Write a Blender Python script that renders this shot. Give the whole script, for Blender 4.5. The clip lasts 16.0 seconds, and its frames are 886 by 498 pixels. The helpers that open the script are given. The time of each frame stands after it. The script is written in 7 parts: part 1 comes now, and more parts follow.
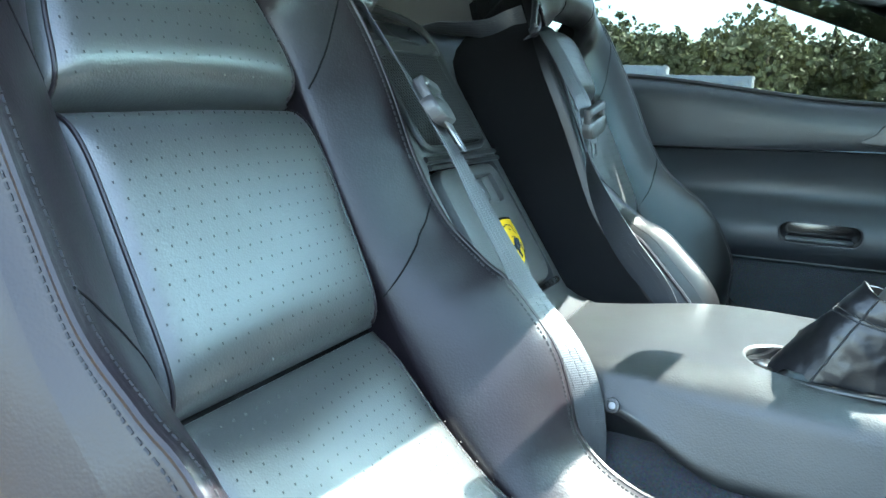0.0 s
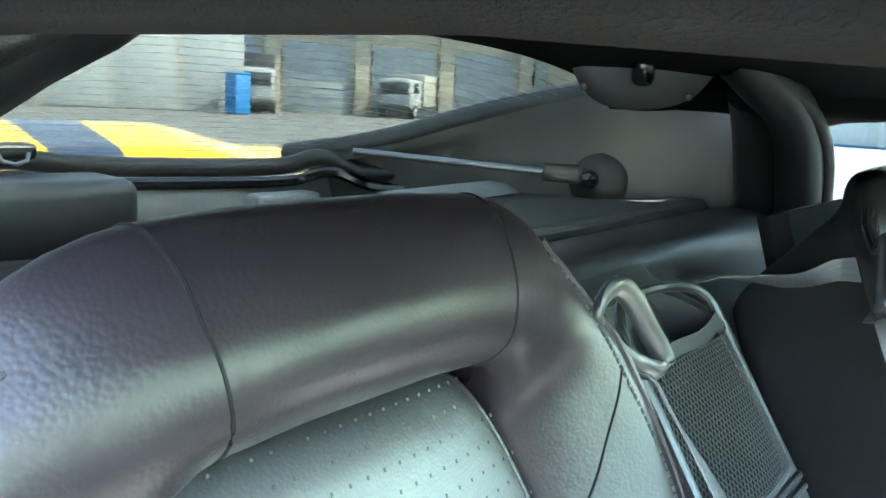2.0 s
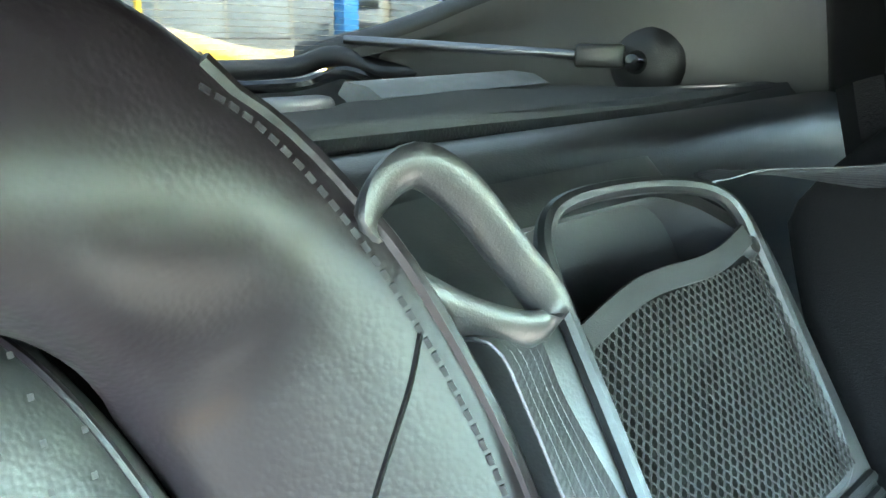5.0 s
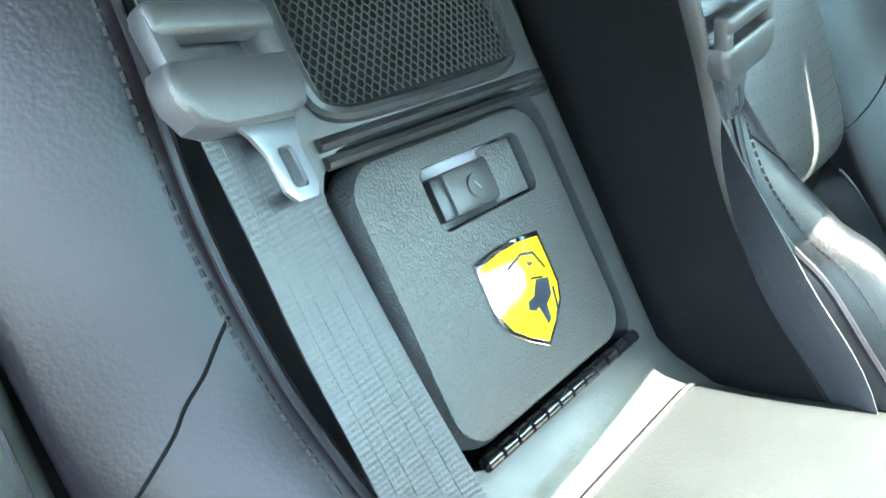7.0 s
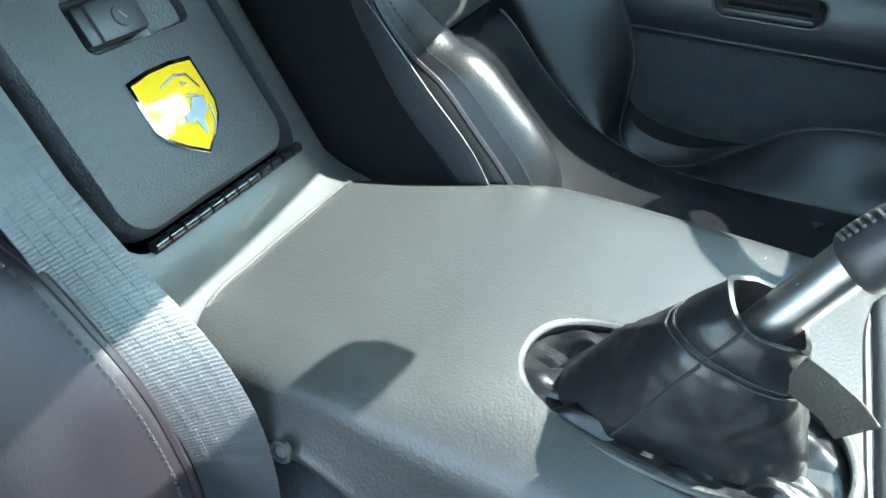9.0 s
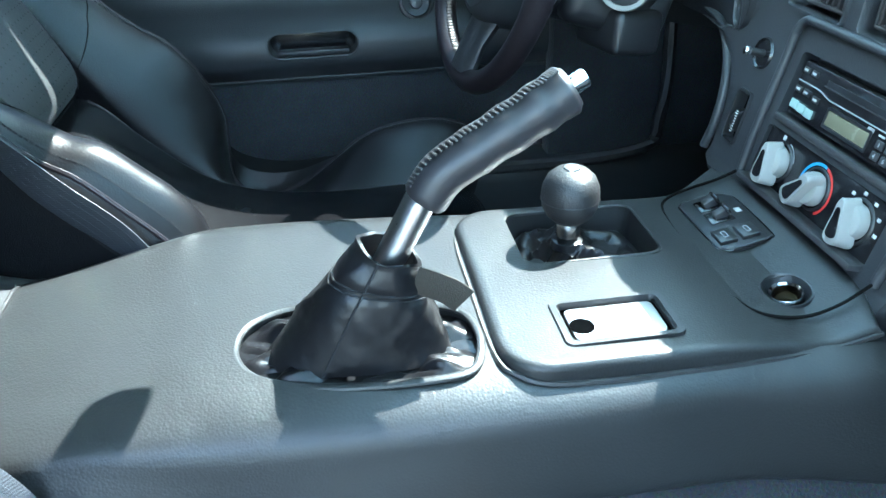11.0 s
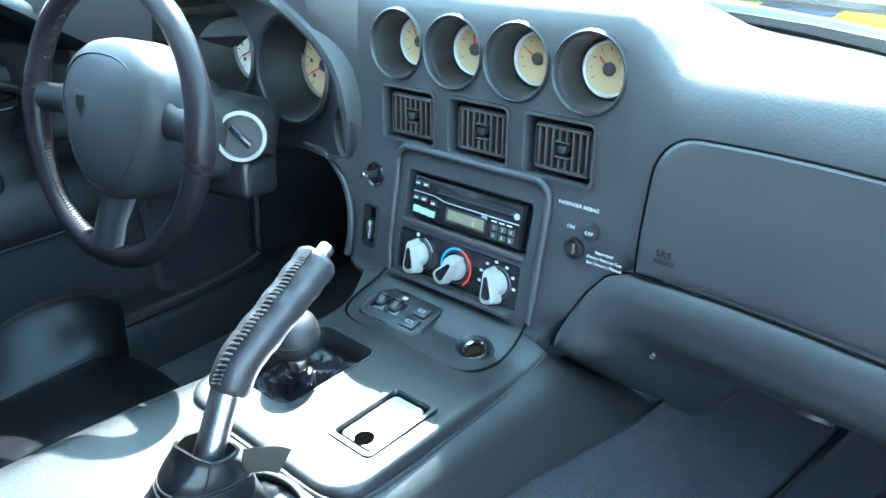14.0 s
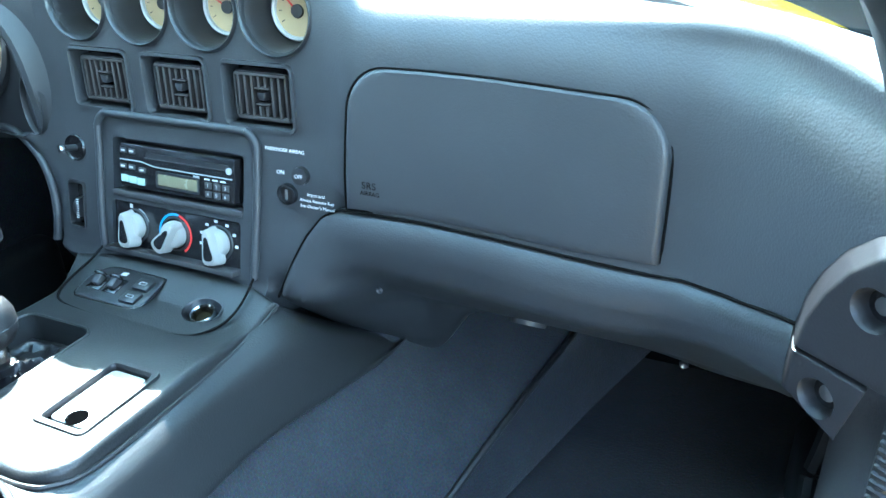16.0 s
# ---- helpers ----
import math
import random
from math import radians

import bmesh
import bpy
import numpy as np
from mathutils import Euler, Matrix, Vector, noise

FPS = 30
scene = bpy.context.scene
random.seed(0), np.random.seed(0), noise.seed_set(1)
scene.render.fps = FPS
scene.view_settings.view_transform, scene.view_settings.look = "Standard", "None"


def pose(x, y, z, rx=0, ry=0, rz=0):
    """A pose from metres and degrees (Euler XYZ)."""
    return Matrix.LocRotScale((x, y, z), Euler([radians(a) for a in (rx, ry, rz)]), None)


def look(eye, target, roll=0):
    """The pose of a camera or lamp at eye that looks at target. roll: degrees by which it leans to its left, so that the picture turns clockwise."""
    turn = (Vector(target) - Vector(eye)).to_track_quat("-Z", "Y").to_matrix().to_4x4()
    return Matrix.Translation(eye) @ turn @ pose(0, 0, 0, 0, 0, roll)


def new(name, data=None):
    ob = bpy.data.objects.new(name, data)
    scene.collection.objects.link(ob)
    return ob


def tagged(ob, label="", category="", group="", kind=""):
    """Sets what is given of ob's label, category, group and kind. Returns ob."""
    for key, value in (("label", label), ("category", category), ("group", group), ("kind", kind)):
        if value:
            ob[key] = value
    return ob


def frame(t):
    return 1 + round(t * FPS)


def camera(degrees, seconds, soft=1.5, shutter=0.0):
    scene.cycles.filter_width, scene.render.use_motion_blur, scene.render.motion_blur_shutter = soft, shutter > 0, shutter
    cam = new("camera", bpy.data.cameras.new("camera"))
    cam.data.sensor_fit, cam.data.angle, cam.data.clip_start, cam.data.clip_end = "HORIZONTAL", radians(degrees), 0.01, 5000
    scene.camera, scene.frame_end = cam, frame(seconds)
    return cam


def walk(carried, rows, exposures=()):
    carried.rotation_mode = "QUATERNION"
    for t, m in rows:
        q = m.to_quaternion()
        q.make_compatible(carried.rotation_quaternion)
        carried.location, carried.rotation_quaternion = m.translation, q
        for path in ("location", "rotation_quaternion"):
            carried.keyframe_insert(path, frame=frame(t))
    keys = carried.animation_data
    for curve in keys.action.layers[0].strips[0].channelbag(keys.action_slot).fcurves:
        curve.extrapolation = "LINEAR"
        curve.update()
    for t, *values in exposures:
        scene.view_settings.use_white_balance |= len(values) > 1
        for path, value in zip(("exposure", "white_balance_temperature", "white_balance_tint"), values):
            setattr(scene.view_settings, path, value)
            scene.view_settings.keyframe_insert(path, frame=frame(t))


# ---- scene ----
cam = camera(60.3, 16.0)
PATH = [
    (0, (0.982, -0.539, 0.845), (-0.785, -1.388, 0.447), 1.8),
    (0.5, (0.932, -0.576, 0.886), (-0.776, -1.544, 0.502), 1.8),
    (1, (0.843, -0.629, 0.964), (-0.812, -1.686, 0.586), 1.5),
    (1.5, (0.778, -0.702, 1.062), (-0.807, -1.865, 0.696), 0.9),
    (2, (0.712, -0.809, 1.11), (-0.817, -2.042, 0.733), 3.3),
    (2.5, (0.608, -0.886, 1.119), (-0.82, -2.246, 0.753), 3.9),
    (3, (0.548, -0.937, 1.125), (-0.8, -2.369, 0.751), 3.9),
    (3.2, (0.546, -0.942, 1.132), (-0.781, -2.39, 0.745), 3.7),
    (5.3, (0.416, -0.808, 1.021), (-0.878, -2.194, 0.386), 0.4),
    (5.5, (0.418, -0.785, 1.004), (-0.876, -2.152, 0.33), 0.3),
    (6, (0.424, -0.72, 0.952), (-0.884, -2.042, 0.215), -0.0),
    (6.5, (0.425, -0.678, 0.934), (-0.906, -1.914, 0.096), 0.3),
    (7, (0.412, -0.652, 0.911), (-0.947, -1.797, -0.006), 0.5),
    (7.5, (0.404, -0.624, 0.881), (-0.997, -1.666, -0.094), 0.9),
    (8, (0.407, -0.593, 0.864), (-1.042, -1.516, -0.16), 1.5),
    (8.5, (0.426, -0.518, 0.852), (-1.051, -1.37, -0.193), 0.8),
    (8.7, (0.436, -0.494, 0.875), (-1.053, -1.267, -0.213), 1.7),
    (10.8, (0.616, -0.48, 0.958), (-1.097, -0.355, -0.066), -1.5),
    (11, (0.614, -0.485, 0.962), (-1.088, -0.241, -0.061), -1.5),
    (11.5, (0.614, -0.53, 0.987), (-1.033, 0.0, -0.017), -1.1),
    (12, (0.629, -0.573, 1.031), (-0.939, 0.167, 0.034), -1.3),
    (12.5, (0.651, -0.632, 1.064), (-0.846, 0.272, 0.095), -1.3),
    (13, (0.633, -0.688, 1.07), (-0.794, 0.359, 0.137), -1.5),
    (13.5, (0.589, -0.692, 1.071), (-0.749, 0.494, 0.175), -1.7),
    (14, (0.592, -0.686, 1.079), (-0.633, 0.63, 0.203), -2.1),
    (14.5, (0.611, -0.661, 1.069), (-0.476, 0.781, 0.209), -2.3),
    (15, (0.635, -0.646, 1.055), (-0.315, 0.889, 0.193), -2.2),
    (15.5, (0.647, -0.654, 1.05), (-0.191, 0.936, 0.172), -1.9),
    (16, (0.669, -0.664, 1.026), (-0.091, 0.949, 0.12), -1.6),
]
walk(cam, [(t, look(eye, target, roll)) for t, eye, target, roll in PATH],
     exposures=[(0, 3.9, 5900, -3), (1.0, 4.35, 6250, -2), (2.0, 5.2, 6250, -3), (3.2, 5.95, 6300, -3), (5.3, 5.5, 6450, -1), (6.5, 5.1, 6450, -1), (8.7, 3.8, 6100, -3), (11.0, 3.6, 5450, -3), (12.5, 3.85, 5350, -3), (16.0, 4.05, 5200, -3)])


# ---- daylight ----
SUN = Vector((-0.46, 0.685, 1.0)).normalized()      # towards the sun: ahead of the car, a little to its left
world = bpy.data.worlds.new("sky")
scene.world = world
world.use_nodes = True
wn, wl = world.node_tree.nodes, world.node_tree.links
for n_ in list(wn):
    wn.remove(n_)
w_out, w_bg = wn.new("ShaderNodeOutputWorld"), wn.new("ShaderNodeBackground")
w_sky = wn.new("ShaderNodeTexSky")
w_sky.sky_type, w_sky.sun_disc = "NISHITA", False
w_sky.sun_elevation, w_sky.sun_rotation = math.asin(SUN.z), math.atan2(SUN.x, SUN.y)
w_sky.air_density, w_sky.dust_density, w_sky.ozone_density = 1.0, 0.6, 1.0
w_tc, w_noise, w_ramp, w_mix = (wn.new(k) for k in ("ShaderNodeTexCoord", "ShaderNodeTexNoise", "ShaderNodeValToRGB", "ShaderNodeMix"))
w_map = wn.new("ShaderNodeMapping")
w_map.inputs["Scale"].default_value = (1.0, 1.0, 3.2)
w_noise.inputs["Scale"].default_value, w_noise.inputs["Detail"].default_value = 4.5, 9.0
w_noise.inputs["Roughness"].default_value = 0.58
w_ramp.color_ramp.elements[0].position, w_ramp.color_ramp.elements[1].position = 0.45, 0.70
w_mix.data_type = "RGBA"
w_mix.inputs["B"].default_value = (5.5, 5.6, 5.8, 1)
wl.new(w_tc.outputs["Generated"], w_map.inputs["Vector"])
wl.new(w_map.outputs["Vector"], w_noise.inputs["Vector"])
wl.new(w_noise.outputs["Fac"], w_ramp.inputs["Fac"])
wl.new(w_ramp.outputs["Color"], w_mix.inputs["Factor"])
wl.new(w_sky.outputs["Color"], w_mix.inputs["A"])
wl.new(w_mix.outputs["Result"], w_bg.inputs["Color"])
w_bg.inputs["Strength"].default_value = 0.15
wl.new(w_bg.outputs["Background"], w_out.inputs["Surface"])
sun_data = bpy.data.lights.new("sun", "SUN")
sun_data.energy, sun_data.angle, sun_data.color = 3.5, radians(0.5), (1.0, 0.95, 0.87)
sun = new("sun", sun_data)
sun.matrix_world = look(SUN * 30, (0, 0, 0))


# ---- materials ----
def material(name, color, rough=0.5, metal=0.0, grain=0.0, bump=0.0, bump_scale=400.0, blotch=0.15, blotch_scale=9.0,
             spec=0.75, wave=0.0, sheen=0.0, coat=0.0, cells=0.0, cell_scale=300.0):
    """A surface with two scales of variation: fine grain in the relief, and soft patches in colour and gloss."""
    m = bpy.data.materials.new(name)
    m.use_nodes = True
    nt = m.node_tree
    b = nt.nodes["Principled BSDF"]
    b.inputs["Roughness"].default_value, b.inputs["Metallic"].default_value = rough, metal
    b.inputs["Specular IOR Level"].default_value = spec
    b.inputs["Sheen Weight"].default_value = sheen
    b.inputs["Coat Weight"].default_value = coat
    tc = nt.nodes.new("ShaderNodeTexCoord")
    n1 = nt.nodes.new("ShaderNodeTexNoise")
    n1.inputs["Scale"].default_value, n1.inputs["Detail"].default_value = blotch_scale, 5.0
    nt.links.new(tc.outputs["Object"], n1.inputs["Vector"])
    mx = nt.nodes.new("ShaderNodeMix")
    mx.data_type = "RGBA"
    c = Vector(color)
    mx.inputs["A"].default_value = (*(c * (1 - blotch)), 1)
    mx.inputs["B"].default_value = (*(c * (1 + blotch)), 1)
    nt.links.new(n1.outputs["Fac"], mx.inputs["Factor"])
    out = mx.outputs["Result"]
    if grain:
        n2 = nt.nodes.new("ShaderNodeTexNoise")
        n2.inputs["Scale"].default_value, n2.inputs["Detail"].default_value = bump_scale, 3.0
        nt.links.new(tc.outputs["Object"], n2.inputs["Vector"])
        m2 = nt.nodes.new("ShaderNodeMix")
        m2.data_type, m2.blend_type = "RGBA", "MULTIPLY"
        m2.inputs["Factor"].default_value = grain
        nt.links.new(out, m2.inputs["A"])
        nt.links.new(n2.outputs["Color"], m2.inputs["B"])
        out = m2.outputs["Result"]
    nt.links.new(out, b.inputs["Base Color"])
    mr = nt.nodes.new("ShaderNodeMapRange")
    mr.inputs["To Min"].default_value, mr.inputs["To Max"].default_value = max(0.02, rough - 0.09), min(1.0, rough + 0.09)
    nt.links.new(n1.outputs["Fac"], mr.inputs["Value"])
    nt.links.new(mr.outputs["Result"], b.inputs["Roughness"])
    if bump:
        bp = nt.nodes.new("ShaderNodeBump")
        bp.inputs["Strength"].default_value, bp.inputs["Distance"].default_value = bump, 0.0012
        n3 = nt.nodes.new("ShaderNodeTexNoise")
        n3.inputs["Scale"].default_value, n3.inputs["Detail"].default_value = bump_scale, 4.0
        n3.inputs["Distortion"].default_value = 0.6
        nt.links.new(tc.outputs["Object"], n3.inputs["Vector"])
        soft = nt.nodes.new("ShaderNodeMath")
        soft.operation = "MULTIPLY"
        soft.inputs[1].default_value = 0.4 if cells else 1.0
        nt.links.new(n3.outputs["Fac"], soft.inputs[0])
        height = soft.outputs["Value"]
        if cells:
            v = nt.nodes.new("ShaderNodeTexVoronoi")
            v.feature = "SMOOTH_F1"
            v.inputs["Scale"].default_value, v.inputs["Smoothness"].default_value = cell_scale, 0.5
            nt.links.new(tc.outputs["Object"], v.inputs["Vector"])
            ma = nt.nodes.new("ShaderNodeMath")
            ma.operation = "MULTIPLY_ADD"
            ma.inputs[1].default_value = -0.6 * cells
            nt.links.new(v.outputs["Distance"], ma.inputs[0])
            nt.links.new(height, ma.inputs[2])
            height = ma.outputs["Value"]
        if wave:
            wv = nt.nodes.new("ShaderNodeTexNoise")
            wv.inputs["Scale"].default_value, wv.inputs["Detail"].default_value = 26.0, 2.0
            nt.links.new(tc.outputs["Object"], wv.inputs["Vector"])
            mb = nt.nodes.new("ShaderNodeMath")
            mb.operation = "MULTIPLY_ADD"
            mb.inputs[1].default_value = wave
            nt.links.new(wv.outputs["Fac"], mb.inputs[0])
            nt.links.new(height, mb.inputs[2])
            height = mb.outputs["Value"]
        nt.links.new(height, bp.inputs["Height"])
        nt.links.new(bp.outputs["Normal"], b.inputs["Normal"])
    return m


LEATHER = material("black_leather", (0.0125, 0.0098, 0.0120), 0.36, bump=0.14, bump_scale=300, cells=1.2, cell_scale=430, wave=1.6, blotch=0.3, spec=0.32)
PERFORATED = material("perforated_leather", (0.039, 0.041, 0.041), 0.37, bump=0.20, bump_scale=300, cells=0.9, cell_scale=520, wave=3.0, blotch=0.2)
# driver seat's copy of the leather, darker to stand for shade on that side
SHADED_LEATHER = material("black_shaded_leather", (0.0065, 0.0065, 0.0075), 0.33, bump=0.14, bump_scale=300, cells=1.0, cell_scale=480, wave=0.8, blotch=0.3, spec=0.32)
GRIP = material("smooth_grip_leather", (0.0200, 0.0190, 0.0210), 0.40, spec=0.6, bump=0.10, bump_scale=300, cells=0.5, cell_scale=700, blotch=0.12)
# driver's cushion: near-black base stands in for shade that the sun doesn't leave there
SHADED_CUSHION = material("shaded_glossy_creased_leather", (0.0040, 0.0040, 0.0046), 0.24, bump=0.10, bump_scale=300, cells=0.8, cell_scale=480, wave=4.0, blotch=0.3, spec=0.28)
SOFT_LEATHER = material("thin_boot_leather", (0.0070, 0.0070, 0.0080), 0.31, spec=0.42, bump=0.34, bump_scale=70, cells=0.25, cell_scale=420, wave=12.0)
VINYL = material("grained_dash_vinyl", (0.0280, 0.0300, 0.0335), 0.44, spec=0.58, bump=0.19, bump_scale=260, cells=1.2, cell_scale=480, blotch=0.14)
CONSOLE = material("grained_console_vinyl", (0.0175, 0.0185, 0.0190), 0.42, spec=0.6, bump=0.20, bump_scale=300, cells=1.2, cell_scale=460, blotch=0.15)
PLASTIC = material("black_satin_plastic", (0.011, 0.0115, 0.013), 0.38, bump=0.18, bump_scale=900, blotch=0.1)
SHINY = material("gloss_black_plastic", (0.010, 0.010, 0.011), 0.18, blotch=0.05)
CAP = material("dark_charcoal_cap", (0.010, 0.0095, 0.011), 0.45, spec=0.4, bump=0.2, bump_scale=500, cells=0.6, cell_scale=500)
GREY_PLASTIC = material("charcoal_plastic", (0.030, 0.030, 0.032), 0.45, bump=0.2, bump_scale=700)
TOWER = material("grained_tower_plastic", (0.033, 0.034, 0.0355), 0.42, bump=0.2, bump_scale=500, cells=0.6, cell_scale=520, blotch=0.12)
# lightless black that paints the shade inside wells and holes
VOID = material("dull_black_shade", (0.0012, 0.0012, 0.0013), 1.0, spec=0.0)
GAP = material("dark_gap", (0.003, 0.003, 0.003), 0.9, spec=0.1)
RUBBER = material("black_rubber", (0.010, 0.010, 0.011), 0.50, bump=0.5, bump_scale=500)
CARPET = material("black_carpet", (0.066, 0.071, 0.082), 0.95, bump=1.0, bump_scale=330, grain=0.95, blotch=0.35, blotch_scale=30, spec=0.1, sheen=0.25)
SHELF = material("black_nap_carpet", (0.0105, 0.0115, 0.0140), 0.95, bump=1.0, bump_scale=420, grain=0.9, blotch=0.45, blotch_scale=45, spec=0.1, sheen=0.15)
FELT = material("black_felt", (0.006, 0.0065, 0.008), 0.97, bump=0.6, bump_scale=600, grain=0.5, blotch=0.2, spec=0.1)
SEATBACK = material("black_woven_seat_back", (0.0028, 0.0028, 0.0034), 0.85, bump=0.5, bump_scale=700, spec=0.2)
WEBBING = material("black_belt_webbing", (0.030, 0.032, 0.038), 0.45, spec=0.75, bump=0.3, bump_scale=600, blotch=0.1)
HEADLINER = material("black_headliner_fabric", (0.008, 0.008, 0.009), 0.95, bump=0.5, bump_scale=800, grain=0.4, spec=0.1)
_nt = WEBBING.node_tree
_bump = [n for n in _nt.nodes if n.type == "BUMP"][0]
_src = _bump.inputs["Height"].links[0].from_socket
_wave, _mad, _tc = _nt.nodes.new("ShaderNodeTexWave"), _nt.nodes.new("ShaderNodeMath"), _nt.nodes.new("ShaderNodeTexCoord")
_wave.bands_direction = "Z"
_wave.inputs["Scale"].default_value, _wave.inputs["Distortion"].default_value = 130.0, 0.4
_mad.operation = "MULTIPLY_ADD"
_mad.inputs[1].default_value = 0.45
_nt.links.new(_tc.outputs["Object"], _wave.inputs["Vector"])
_nt.links.new(_wave.outputs["Fac"], _mad.inputs[0])
_nt.links.new(_src, _mad.inputs[2])
_nt.links.new(_mad.outputs["Value"], _bump.inputs["Height"])
LACING = material("waxed_lacing", (0.060, 0.060, 0.062), 0.5, spec=0.5)
THREAD = material("dark_thread", (0.020, 0.020, 0.022), 0.8, spec=0.3)
CHROME = material("polished_metal", (0.72, 0.72, 0.72), 0.12, 1.0, blotch=0.05)
ALUMINIUM = material("brushed_aluminium", (0.6, 0.6, 0.6), 0.28, 1.0, bump=0.1, bump_scale=300, blotch=0.08)
STEEL = material("zinc_steel", (0.24, 0.25, 0.27), 0.40, 1.0, blotch=0.1)
WHITE = material("white_print", (0.5, 0.5, 0.5), 0.5, blotch=0.03)
GREY_PRINT = material("grey_print", (0.30, 0.31, 0.32), 0.5, blotch=0.03)
LOUVRE = material("worn_charcoal_louvre", (0.022, 0.019, 0.0185), 0.5, bump=0.15, bump_scale=700)
RIM_GREY = material("pale_rim_plastic", (0.42, 0.43, 0.44), 0.35, blotch=0.05)
KNOB_WHITE = material("off_white_plastic", (0.29, 0.29, 0.275), 0.42, blotch=0.06)
DIAL = material("cream_dial_face", (0.46, 0.35, 0.20), 0.5, blotch=0.12, blotch_scale=30)
RED = material("red_print", (0.6, 0.03, 0.025), 0.5, blotch=0.05)
BLUE = material("blue_print", (0.06, 0.30, 0.55), 0.5, blotch=0.05)
TEAL = material("pale_teal_buttons", (0.30, 0.40, 0.38), 0.45, blotch=0.05)
LCD = material("olive_lcd", (0.16, 0.15, 0.10), 0.25, blotch=0.1, blotch_scale=60)
BADGE_YELLOW = material("yellow_enamel", (0.78, 0.50, 0.02), 0.16, blotch=0.05, coat=0.6)
BADGE_WHITE = material("pale_enamel", (0.80, 0.78, 0.72), 0.16, blotch=0.04, coat=0.6)
CAR_YELLOW = material("yellow_car_paint", (0.80, 0.44, 0.005), 0.22, blotch=0.03, coat=0.7)
CAR_BLUE = material("dark_blue_stripe_paint", (0.035, 0.045, 0.085), 0.22, blotch=0.05, coat=0.7)
HATCH_TRIM = material("charcoal_hatch_trim", (0.085, 0.086, 0.084), 0.42, bump=0.2, bump_scale=600)
TRIM_GREY = material("pale_hatch_trim", (0.22, 0.225, 0.225), 0.6, bump=0.2, bump_scale=500)
SILVER_TRAY = material("bright_aluminium_tray", (0.78, 0.78, 0.77), 0.30, 0.85, blotch=0.05)


def glass(name, tint, rough=0.0):
    m = bpy.data.materials.new(name)
    m.use_nodes = True
    nt = m.node_tree
    b = nt.nodes["Principled BSDF"]
    b.inputs["Base Color"].default_value = (*tint, 1)
    b.inputs["Roughness"].default_value, b.inputs["Transmission Weight"].default_value = rough, 1.0
    b.inputs["IOR"].default_value = 1.02
    b.inputs["Specular IOR Level"].default_value = 0.5
    return m


GLASS = glass("green_windscreen_glass", (0.74, 0.92, 0.83))
TINTED = glass("tinted_car_glass", (0.135, 0.15, 0.146))
REAR_GLASS = glass("tinted_rear_glass", (0.052, 0.055, 0.051))
LENS = glass("dial_lens", (0.98, 0.98, 0.98))


# ---- building helpers ----
def to_object(name, bm, mat, smooth=True, parent=None):
    bmesh.ops.recalc_face_normals(bm, faces=bm.faces)
    me = bpy.data.meshes.new(name)
    bm.to_mesh(me)
    bm.free()
    me.materials.append(mat)
    if smooth:
        me.shade_smooth()
        me.set_sharp_from_angle(angle=radians(38))
    ob = new(name, me)
    if parent:
        ob.parent = parent
    return ob


def part(name, bm, mat, parent, label="", smooth=True):
    ob = to_object(name, bm, mat, smooth, parent)
    if label:
        ob["label"] = label
    return ob


def thing(name, label, category, group="", kind=""):
    return tagged(new(name), label, category, group, kind)


def solo(name, bm, mat, label, category, group="", kind="", smooth=True):
    return tagged(to_object(name, bm, mat, smooth), label, category, group, kind)


def catmull(pts, n):
    """A smooth open curve of n points through pts."""
    p = [Vector(q) for q in pts]
    p = [p[0] * 2 - p[1]] + p + [p[-1] * 2 - p[-2]]
    out = []
    segs = len(p) - 3
    for k in range(n):
        f = k / (n - 1) * segs
        i = min(int(f), segs - 1)
        t = f - i
        a, b, c, d = p[i:i + 4]
        out.append(0.5 * ((2 * b) + (c - a) * t + (2 * a - 5 * b + 4 * c - d) * t * t + (3 * b - a - 3 * c + d) * t ** 3))
    return out


def closed_curve(pts, n):
    p = [Vector(q) for q in pts]
    m = len(p)
    out = []
    for k in range(n):
        f = k / n * m
        i = int(f)
        t = f - i
        a, b, c, d = (p[(i + j - 1) % m] for j in range(4))
        out.append(0.5 * ((2 * b) + (c - a) * t + (2 * a - 5 * b + 4 * c - d) * t * t + (3 * b - a - 3 * c + d) * t ** 3))
    return out


def skin(rows, closed_v=True, closed_u=False, caps=True, bm=None):
    """A surface over rows of points; closed_v joins each row's ends, closed_u the last row to the first."""
    bm = bm or bmesh.new()
    vs = [[bm.verts.new(p) for p in r] for r in rows]
    nu, nv = len(vs), len(vs[0])
    for i in range(nu if closed_u else nu - 1):
        for j in range(nv if closed_v else nv - 1):
            a, b = vs[i], vs[(i + 1) % nu]
            try:
                bm.faces.new((a[j], b[j], b[(j + 1) % nv], a[(j + 1) % nv]))
            except ValueError:
                pass
    if caps and closed_v and not closed_u:
        bm.faces.new(vs[0][::-1])
        bm.faces.new(vs[-1])
    return bm


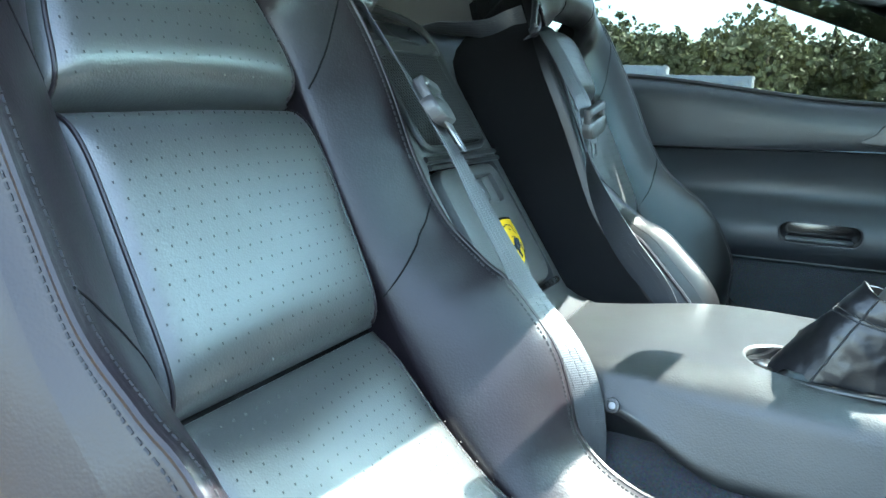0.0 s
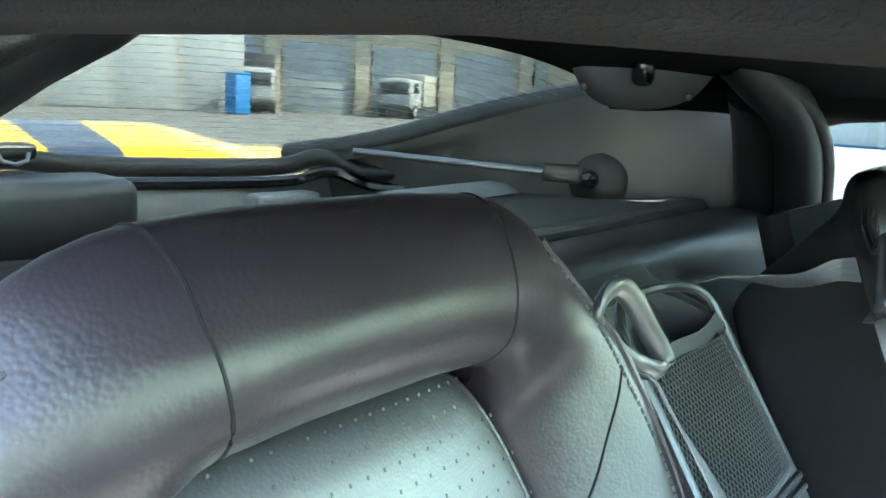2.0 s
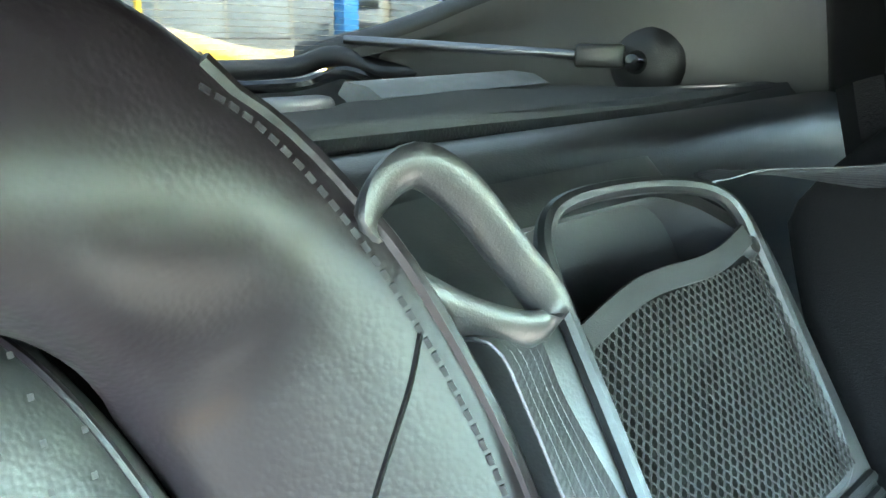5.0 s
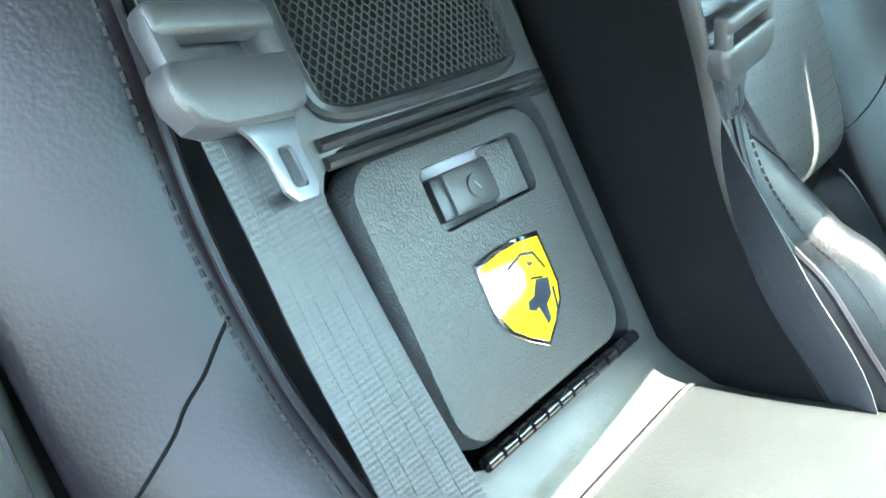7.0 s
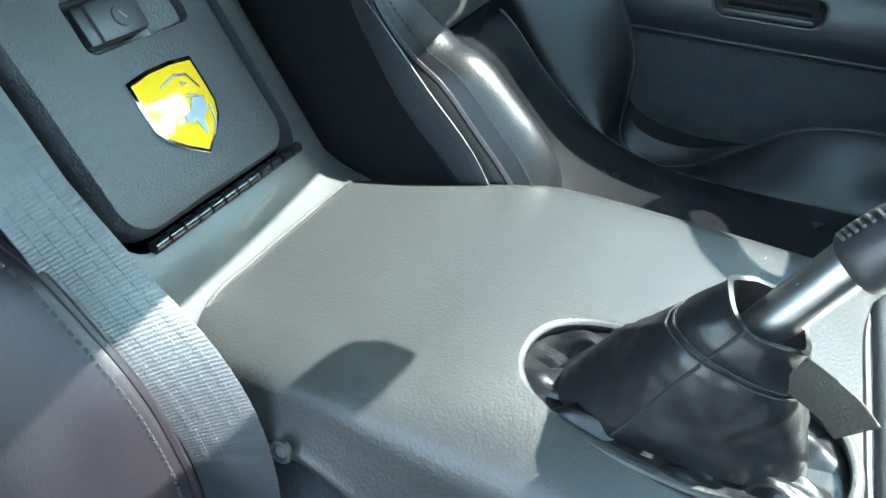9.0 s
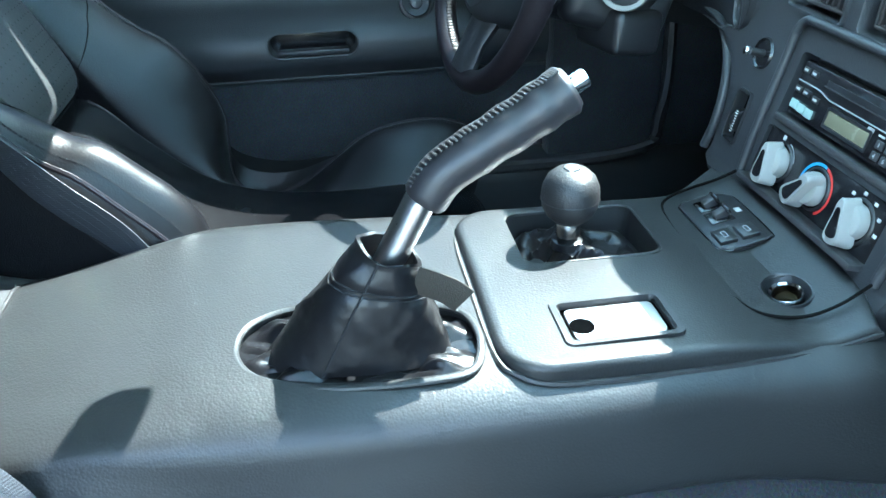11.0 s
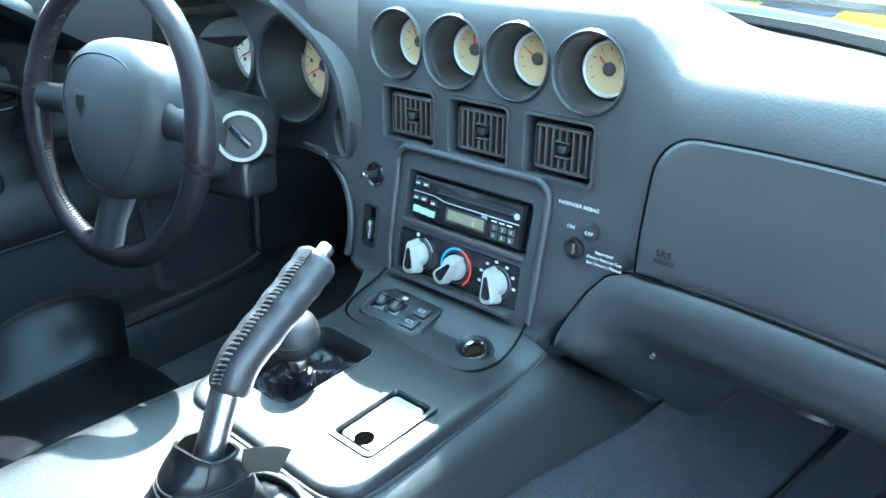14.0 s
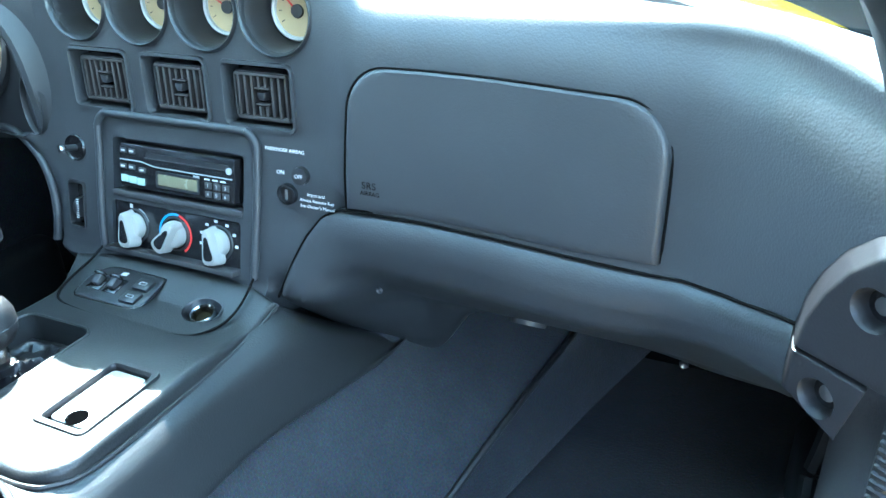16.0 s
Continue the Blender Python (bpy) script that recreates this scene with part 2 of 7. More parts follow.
def tube(path, radius, sides=10, closed=False, bm=None, flat=1.0, up=None):
    """A round bar along a path; radius is a number or one for each point; flat squeezes it along the frame's second axis."""
    pts = [Vector(p) for p in path]
    n = len(pts)
    rows = []
    ref = Vector(up) if up else Vector((0.123, 0.31, 0.94))
    for i in range(n):
        a = pts[(i - 1) % n] if closed or i else pts[i]
        b = pts[(i + 1) % n] if closed or i < n - 1 else pts[i]
        t = (b - a).normalized()
        s = t.cross(ref)
        if s.length < 1e-4:
            s = t.cross(Vector((1, 0, 0)))
        s.normalize()
        u = s.cross(t)
        r = radius[i] if isinstance(radius, (list, tuple)) else radius
        rows.append([pts[i] + r * (math.cos(k * 2 * math.pi / sides) * s + flat * math.sin(k * 2 * math.pi / sides) * u) for k in range(sides)])
    return skin(rows, True, closed, not closed, bm)


def ribbon(path, width_dirs, width, thick, bm=None):
    """A strap: a flat band along a path, with a direction across it at each point."""
    pts = [Vector(p) for p in path]
    rows = []
    for i, p in enumerate(pts):
        t = (pts[min(i + 1, len(pts) - 1)] - pts[max(i - 1, 0)]).normalized()
        w = Vector(width_dirs[i] if isinstance(width_dirs, list) else width_dirs)
        w = (w - t * w.dot(t)).normalized()
        n = t.cross(w)
        row = []
        for a, c in ((-0.5, 0.3), (-0.5, -0.3), (-0.47, -0.5), (0.0, -0.5), (0.47, -0.5), (0.5, -0.3), (0.5, 0.3), (0.47, 0.5), (0.0, 0.5), (-0.47, 0.5)):
            row.append(p + w * width * a + n * thick * c)
        rows.append(row)
    return skin(rows, True, False, True, bm)


def rounded_rect(w, h, r, seg=5):
    pts = []
    for cx_, cy_, a0 in ((w / 2 - r, h / 2 - r, 0), (-w / 2 + r, h / 2 - r, 90), (-w / 2 + r, -h / 2 + r, 180), (w / 2 - r, -h / 2 + r, 270)):
        for k in range(seg + 1):
            a = radians(a0 + 90 * k / seg)
            pts.append((cx_ + r * math.cos(a), cy_ + r * math.sin(a)))
    return pts


def slab(outline, depth, edge=0.0, m=None, bm=None, dish=0.0):
    """A plate: an outline in the plane x, y, thick along z from -depth to 0, with a rounded front edge; m places it."""
    c = Vector((sum(p[0] for p in outline) / len(outline), sum(p[1] for p in outline) / len(outline)))
    m = m or Matrix()

    def ring(inset, z):
        out = []
        for p in outline:
            d = Vector(p) - c
            k = max(0.0, 1 - inset / max(d.length, 1e-6))
            out.append(m @ Vector((c.x + d.x * k, c.y + d.y * k, z)))
        return out
    rows = [ring(0, -depth)]
    if edge:
        rows += [ring(0, -edge), ring(edge * 0.12, -edge * 0.55), ring(edge * 0.42, -edge * 0.16), ring(edge, 0)]
        if dish:
            rows += [ring(edge * 2, -dish * 0.6), ring(edge * 4, -dish)]
    else:
        rows += [ring(0, 0)]
    return skin(rows, True, False, True, bm)


def frame_ring(outer, inner, depth, edge=0.002, m=None, bm=None):
    """A flat frame between two outlines with the same number of points."""
    m = m or Matrix()

    def put(pts, z, k=1.0):
        c = Vector((sum(p[0] for p in pts) / len(pts), sum(p[1] for p in pts) / len(pts)))
        return [m @ Vector((c.x + (p[0] - c.x) * k, c.y + (p[1] - c.y) * k, z)) for p in pts]
    rows = [put(outer, -depth), put(outer, -edge), put(outer, 0, 0.985), put(inner, 0, 1.03), put(inner, -edge), put(inner, -depth)]
    return skin(rows, True, True, False, bm)


def block(sx, sy, sz, r=0.004, m=None, seg=2, bm=None):
    own = bmesh.new()
    bmesh.ops.create_cube(own, size=1)
    bmesh.ops.scale(own, vec=(sx, sy, sz), verts=own.verts)
    if r:
        bmesh.ops.bevel(own, geom=list(own.edges), offset=min(r, 0.45 * min(sx, sy, sz)), segments=seg, profile=0.5, affect="EDGES")
    if m:
        bmesh.ops.transform(own, matrix=m, verts=own.verts)
    if bm is None:
        return own
    tmp = bpy.data.meshes.new("tmp")
    own.to_mesh(tmp)
    own.free()
    bm.from_mesh(tmp)
    bpy.data.meshes.remove(tmp)
    return bm


def turned(profile, m=None, sides=32, bm=None, caps=True):
    """A lathe form round z from pairs of radius and height."""
    m = m or Matrix()
    rows = [[m @ Vector((r * math.cos(2 * math.pi * k / sides), r * math.sin(2 * math.pi * k / sides), z)) for k in range(sides)] for r, z in profile]
    return skin(rows, True, False, caps, bm)


def facing(x, y, z, nx, ny, nz, spin=0):
    """A frame at a place whose z axis points along the normal and whose y axis points up as far as it can."""
    n = Vector((nx, ny, nz)).normalized()
    up = Vector((0, 0, 1)) if abs(n.z) < 0.98 else Vector((0, 1, 0))
    xa = up.cross(n).normalized()
    ya = n.cross(xa)
    m = Matrix((xa, ya, n)).transposed().to_4x4()
    return Matrix.Translation((x, y, z)) @ m @ pose(0, 0, 0, 0, 0, spin)


def cut(ob, cutters, whole=False):
    """Takes the cutters' forms out of ob's mesh, and does away with them."""
    tools = []
    for bm in cutters:
        bmesh.ops.recalc_face_normals(bm, faces=bm.faces)
        me = bpy.data.meshes.new("tool")
        bm.to_mesh(me)
        bm.free()
        t = new("tool", me)
        md = ob.modifiers.new("cut", "BOOLEAN")
        md.operation, md.object, md.solver, md.use_self = "DIFFERENCE", t, "EXACT", whole
        tools.append(t)
    bpy.context.view_layer.update()
    ev = ob.evaluated_get(bpy.context.evaluated_depsgraph_get())
    me = bpy.data.meshes.new_from_object(ev)
    ob.modifiers.clear()
    old = ob.data
    ob.data = me
    bpy.data.meshes.remove(old)
    me.shade_smooth()
    me.set_sharp_from_angle(angle=radians(32))
    for t in tools:
        d = t.data
        bpy.data.objects.remove(t)
        bpy.data.meshes.remove(d)


def writing(text, size, m, mat, parent, label="", name="lettering", spread=1.0):
    """Raised lettering as a mesh, in the plane of m, centred."""
    cu = bpy.data.curves.new("text", "FONT")
    cu.body, cu.size, cu.align_x, cu.align_y, cu.extrude = text, size, "CENTER", "CENTER", 0.0002
    cu.space_character = spread
    ob = new("text", cu)
    bpy.context.view_layer.update()
    me = bpy.data.meshes.new_from_object(ob.evaluated_get(bpy.context.evaluated_depsgraph_get()))
    bpy.data.objects.remove(ob)
    bpy.data.curves.remove(cu)
    me.materials.clear()
    me.materials.append(mat)
    me.transform(m)
    o = new(name, me)
    o.parent = parent
    o["label"] = label or f"printed words {text.lower()}"
    return o


def smoothstep(a, b, x):
    t = min(1.0, max(0.0, (x - a) / (b - a)))
    return t * t * (3 - 2 * t)


def lerp(a, b, t):
    return a + (b - a) * t

# ---- outside: the yard ----
def ground_sheet():
    m = material("pale_concrete", (0.135, 0.133, 0.125), 0.85, bump=0.3, bump_scale=3.0, blotch=0.16, blotch_scale=0.25)
    bm = bmesh.new()
    bmesh.ops.create_grid(bm, x_segments=24, y_segments=24, size=900)
    solo("ground", bm, m, "pale sunlit concrete yard round the car", "ground", kind="structure")


ground_sheet()
STUCCO = material("cream_stucco", (0.46, 0.41, 0.33), 0.85, bump=0.2, bump_scale=12, blotch=0.06, blotch_scale=0.3)
WHITE_METAL = material("white_sheet_metal", (0.36, 0.37, 0.37), 0.5, blotch=0.05, blotch_scale=0.6)
GREY_METAL = material("pale_grey_sheet_metal", (0.30, 0.33, 0.35), 0.5, blotch=0.08, blotch_scale=0.6)
BLUE_METAL = material("bright_blue_sheet", (0.03, 0.20, 0.50), 0.5, blotch=0.2, blotch_scale=0.4)
DARK_GLASS = material("dark_window_glass", (0.03, 0.035, 0.04), 0.1, blotch=0.05)
BEIGE = material("beige_camper_shell", (0.42, 0.41, 0.36), 0.5, blotch=0.08, blotch_scale=0.8)
RUST = material("orange_brown_tarp", (0.42, 0.20, 0.06), 0.8, blotch=0.3, blotch_scale=2)


def building(origin, turn):
    """A long cream industrial hall with roll-up doors between piers, and a bright eave."""
    b = thing("industrial_building", "long cream industrial hall with pale roll-up doors and a white eave", "building")
    b.matrix_world = pose(*origin, 0, 0, turn)
    part("wall", block(70, 0.4, 6.4, 0, pose(0, 1.6, 3.2)), STUCCO, b)
    part("roof", block(70, 16.0, 0.4, 0.05, pose(0, 8.0, 7.0, 3)), WHITE_METAL, b, "white metal roof sheet")
    eave = part("eave", block(70, 1.2, 0.35, 0.03, pose(0, 0.7, 6.5)), WHITE_METAL, b, "bright white eave")
    part("gutter", block(70, 0.16, 0.2, 0.03, pose(0, 0.02, 6.6)), WHITE_METAL, eave)
    part("end_wall", block(9.0, 5.0, 9.5, 0.05, pose(27.0, -0.6, 4.75)), STUCCO, b, "taller cream end bay")
    part("band", block(44, 0.12, 0.5, 0.02, pose(-12, 1.36, 5.0)), WHITE_METAL, b, "pale band above the doors")
    for k in range(11):
        x = -33 + 5.4 * k
        part("pier", block(0.9, 0.5, 6.2, 0.03, pose(x, 1.25, 3.1)), STUCCO, b)
        d = part("roll_up_door", block(4.1, 0.15, 4.3, 0.02, pose(x + 2.7, 1.36, 2.15)), GREY_METAL, b, "pale grey ribbed roll-up door")
        for j in range(7):
            part("slat", block(4.06, 0.05, 0.06, 0.01, pose(x + 2.7, 1.27, 0.5 + 0.55 * j)), GREY_METAL, d)
    return b


building((-24.0, -40.0, 0), 180 - 34)


def container(x, y, turn, length, h, mat, label):
    c = thing("storage_container", label, "container", "containers in the yard")
    c.matrix_world = pose(x, y, 0, 0, 0, turn)
    part("box", block(length, 2.4, h, 0.04, pose(0, 0, h / 2 + 0.1)), mat, c)
    for k in range(int(length / 0.6)):
        part("rib", block(0.12, 0.05, h - 0.3, 0.01, pose(-length / 2 + 0.4 + 0.6 * k, 1.22, h / 2 + 0.1)), mat, c)
    for s in (-1, 1):
        part("corner_post", block(0.2, 2.46, h + 0.05, 0.02, pose(s * length / 2, 0, h / 2 + 0.1)), WHITE_METAL, c)
    part("skid", block(length, 2.2, 0.3, 0.02, pose(0, 0, 0.15)), BLUE_METAL, c)
    return c


container(-45.5, -11.0, -84, 4.2, 2.7, GREY_METAL, "pale grey steel storage container in the yard")
container(-45.5, -6.4, -88, 4.4, 2.2, GREY_METAL, "low grey and white flatbed container in the yard")
container(-47.0, -15.0, -84, 3.6, 2.9, WHITE_METAL, "white steel storage container in the yard")
container(-29.0, -45.0, -36, 4.0, 2.9, WHITE_METAL, "white wheeled storage container near the hall")


def panel_fence(x0, y0, x1, y1, n, h):
    f = thing("panel_fence", "white corrugated panel fence in front of the hall", "fence")
    d = Vector((x1 - x0, y1 - y0, 0))
    a = math.degrees(math.atan2(d.y, d.x))
    f.matrix_world = pose(x0, y0, 0, 0, 0, a)
    w = d.length / n
    for k in range(n):
        part("fence_panel", block(w - 0.12, 0.08, h, 0.02, pose(w * (k + 0.5), 0, h / 2 + 0.08)), WHITE_METAL, f)
        part("post", block(0.14, 0.16, h + 0.3, 0.02, pose(w * k, 0, h / 2 + 0.15)), STUCCO, f)
    return f


panel_fence(-14.6, -37.0, -23.0, -33.2, 3, 4.1)


def truck(x, y, turn, label, cab_mat, box_mat, box_len, h):
    t = thing("parked_truck", label, "truck", "vehicles by the hall")
    t.matrix_world = pose(x, y, 0, 0, 0, turn)
    part("cargo_box", block(box_len, 2.3, h - 0.8, 0.08, pose(-box_len / 2, 0, h / 2 + 0.4)), box_mat, t)
    cab = part("cab", block(1.9, 2.1, 1.9, 0.25, pose(1.0, 0, 1.45), 3), cab_mat, t, "painted cab")
    part("windscreen", block(0.1, 1.7, 0.7, 0.05, pose(1.93, 0, 1.8)), DARK_GLASS, cab)
    part("side_window", block(0.8, 2.14, 0.6, 0.05, pose(1.1, 0, 1.85)), DARK_GLASS, cab)
    part("bumper", block(0.25, 2.1, 0.35, 0.05, pose(1.95, 0, 0.6)), GREY_PLASTIC, t)
    for wx in (1.2, -box_len + 0.9):
        for s in (-1, 1):
            w = part("wheel", turned([(0.2, -0.14), (0.42, -0.13), (0.46, 0), (0.42, 0.13), (0.2, 0.14)], pose(wx, s * 0.95, 0.46, 90)), RUBBER, t)
            part("rim", turned([(0.05, -0.15), (0.24, -0.145), (0.24, 0.145), (0.05, 0.15)], pose(wx, s * 0.95, 0.46, 90), 16), WHITE_METAL, w)
    return t


truck(-25.3, -35.6, 55, "dark box truck parked nose out by the hall", WHITE_METAL, GREY_PLASTIC, 5.0, 3.2)
truck(-34.8, -33.0, 20, "beige camper van with a white cab parked in the yard", WHITE_METAL, BEIGE, 3.6, 2.7)


def bin_and_post():
    b = thing("blue_bin", "tall bright blue plastic waste bin by the fence", "bin")
    part("body", block(0.9, 0.9, 1.9, 0.1, pose(-22.0, -32.4, 0.95)), BLUE_METAL, b)
    part("lid", block(0.95, 0.95, 0.12, 0.04, pose(-22.0, -32.4, 1.96)), BLUE_METAL, b)
    p = thing("yellow_bollard", "yellow painted steel bollard at the fence", "bollard")
    part("shaft", turned([(0.16, 0), (0.16, 1.9), (0.12, 2.0)], pose(-13.6, -36.6, 0), 16), material("bollard_yellow", (0.75, 0.48, 0.02), 0.5), p)
    t = thing("covered_trailer", "trailer under a blue and orange tarpaulin", "trailer")
    part("tarpaulin", block(7.0, 2.4, 2.9, 0.3, pose(-47.0, -28.5, 1.9, 0, 0, 55), 3), BLUE_METAL, t, "creased blue tarpaulin")
    part("load", block(2.6, 2.0, 1.0, 0.3, pose(-41.5, -31.5, 1.0, 0, 0, 40), 3), RUST, t, "orange-brown covered load")
    part("bed", block(7.2, 2.2, 0.3, 0.05, pose(-47.0, -28.5, 0.3, 0, 0, 55)), GREY_PLASTIC, t)


bin_and_post()


def tree(x, y, h, seed, mats):
    """A trunk with limbs and a crown of many small leaf clumps with gaps."""
    rnd = random.Random(seed)
    t = thing("tree", "broad green roadside tree behind the yard", "tree", "trees behind the yard")
    bark = mats[0]
    bm = tube([(x, y, 0), (x + 0.1, y, h * 0.25), (x - 0.1, y + 0.1, h * 0.5)], [0.35, 0.28, 0.18], 8)
    for k in range(6):
        a = rnd.uniform(0, 6.28)
        tube([(x, y, h * 0.3), (x + math.cos(a) * h * 0.16, y + math.sin(a) * h * 0.16, h * 0.55), (x + math.cos(a) * h * 0.3, y + math.sin(a) * h * 0.3, h * 0.75)], [0.14, 0.09, 0.03], 5, bm=bm)
    part("trunk", bm, bark, t)
    verts, faces = [], []
    for k in range(1900):
        a, e = rnd.uniform(0, 6.28), rnd.uniform(-0.9, 1.0)
        rr = h * 0.46 * rnd.uniform(0.55, 1.0) * (1 + 0.25 * math.sin(3 * a + seed) + 0.15 * math.sin(7 * a))
        ce = math.sqrt(max(0, 1 - e * e))
        c = Vector((x + rr * math.cos(a) * ce, y + rr * math.sin(a) * ce, h * 0.48 + rr * 0.95 * e))
        s = rnd.uniform(0.16, 0.42)
        for q in range(2):
            u = Vector((rnd.uniform(-1, 1), rnd.uniform(-1, 1), rnd.uniform(-1, 1))).normalized()
            v = u.cross(Vector((rnd.uniform(-1, 1), rnd.uniform(-1, 1), 0.3))).normalized()
            i = len(verts)
            verts += [c + u * s, c + v * s * 0.6, c - u * s, c - v * s * 0.6]
            faces.append((i, i + 1, i + 2, i + 3))
    me = bpy.data.meshes.new("crown")
    me.from_pydata(verts, [], faces)
    me.materials.append(mats[1 + seed % 2])
    c = new("crown", me)
    c.parent = t


TREE_MATS = (material("bark", (0.12, 0.09, 0.06), 0.9, blotch=0.3), material("olive_leaves", (0.21, 0.205, 0.085), 0.6, blotch=0.5, blotch_scale=1.5),
             material("dark_leaves", (0.16, 0.165, 0.07), 0.6, blotch=0.5, blotch_scale=1.5))
for k_ in range(24):
    tree(-60 - 3.5 * (k_ % 3), -22 + 2.9 * k_ + (k_ % 2), 5.6 + 0.9 * ((k_ * 7) % 4), k_, TREE_MATS)


# ---- the car's shell ----
def roof():
    """The roof: dark headliner inside, painted skin outside; it ends at the windscreen header and the hatch header."""
    ys = [-0.452, -0.470, -0.53, -0.66, -0.85, -1.1, -1.3, -1.40, -1.43]
    zs = [1.092, 1.108, 1.133, 1.164, 1.190, 1.203, 1.203, 1.196, 1.188]

    def row(y, z, up, wide):
        out = []
        for k in range(25):
            u = -1 + 2 * k / 24
            x = 0.03 + u * wide * (1 - 0.03 * smoothstep(-0.80, -0.40, y))
            out.append(Vector((x, y - 0.06 * u * u * smoothstep(-0.80, -0.50, y) - 0.04 * u * u * smoothstep(-0.3, -0.9, y), z + up - 0.055 * abs(u) ** 2.6 * smoothstep(-0.55, -0.90, y))))
        return out
    rows_in = [row(y, z, 0, 0.60) for y, z in zip(ys, zs)]
    rows_out = [row(y, z, 0.035, 0.61) for y, z in zip(ys, zs)]
    bm = skin([a + b[::-1] for a, b in zip(rows_in, rows_out)], True)
    solo("ceiling", bm, HEADLINER, "black fabric headliner under the coupe roof", "headliner", kind="structure")
    skin_rows = [[p + Vector((0, 0, 0.006)) for p in r] for r in rows_out]
    top_rows = [[p + Vector((0, 0, 0.014)) for p in r] for r in rows_out]
    bm = skin([a + b[::-1] for a, b in zip(skin_rows, top_rows)], True)
    return bm


car = thing("coupe", "yellow sports coupe with twin dark blue stripes", "car")
part("roof_skin", roof(), CAR_YELLOW, car)


def bar(name, pts, r, mat, label, flat=1.0, up=None, category="pillar"):
    return solo(name, tube(catmull(pts, 14), r, 12, flat=flat, up=up), mat, label, category, kind="structure")


def pillars():
    for s, nm in ((-1, "left"), (1, "right")):
        c = 0.03
        bar("pillar_front_" + nm, [(c + s * 0.735, -0.16, 0.82), (c + s * 0.722, -0.20, 0.877), (c + s * 0.702, -0.27, 0.935), (c + s * 0.678, -0.385, 0.992), (c + s * 0.650, -0.47, 1.035), (c + s * 0.625, -0.535, 1.062)], 0.025, PLASTIC, "black vinyl windscreen pillar trim")
        bar("roof_rail_" + nm, [(c + s * 0.622, -0.53, 1.064), (c + s * 0.605, -0.63, 1.112), (c + s * 0.60, -0.8, 1.145), (c + s * 0.605, -1.05, 1.150), (c + s * 0.615, -1.20, 1.145), (c + s * 0.605, -1.34, 1.150), (c + s * 0.58, -1.46, 1.135)], 0.030, HEADLINER, "black roof rail over the door opening")
        bar("door_seal_" + nm, [(c + s * 0.655, -0.52, 1.048), (c + s * 0.635, -0.62, 1.095), (c + s * 0.63, -0.8, 1.128), (c + s * 0.635, -1.05, 1.130), (c + s * 0.665, -1.20, 1.08), (c + s * 0.72, -1.22, 0.95), (c + s * 0.76, -1.20, 0.75), (c + s * 0.76, -1.10, 0.45)], 0.011, RUBBER, "black rubber door seal", category="door seal")

        o = 0.055 if s < 0 else 0.0
        bar("pillar_middle_" + nm, [(c + s * 0.455, -1.20, 1.200), (c + s * 0.492, -1.19 + 0.3 * o, 1.166), (c + s * 0.548, -1.19 + 0.7 * o, 1.132), (c + s * 0.62, -1.20 + o, 1.07), (c + s * 0.70, -1.21 + o, 0.94)], 0.038, PLASTIC, "padded black pillar trim behind the door")
        if s < 0:
            bar("pillar_cover_" + nm, [(c + s * 0.56, -1.20, 1.155), (c + s * 0.615, -1.205, 1.10), (c + s * 0.665, -1.21, 1.03), (c + s * 0.72, -1.215, 0.93)], 0.048, PLASTIC, "rounded black plastic cover behind the door pillar")
        bar("pillar_seal_" + nm, [(c + s * 0.472, -1.165, 1.188), (c + s * 0.512, -1.153 + 0.3 * o, 1.150), (c + s * 0.568, -1.153 + 0.7 * o, 1.116), (c + s * 0.64, -1.163 + o, 1.055), (c + s * 0.715, -1.17 + o, 0.94)], 0.012, RUBBER, "ribbed black rubber seal along the pillar", category="door seal")


pillars()


def quarter_trim(s):
    """The moulded panel behind a door: from the door pillar back along the luggage shelf to the hatch."""
    c = 0.03
    stations = [(-1.16, 0.735), (-1.24, 0.715), (-1.34, 0.660), (-1.44, 0.605), (-1.56, 0.575), (-1.75, 0.560), (-1.95, 0.56), (-2.25, 0.56)]
    tops = [1.14, 1.165, 1.165, 1.150, 1.118, 1.065, 1.012, 0.960]
    rows = []
    for (y, x), zt in zip(stations, tops):
        pr = [(x + 0.03, 0.45), (x + 0.015, 0.70), (x, 0.86), (x - 0.004, 0.93), (x - 0.02, 0.98), (x - 0.03, lerp(0.98, zt, 0.5)), (x - 0.045, zt - 0.02), (x - 0.05, zt)]
        inner = catmull([(c + s * a, y, z) for a, z in pr], 18)
        outer = [p + Vector((s * 0.07, 0, 0.004)) for p in inner]
        rows.append(inner + outer[::-1])
    fine = []
    for j in range(len(rows[0])):
        fine.append(catmull([r[j] for r in rows], 30))
    rows = [[fine[j][i] for j in range(len(fine))] for i in range(30)]
    bm = skin(rows, True)
    ob = solo("quarter_panel_" + ("right" if s > 0 else "left"), bm, HATCH_TRIM, "moulded black plastic quarter panel beside the luggage shelf", "trim panel", kind="structure")
    return ob


for s_ in (-1, 1):
    quarter_trim(s_)


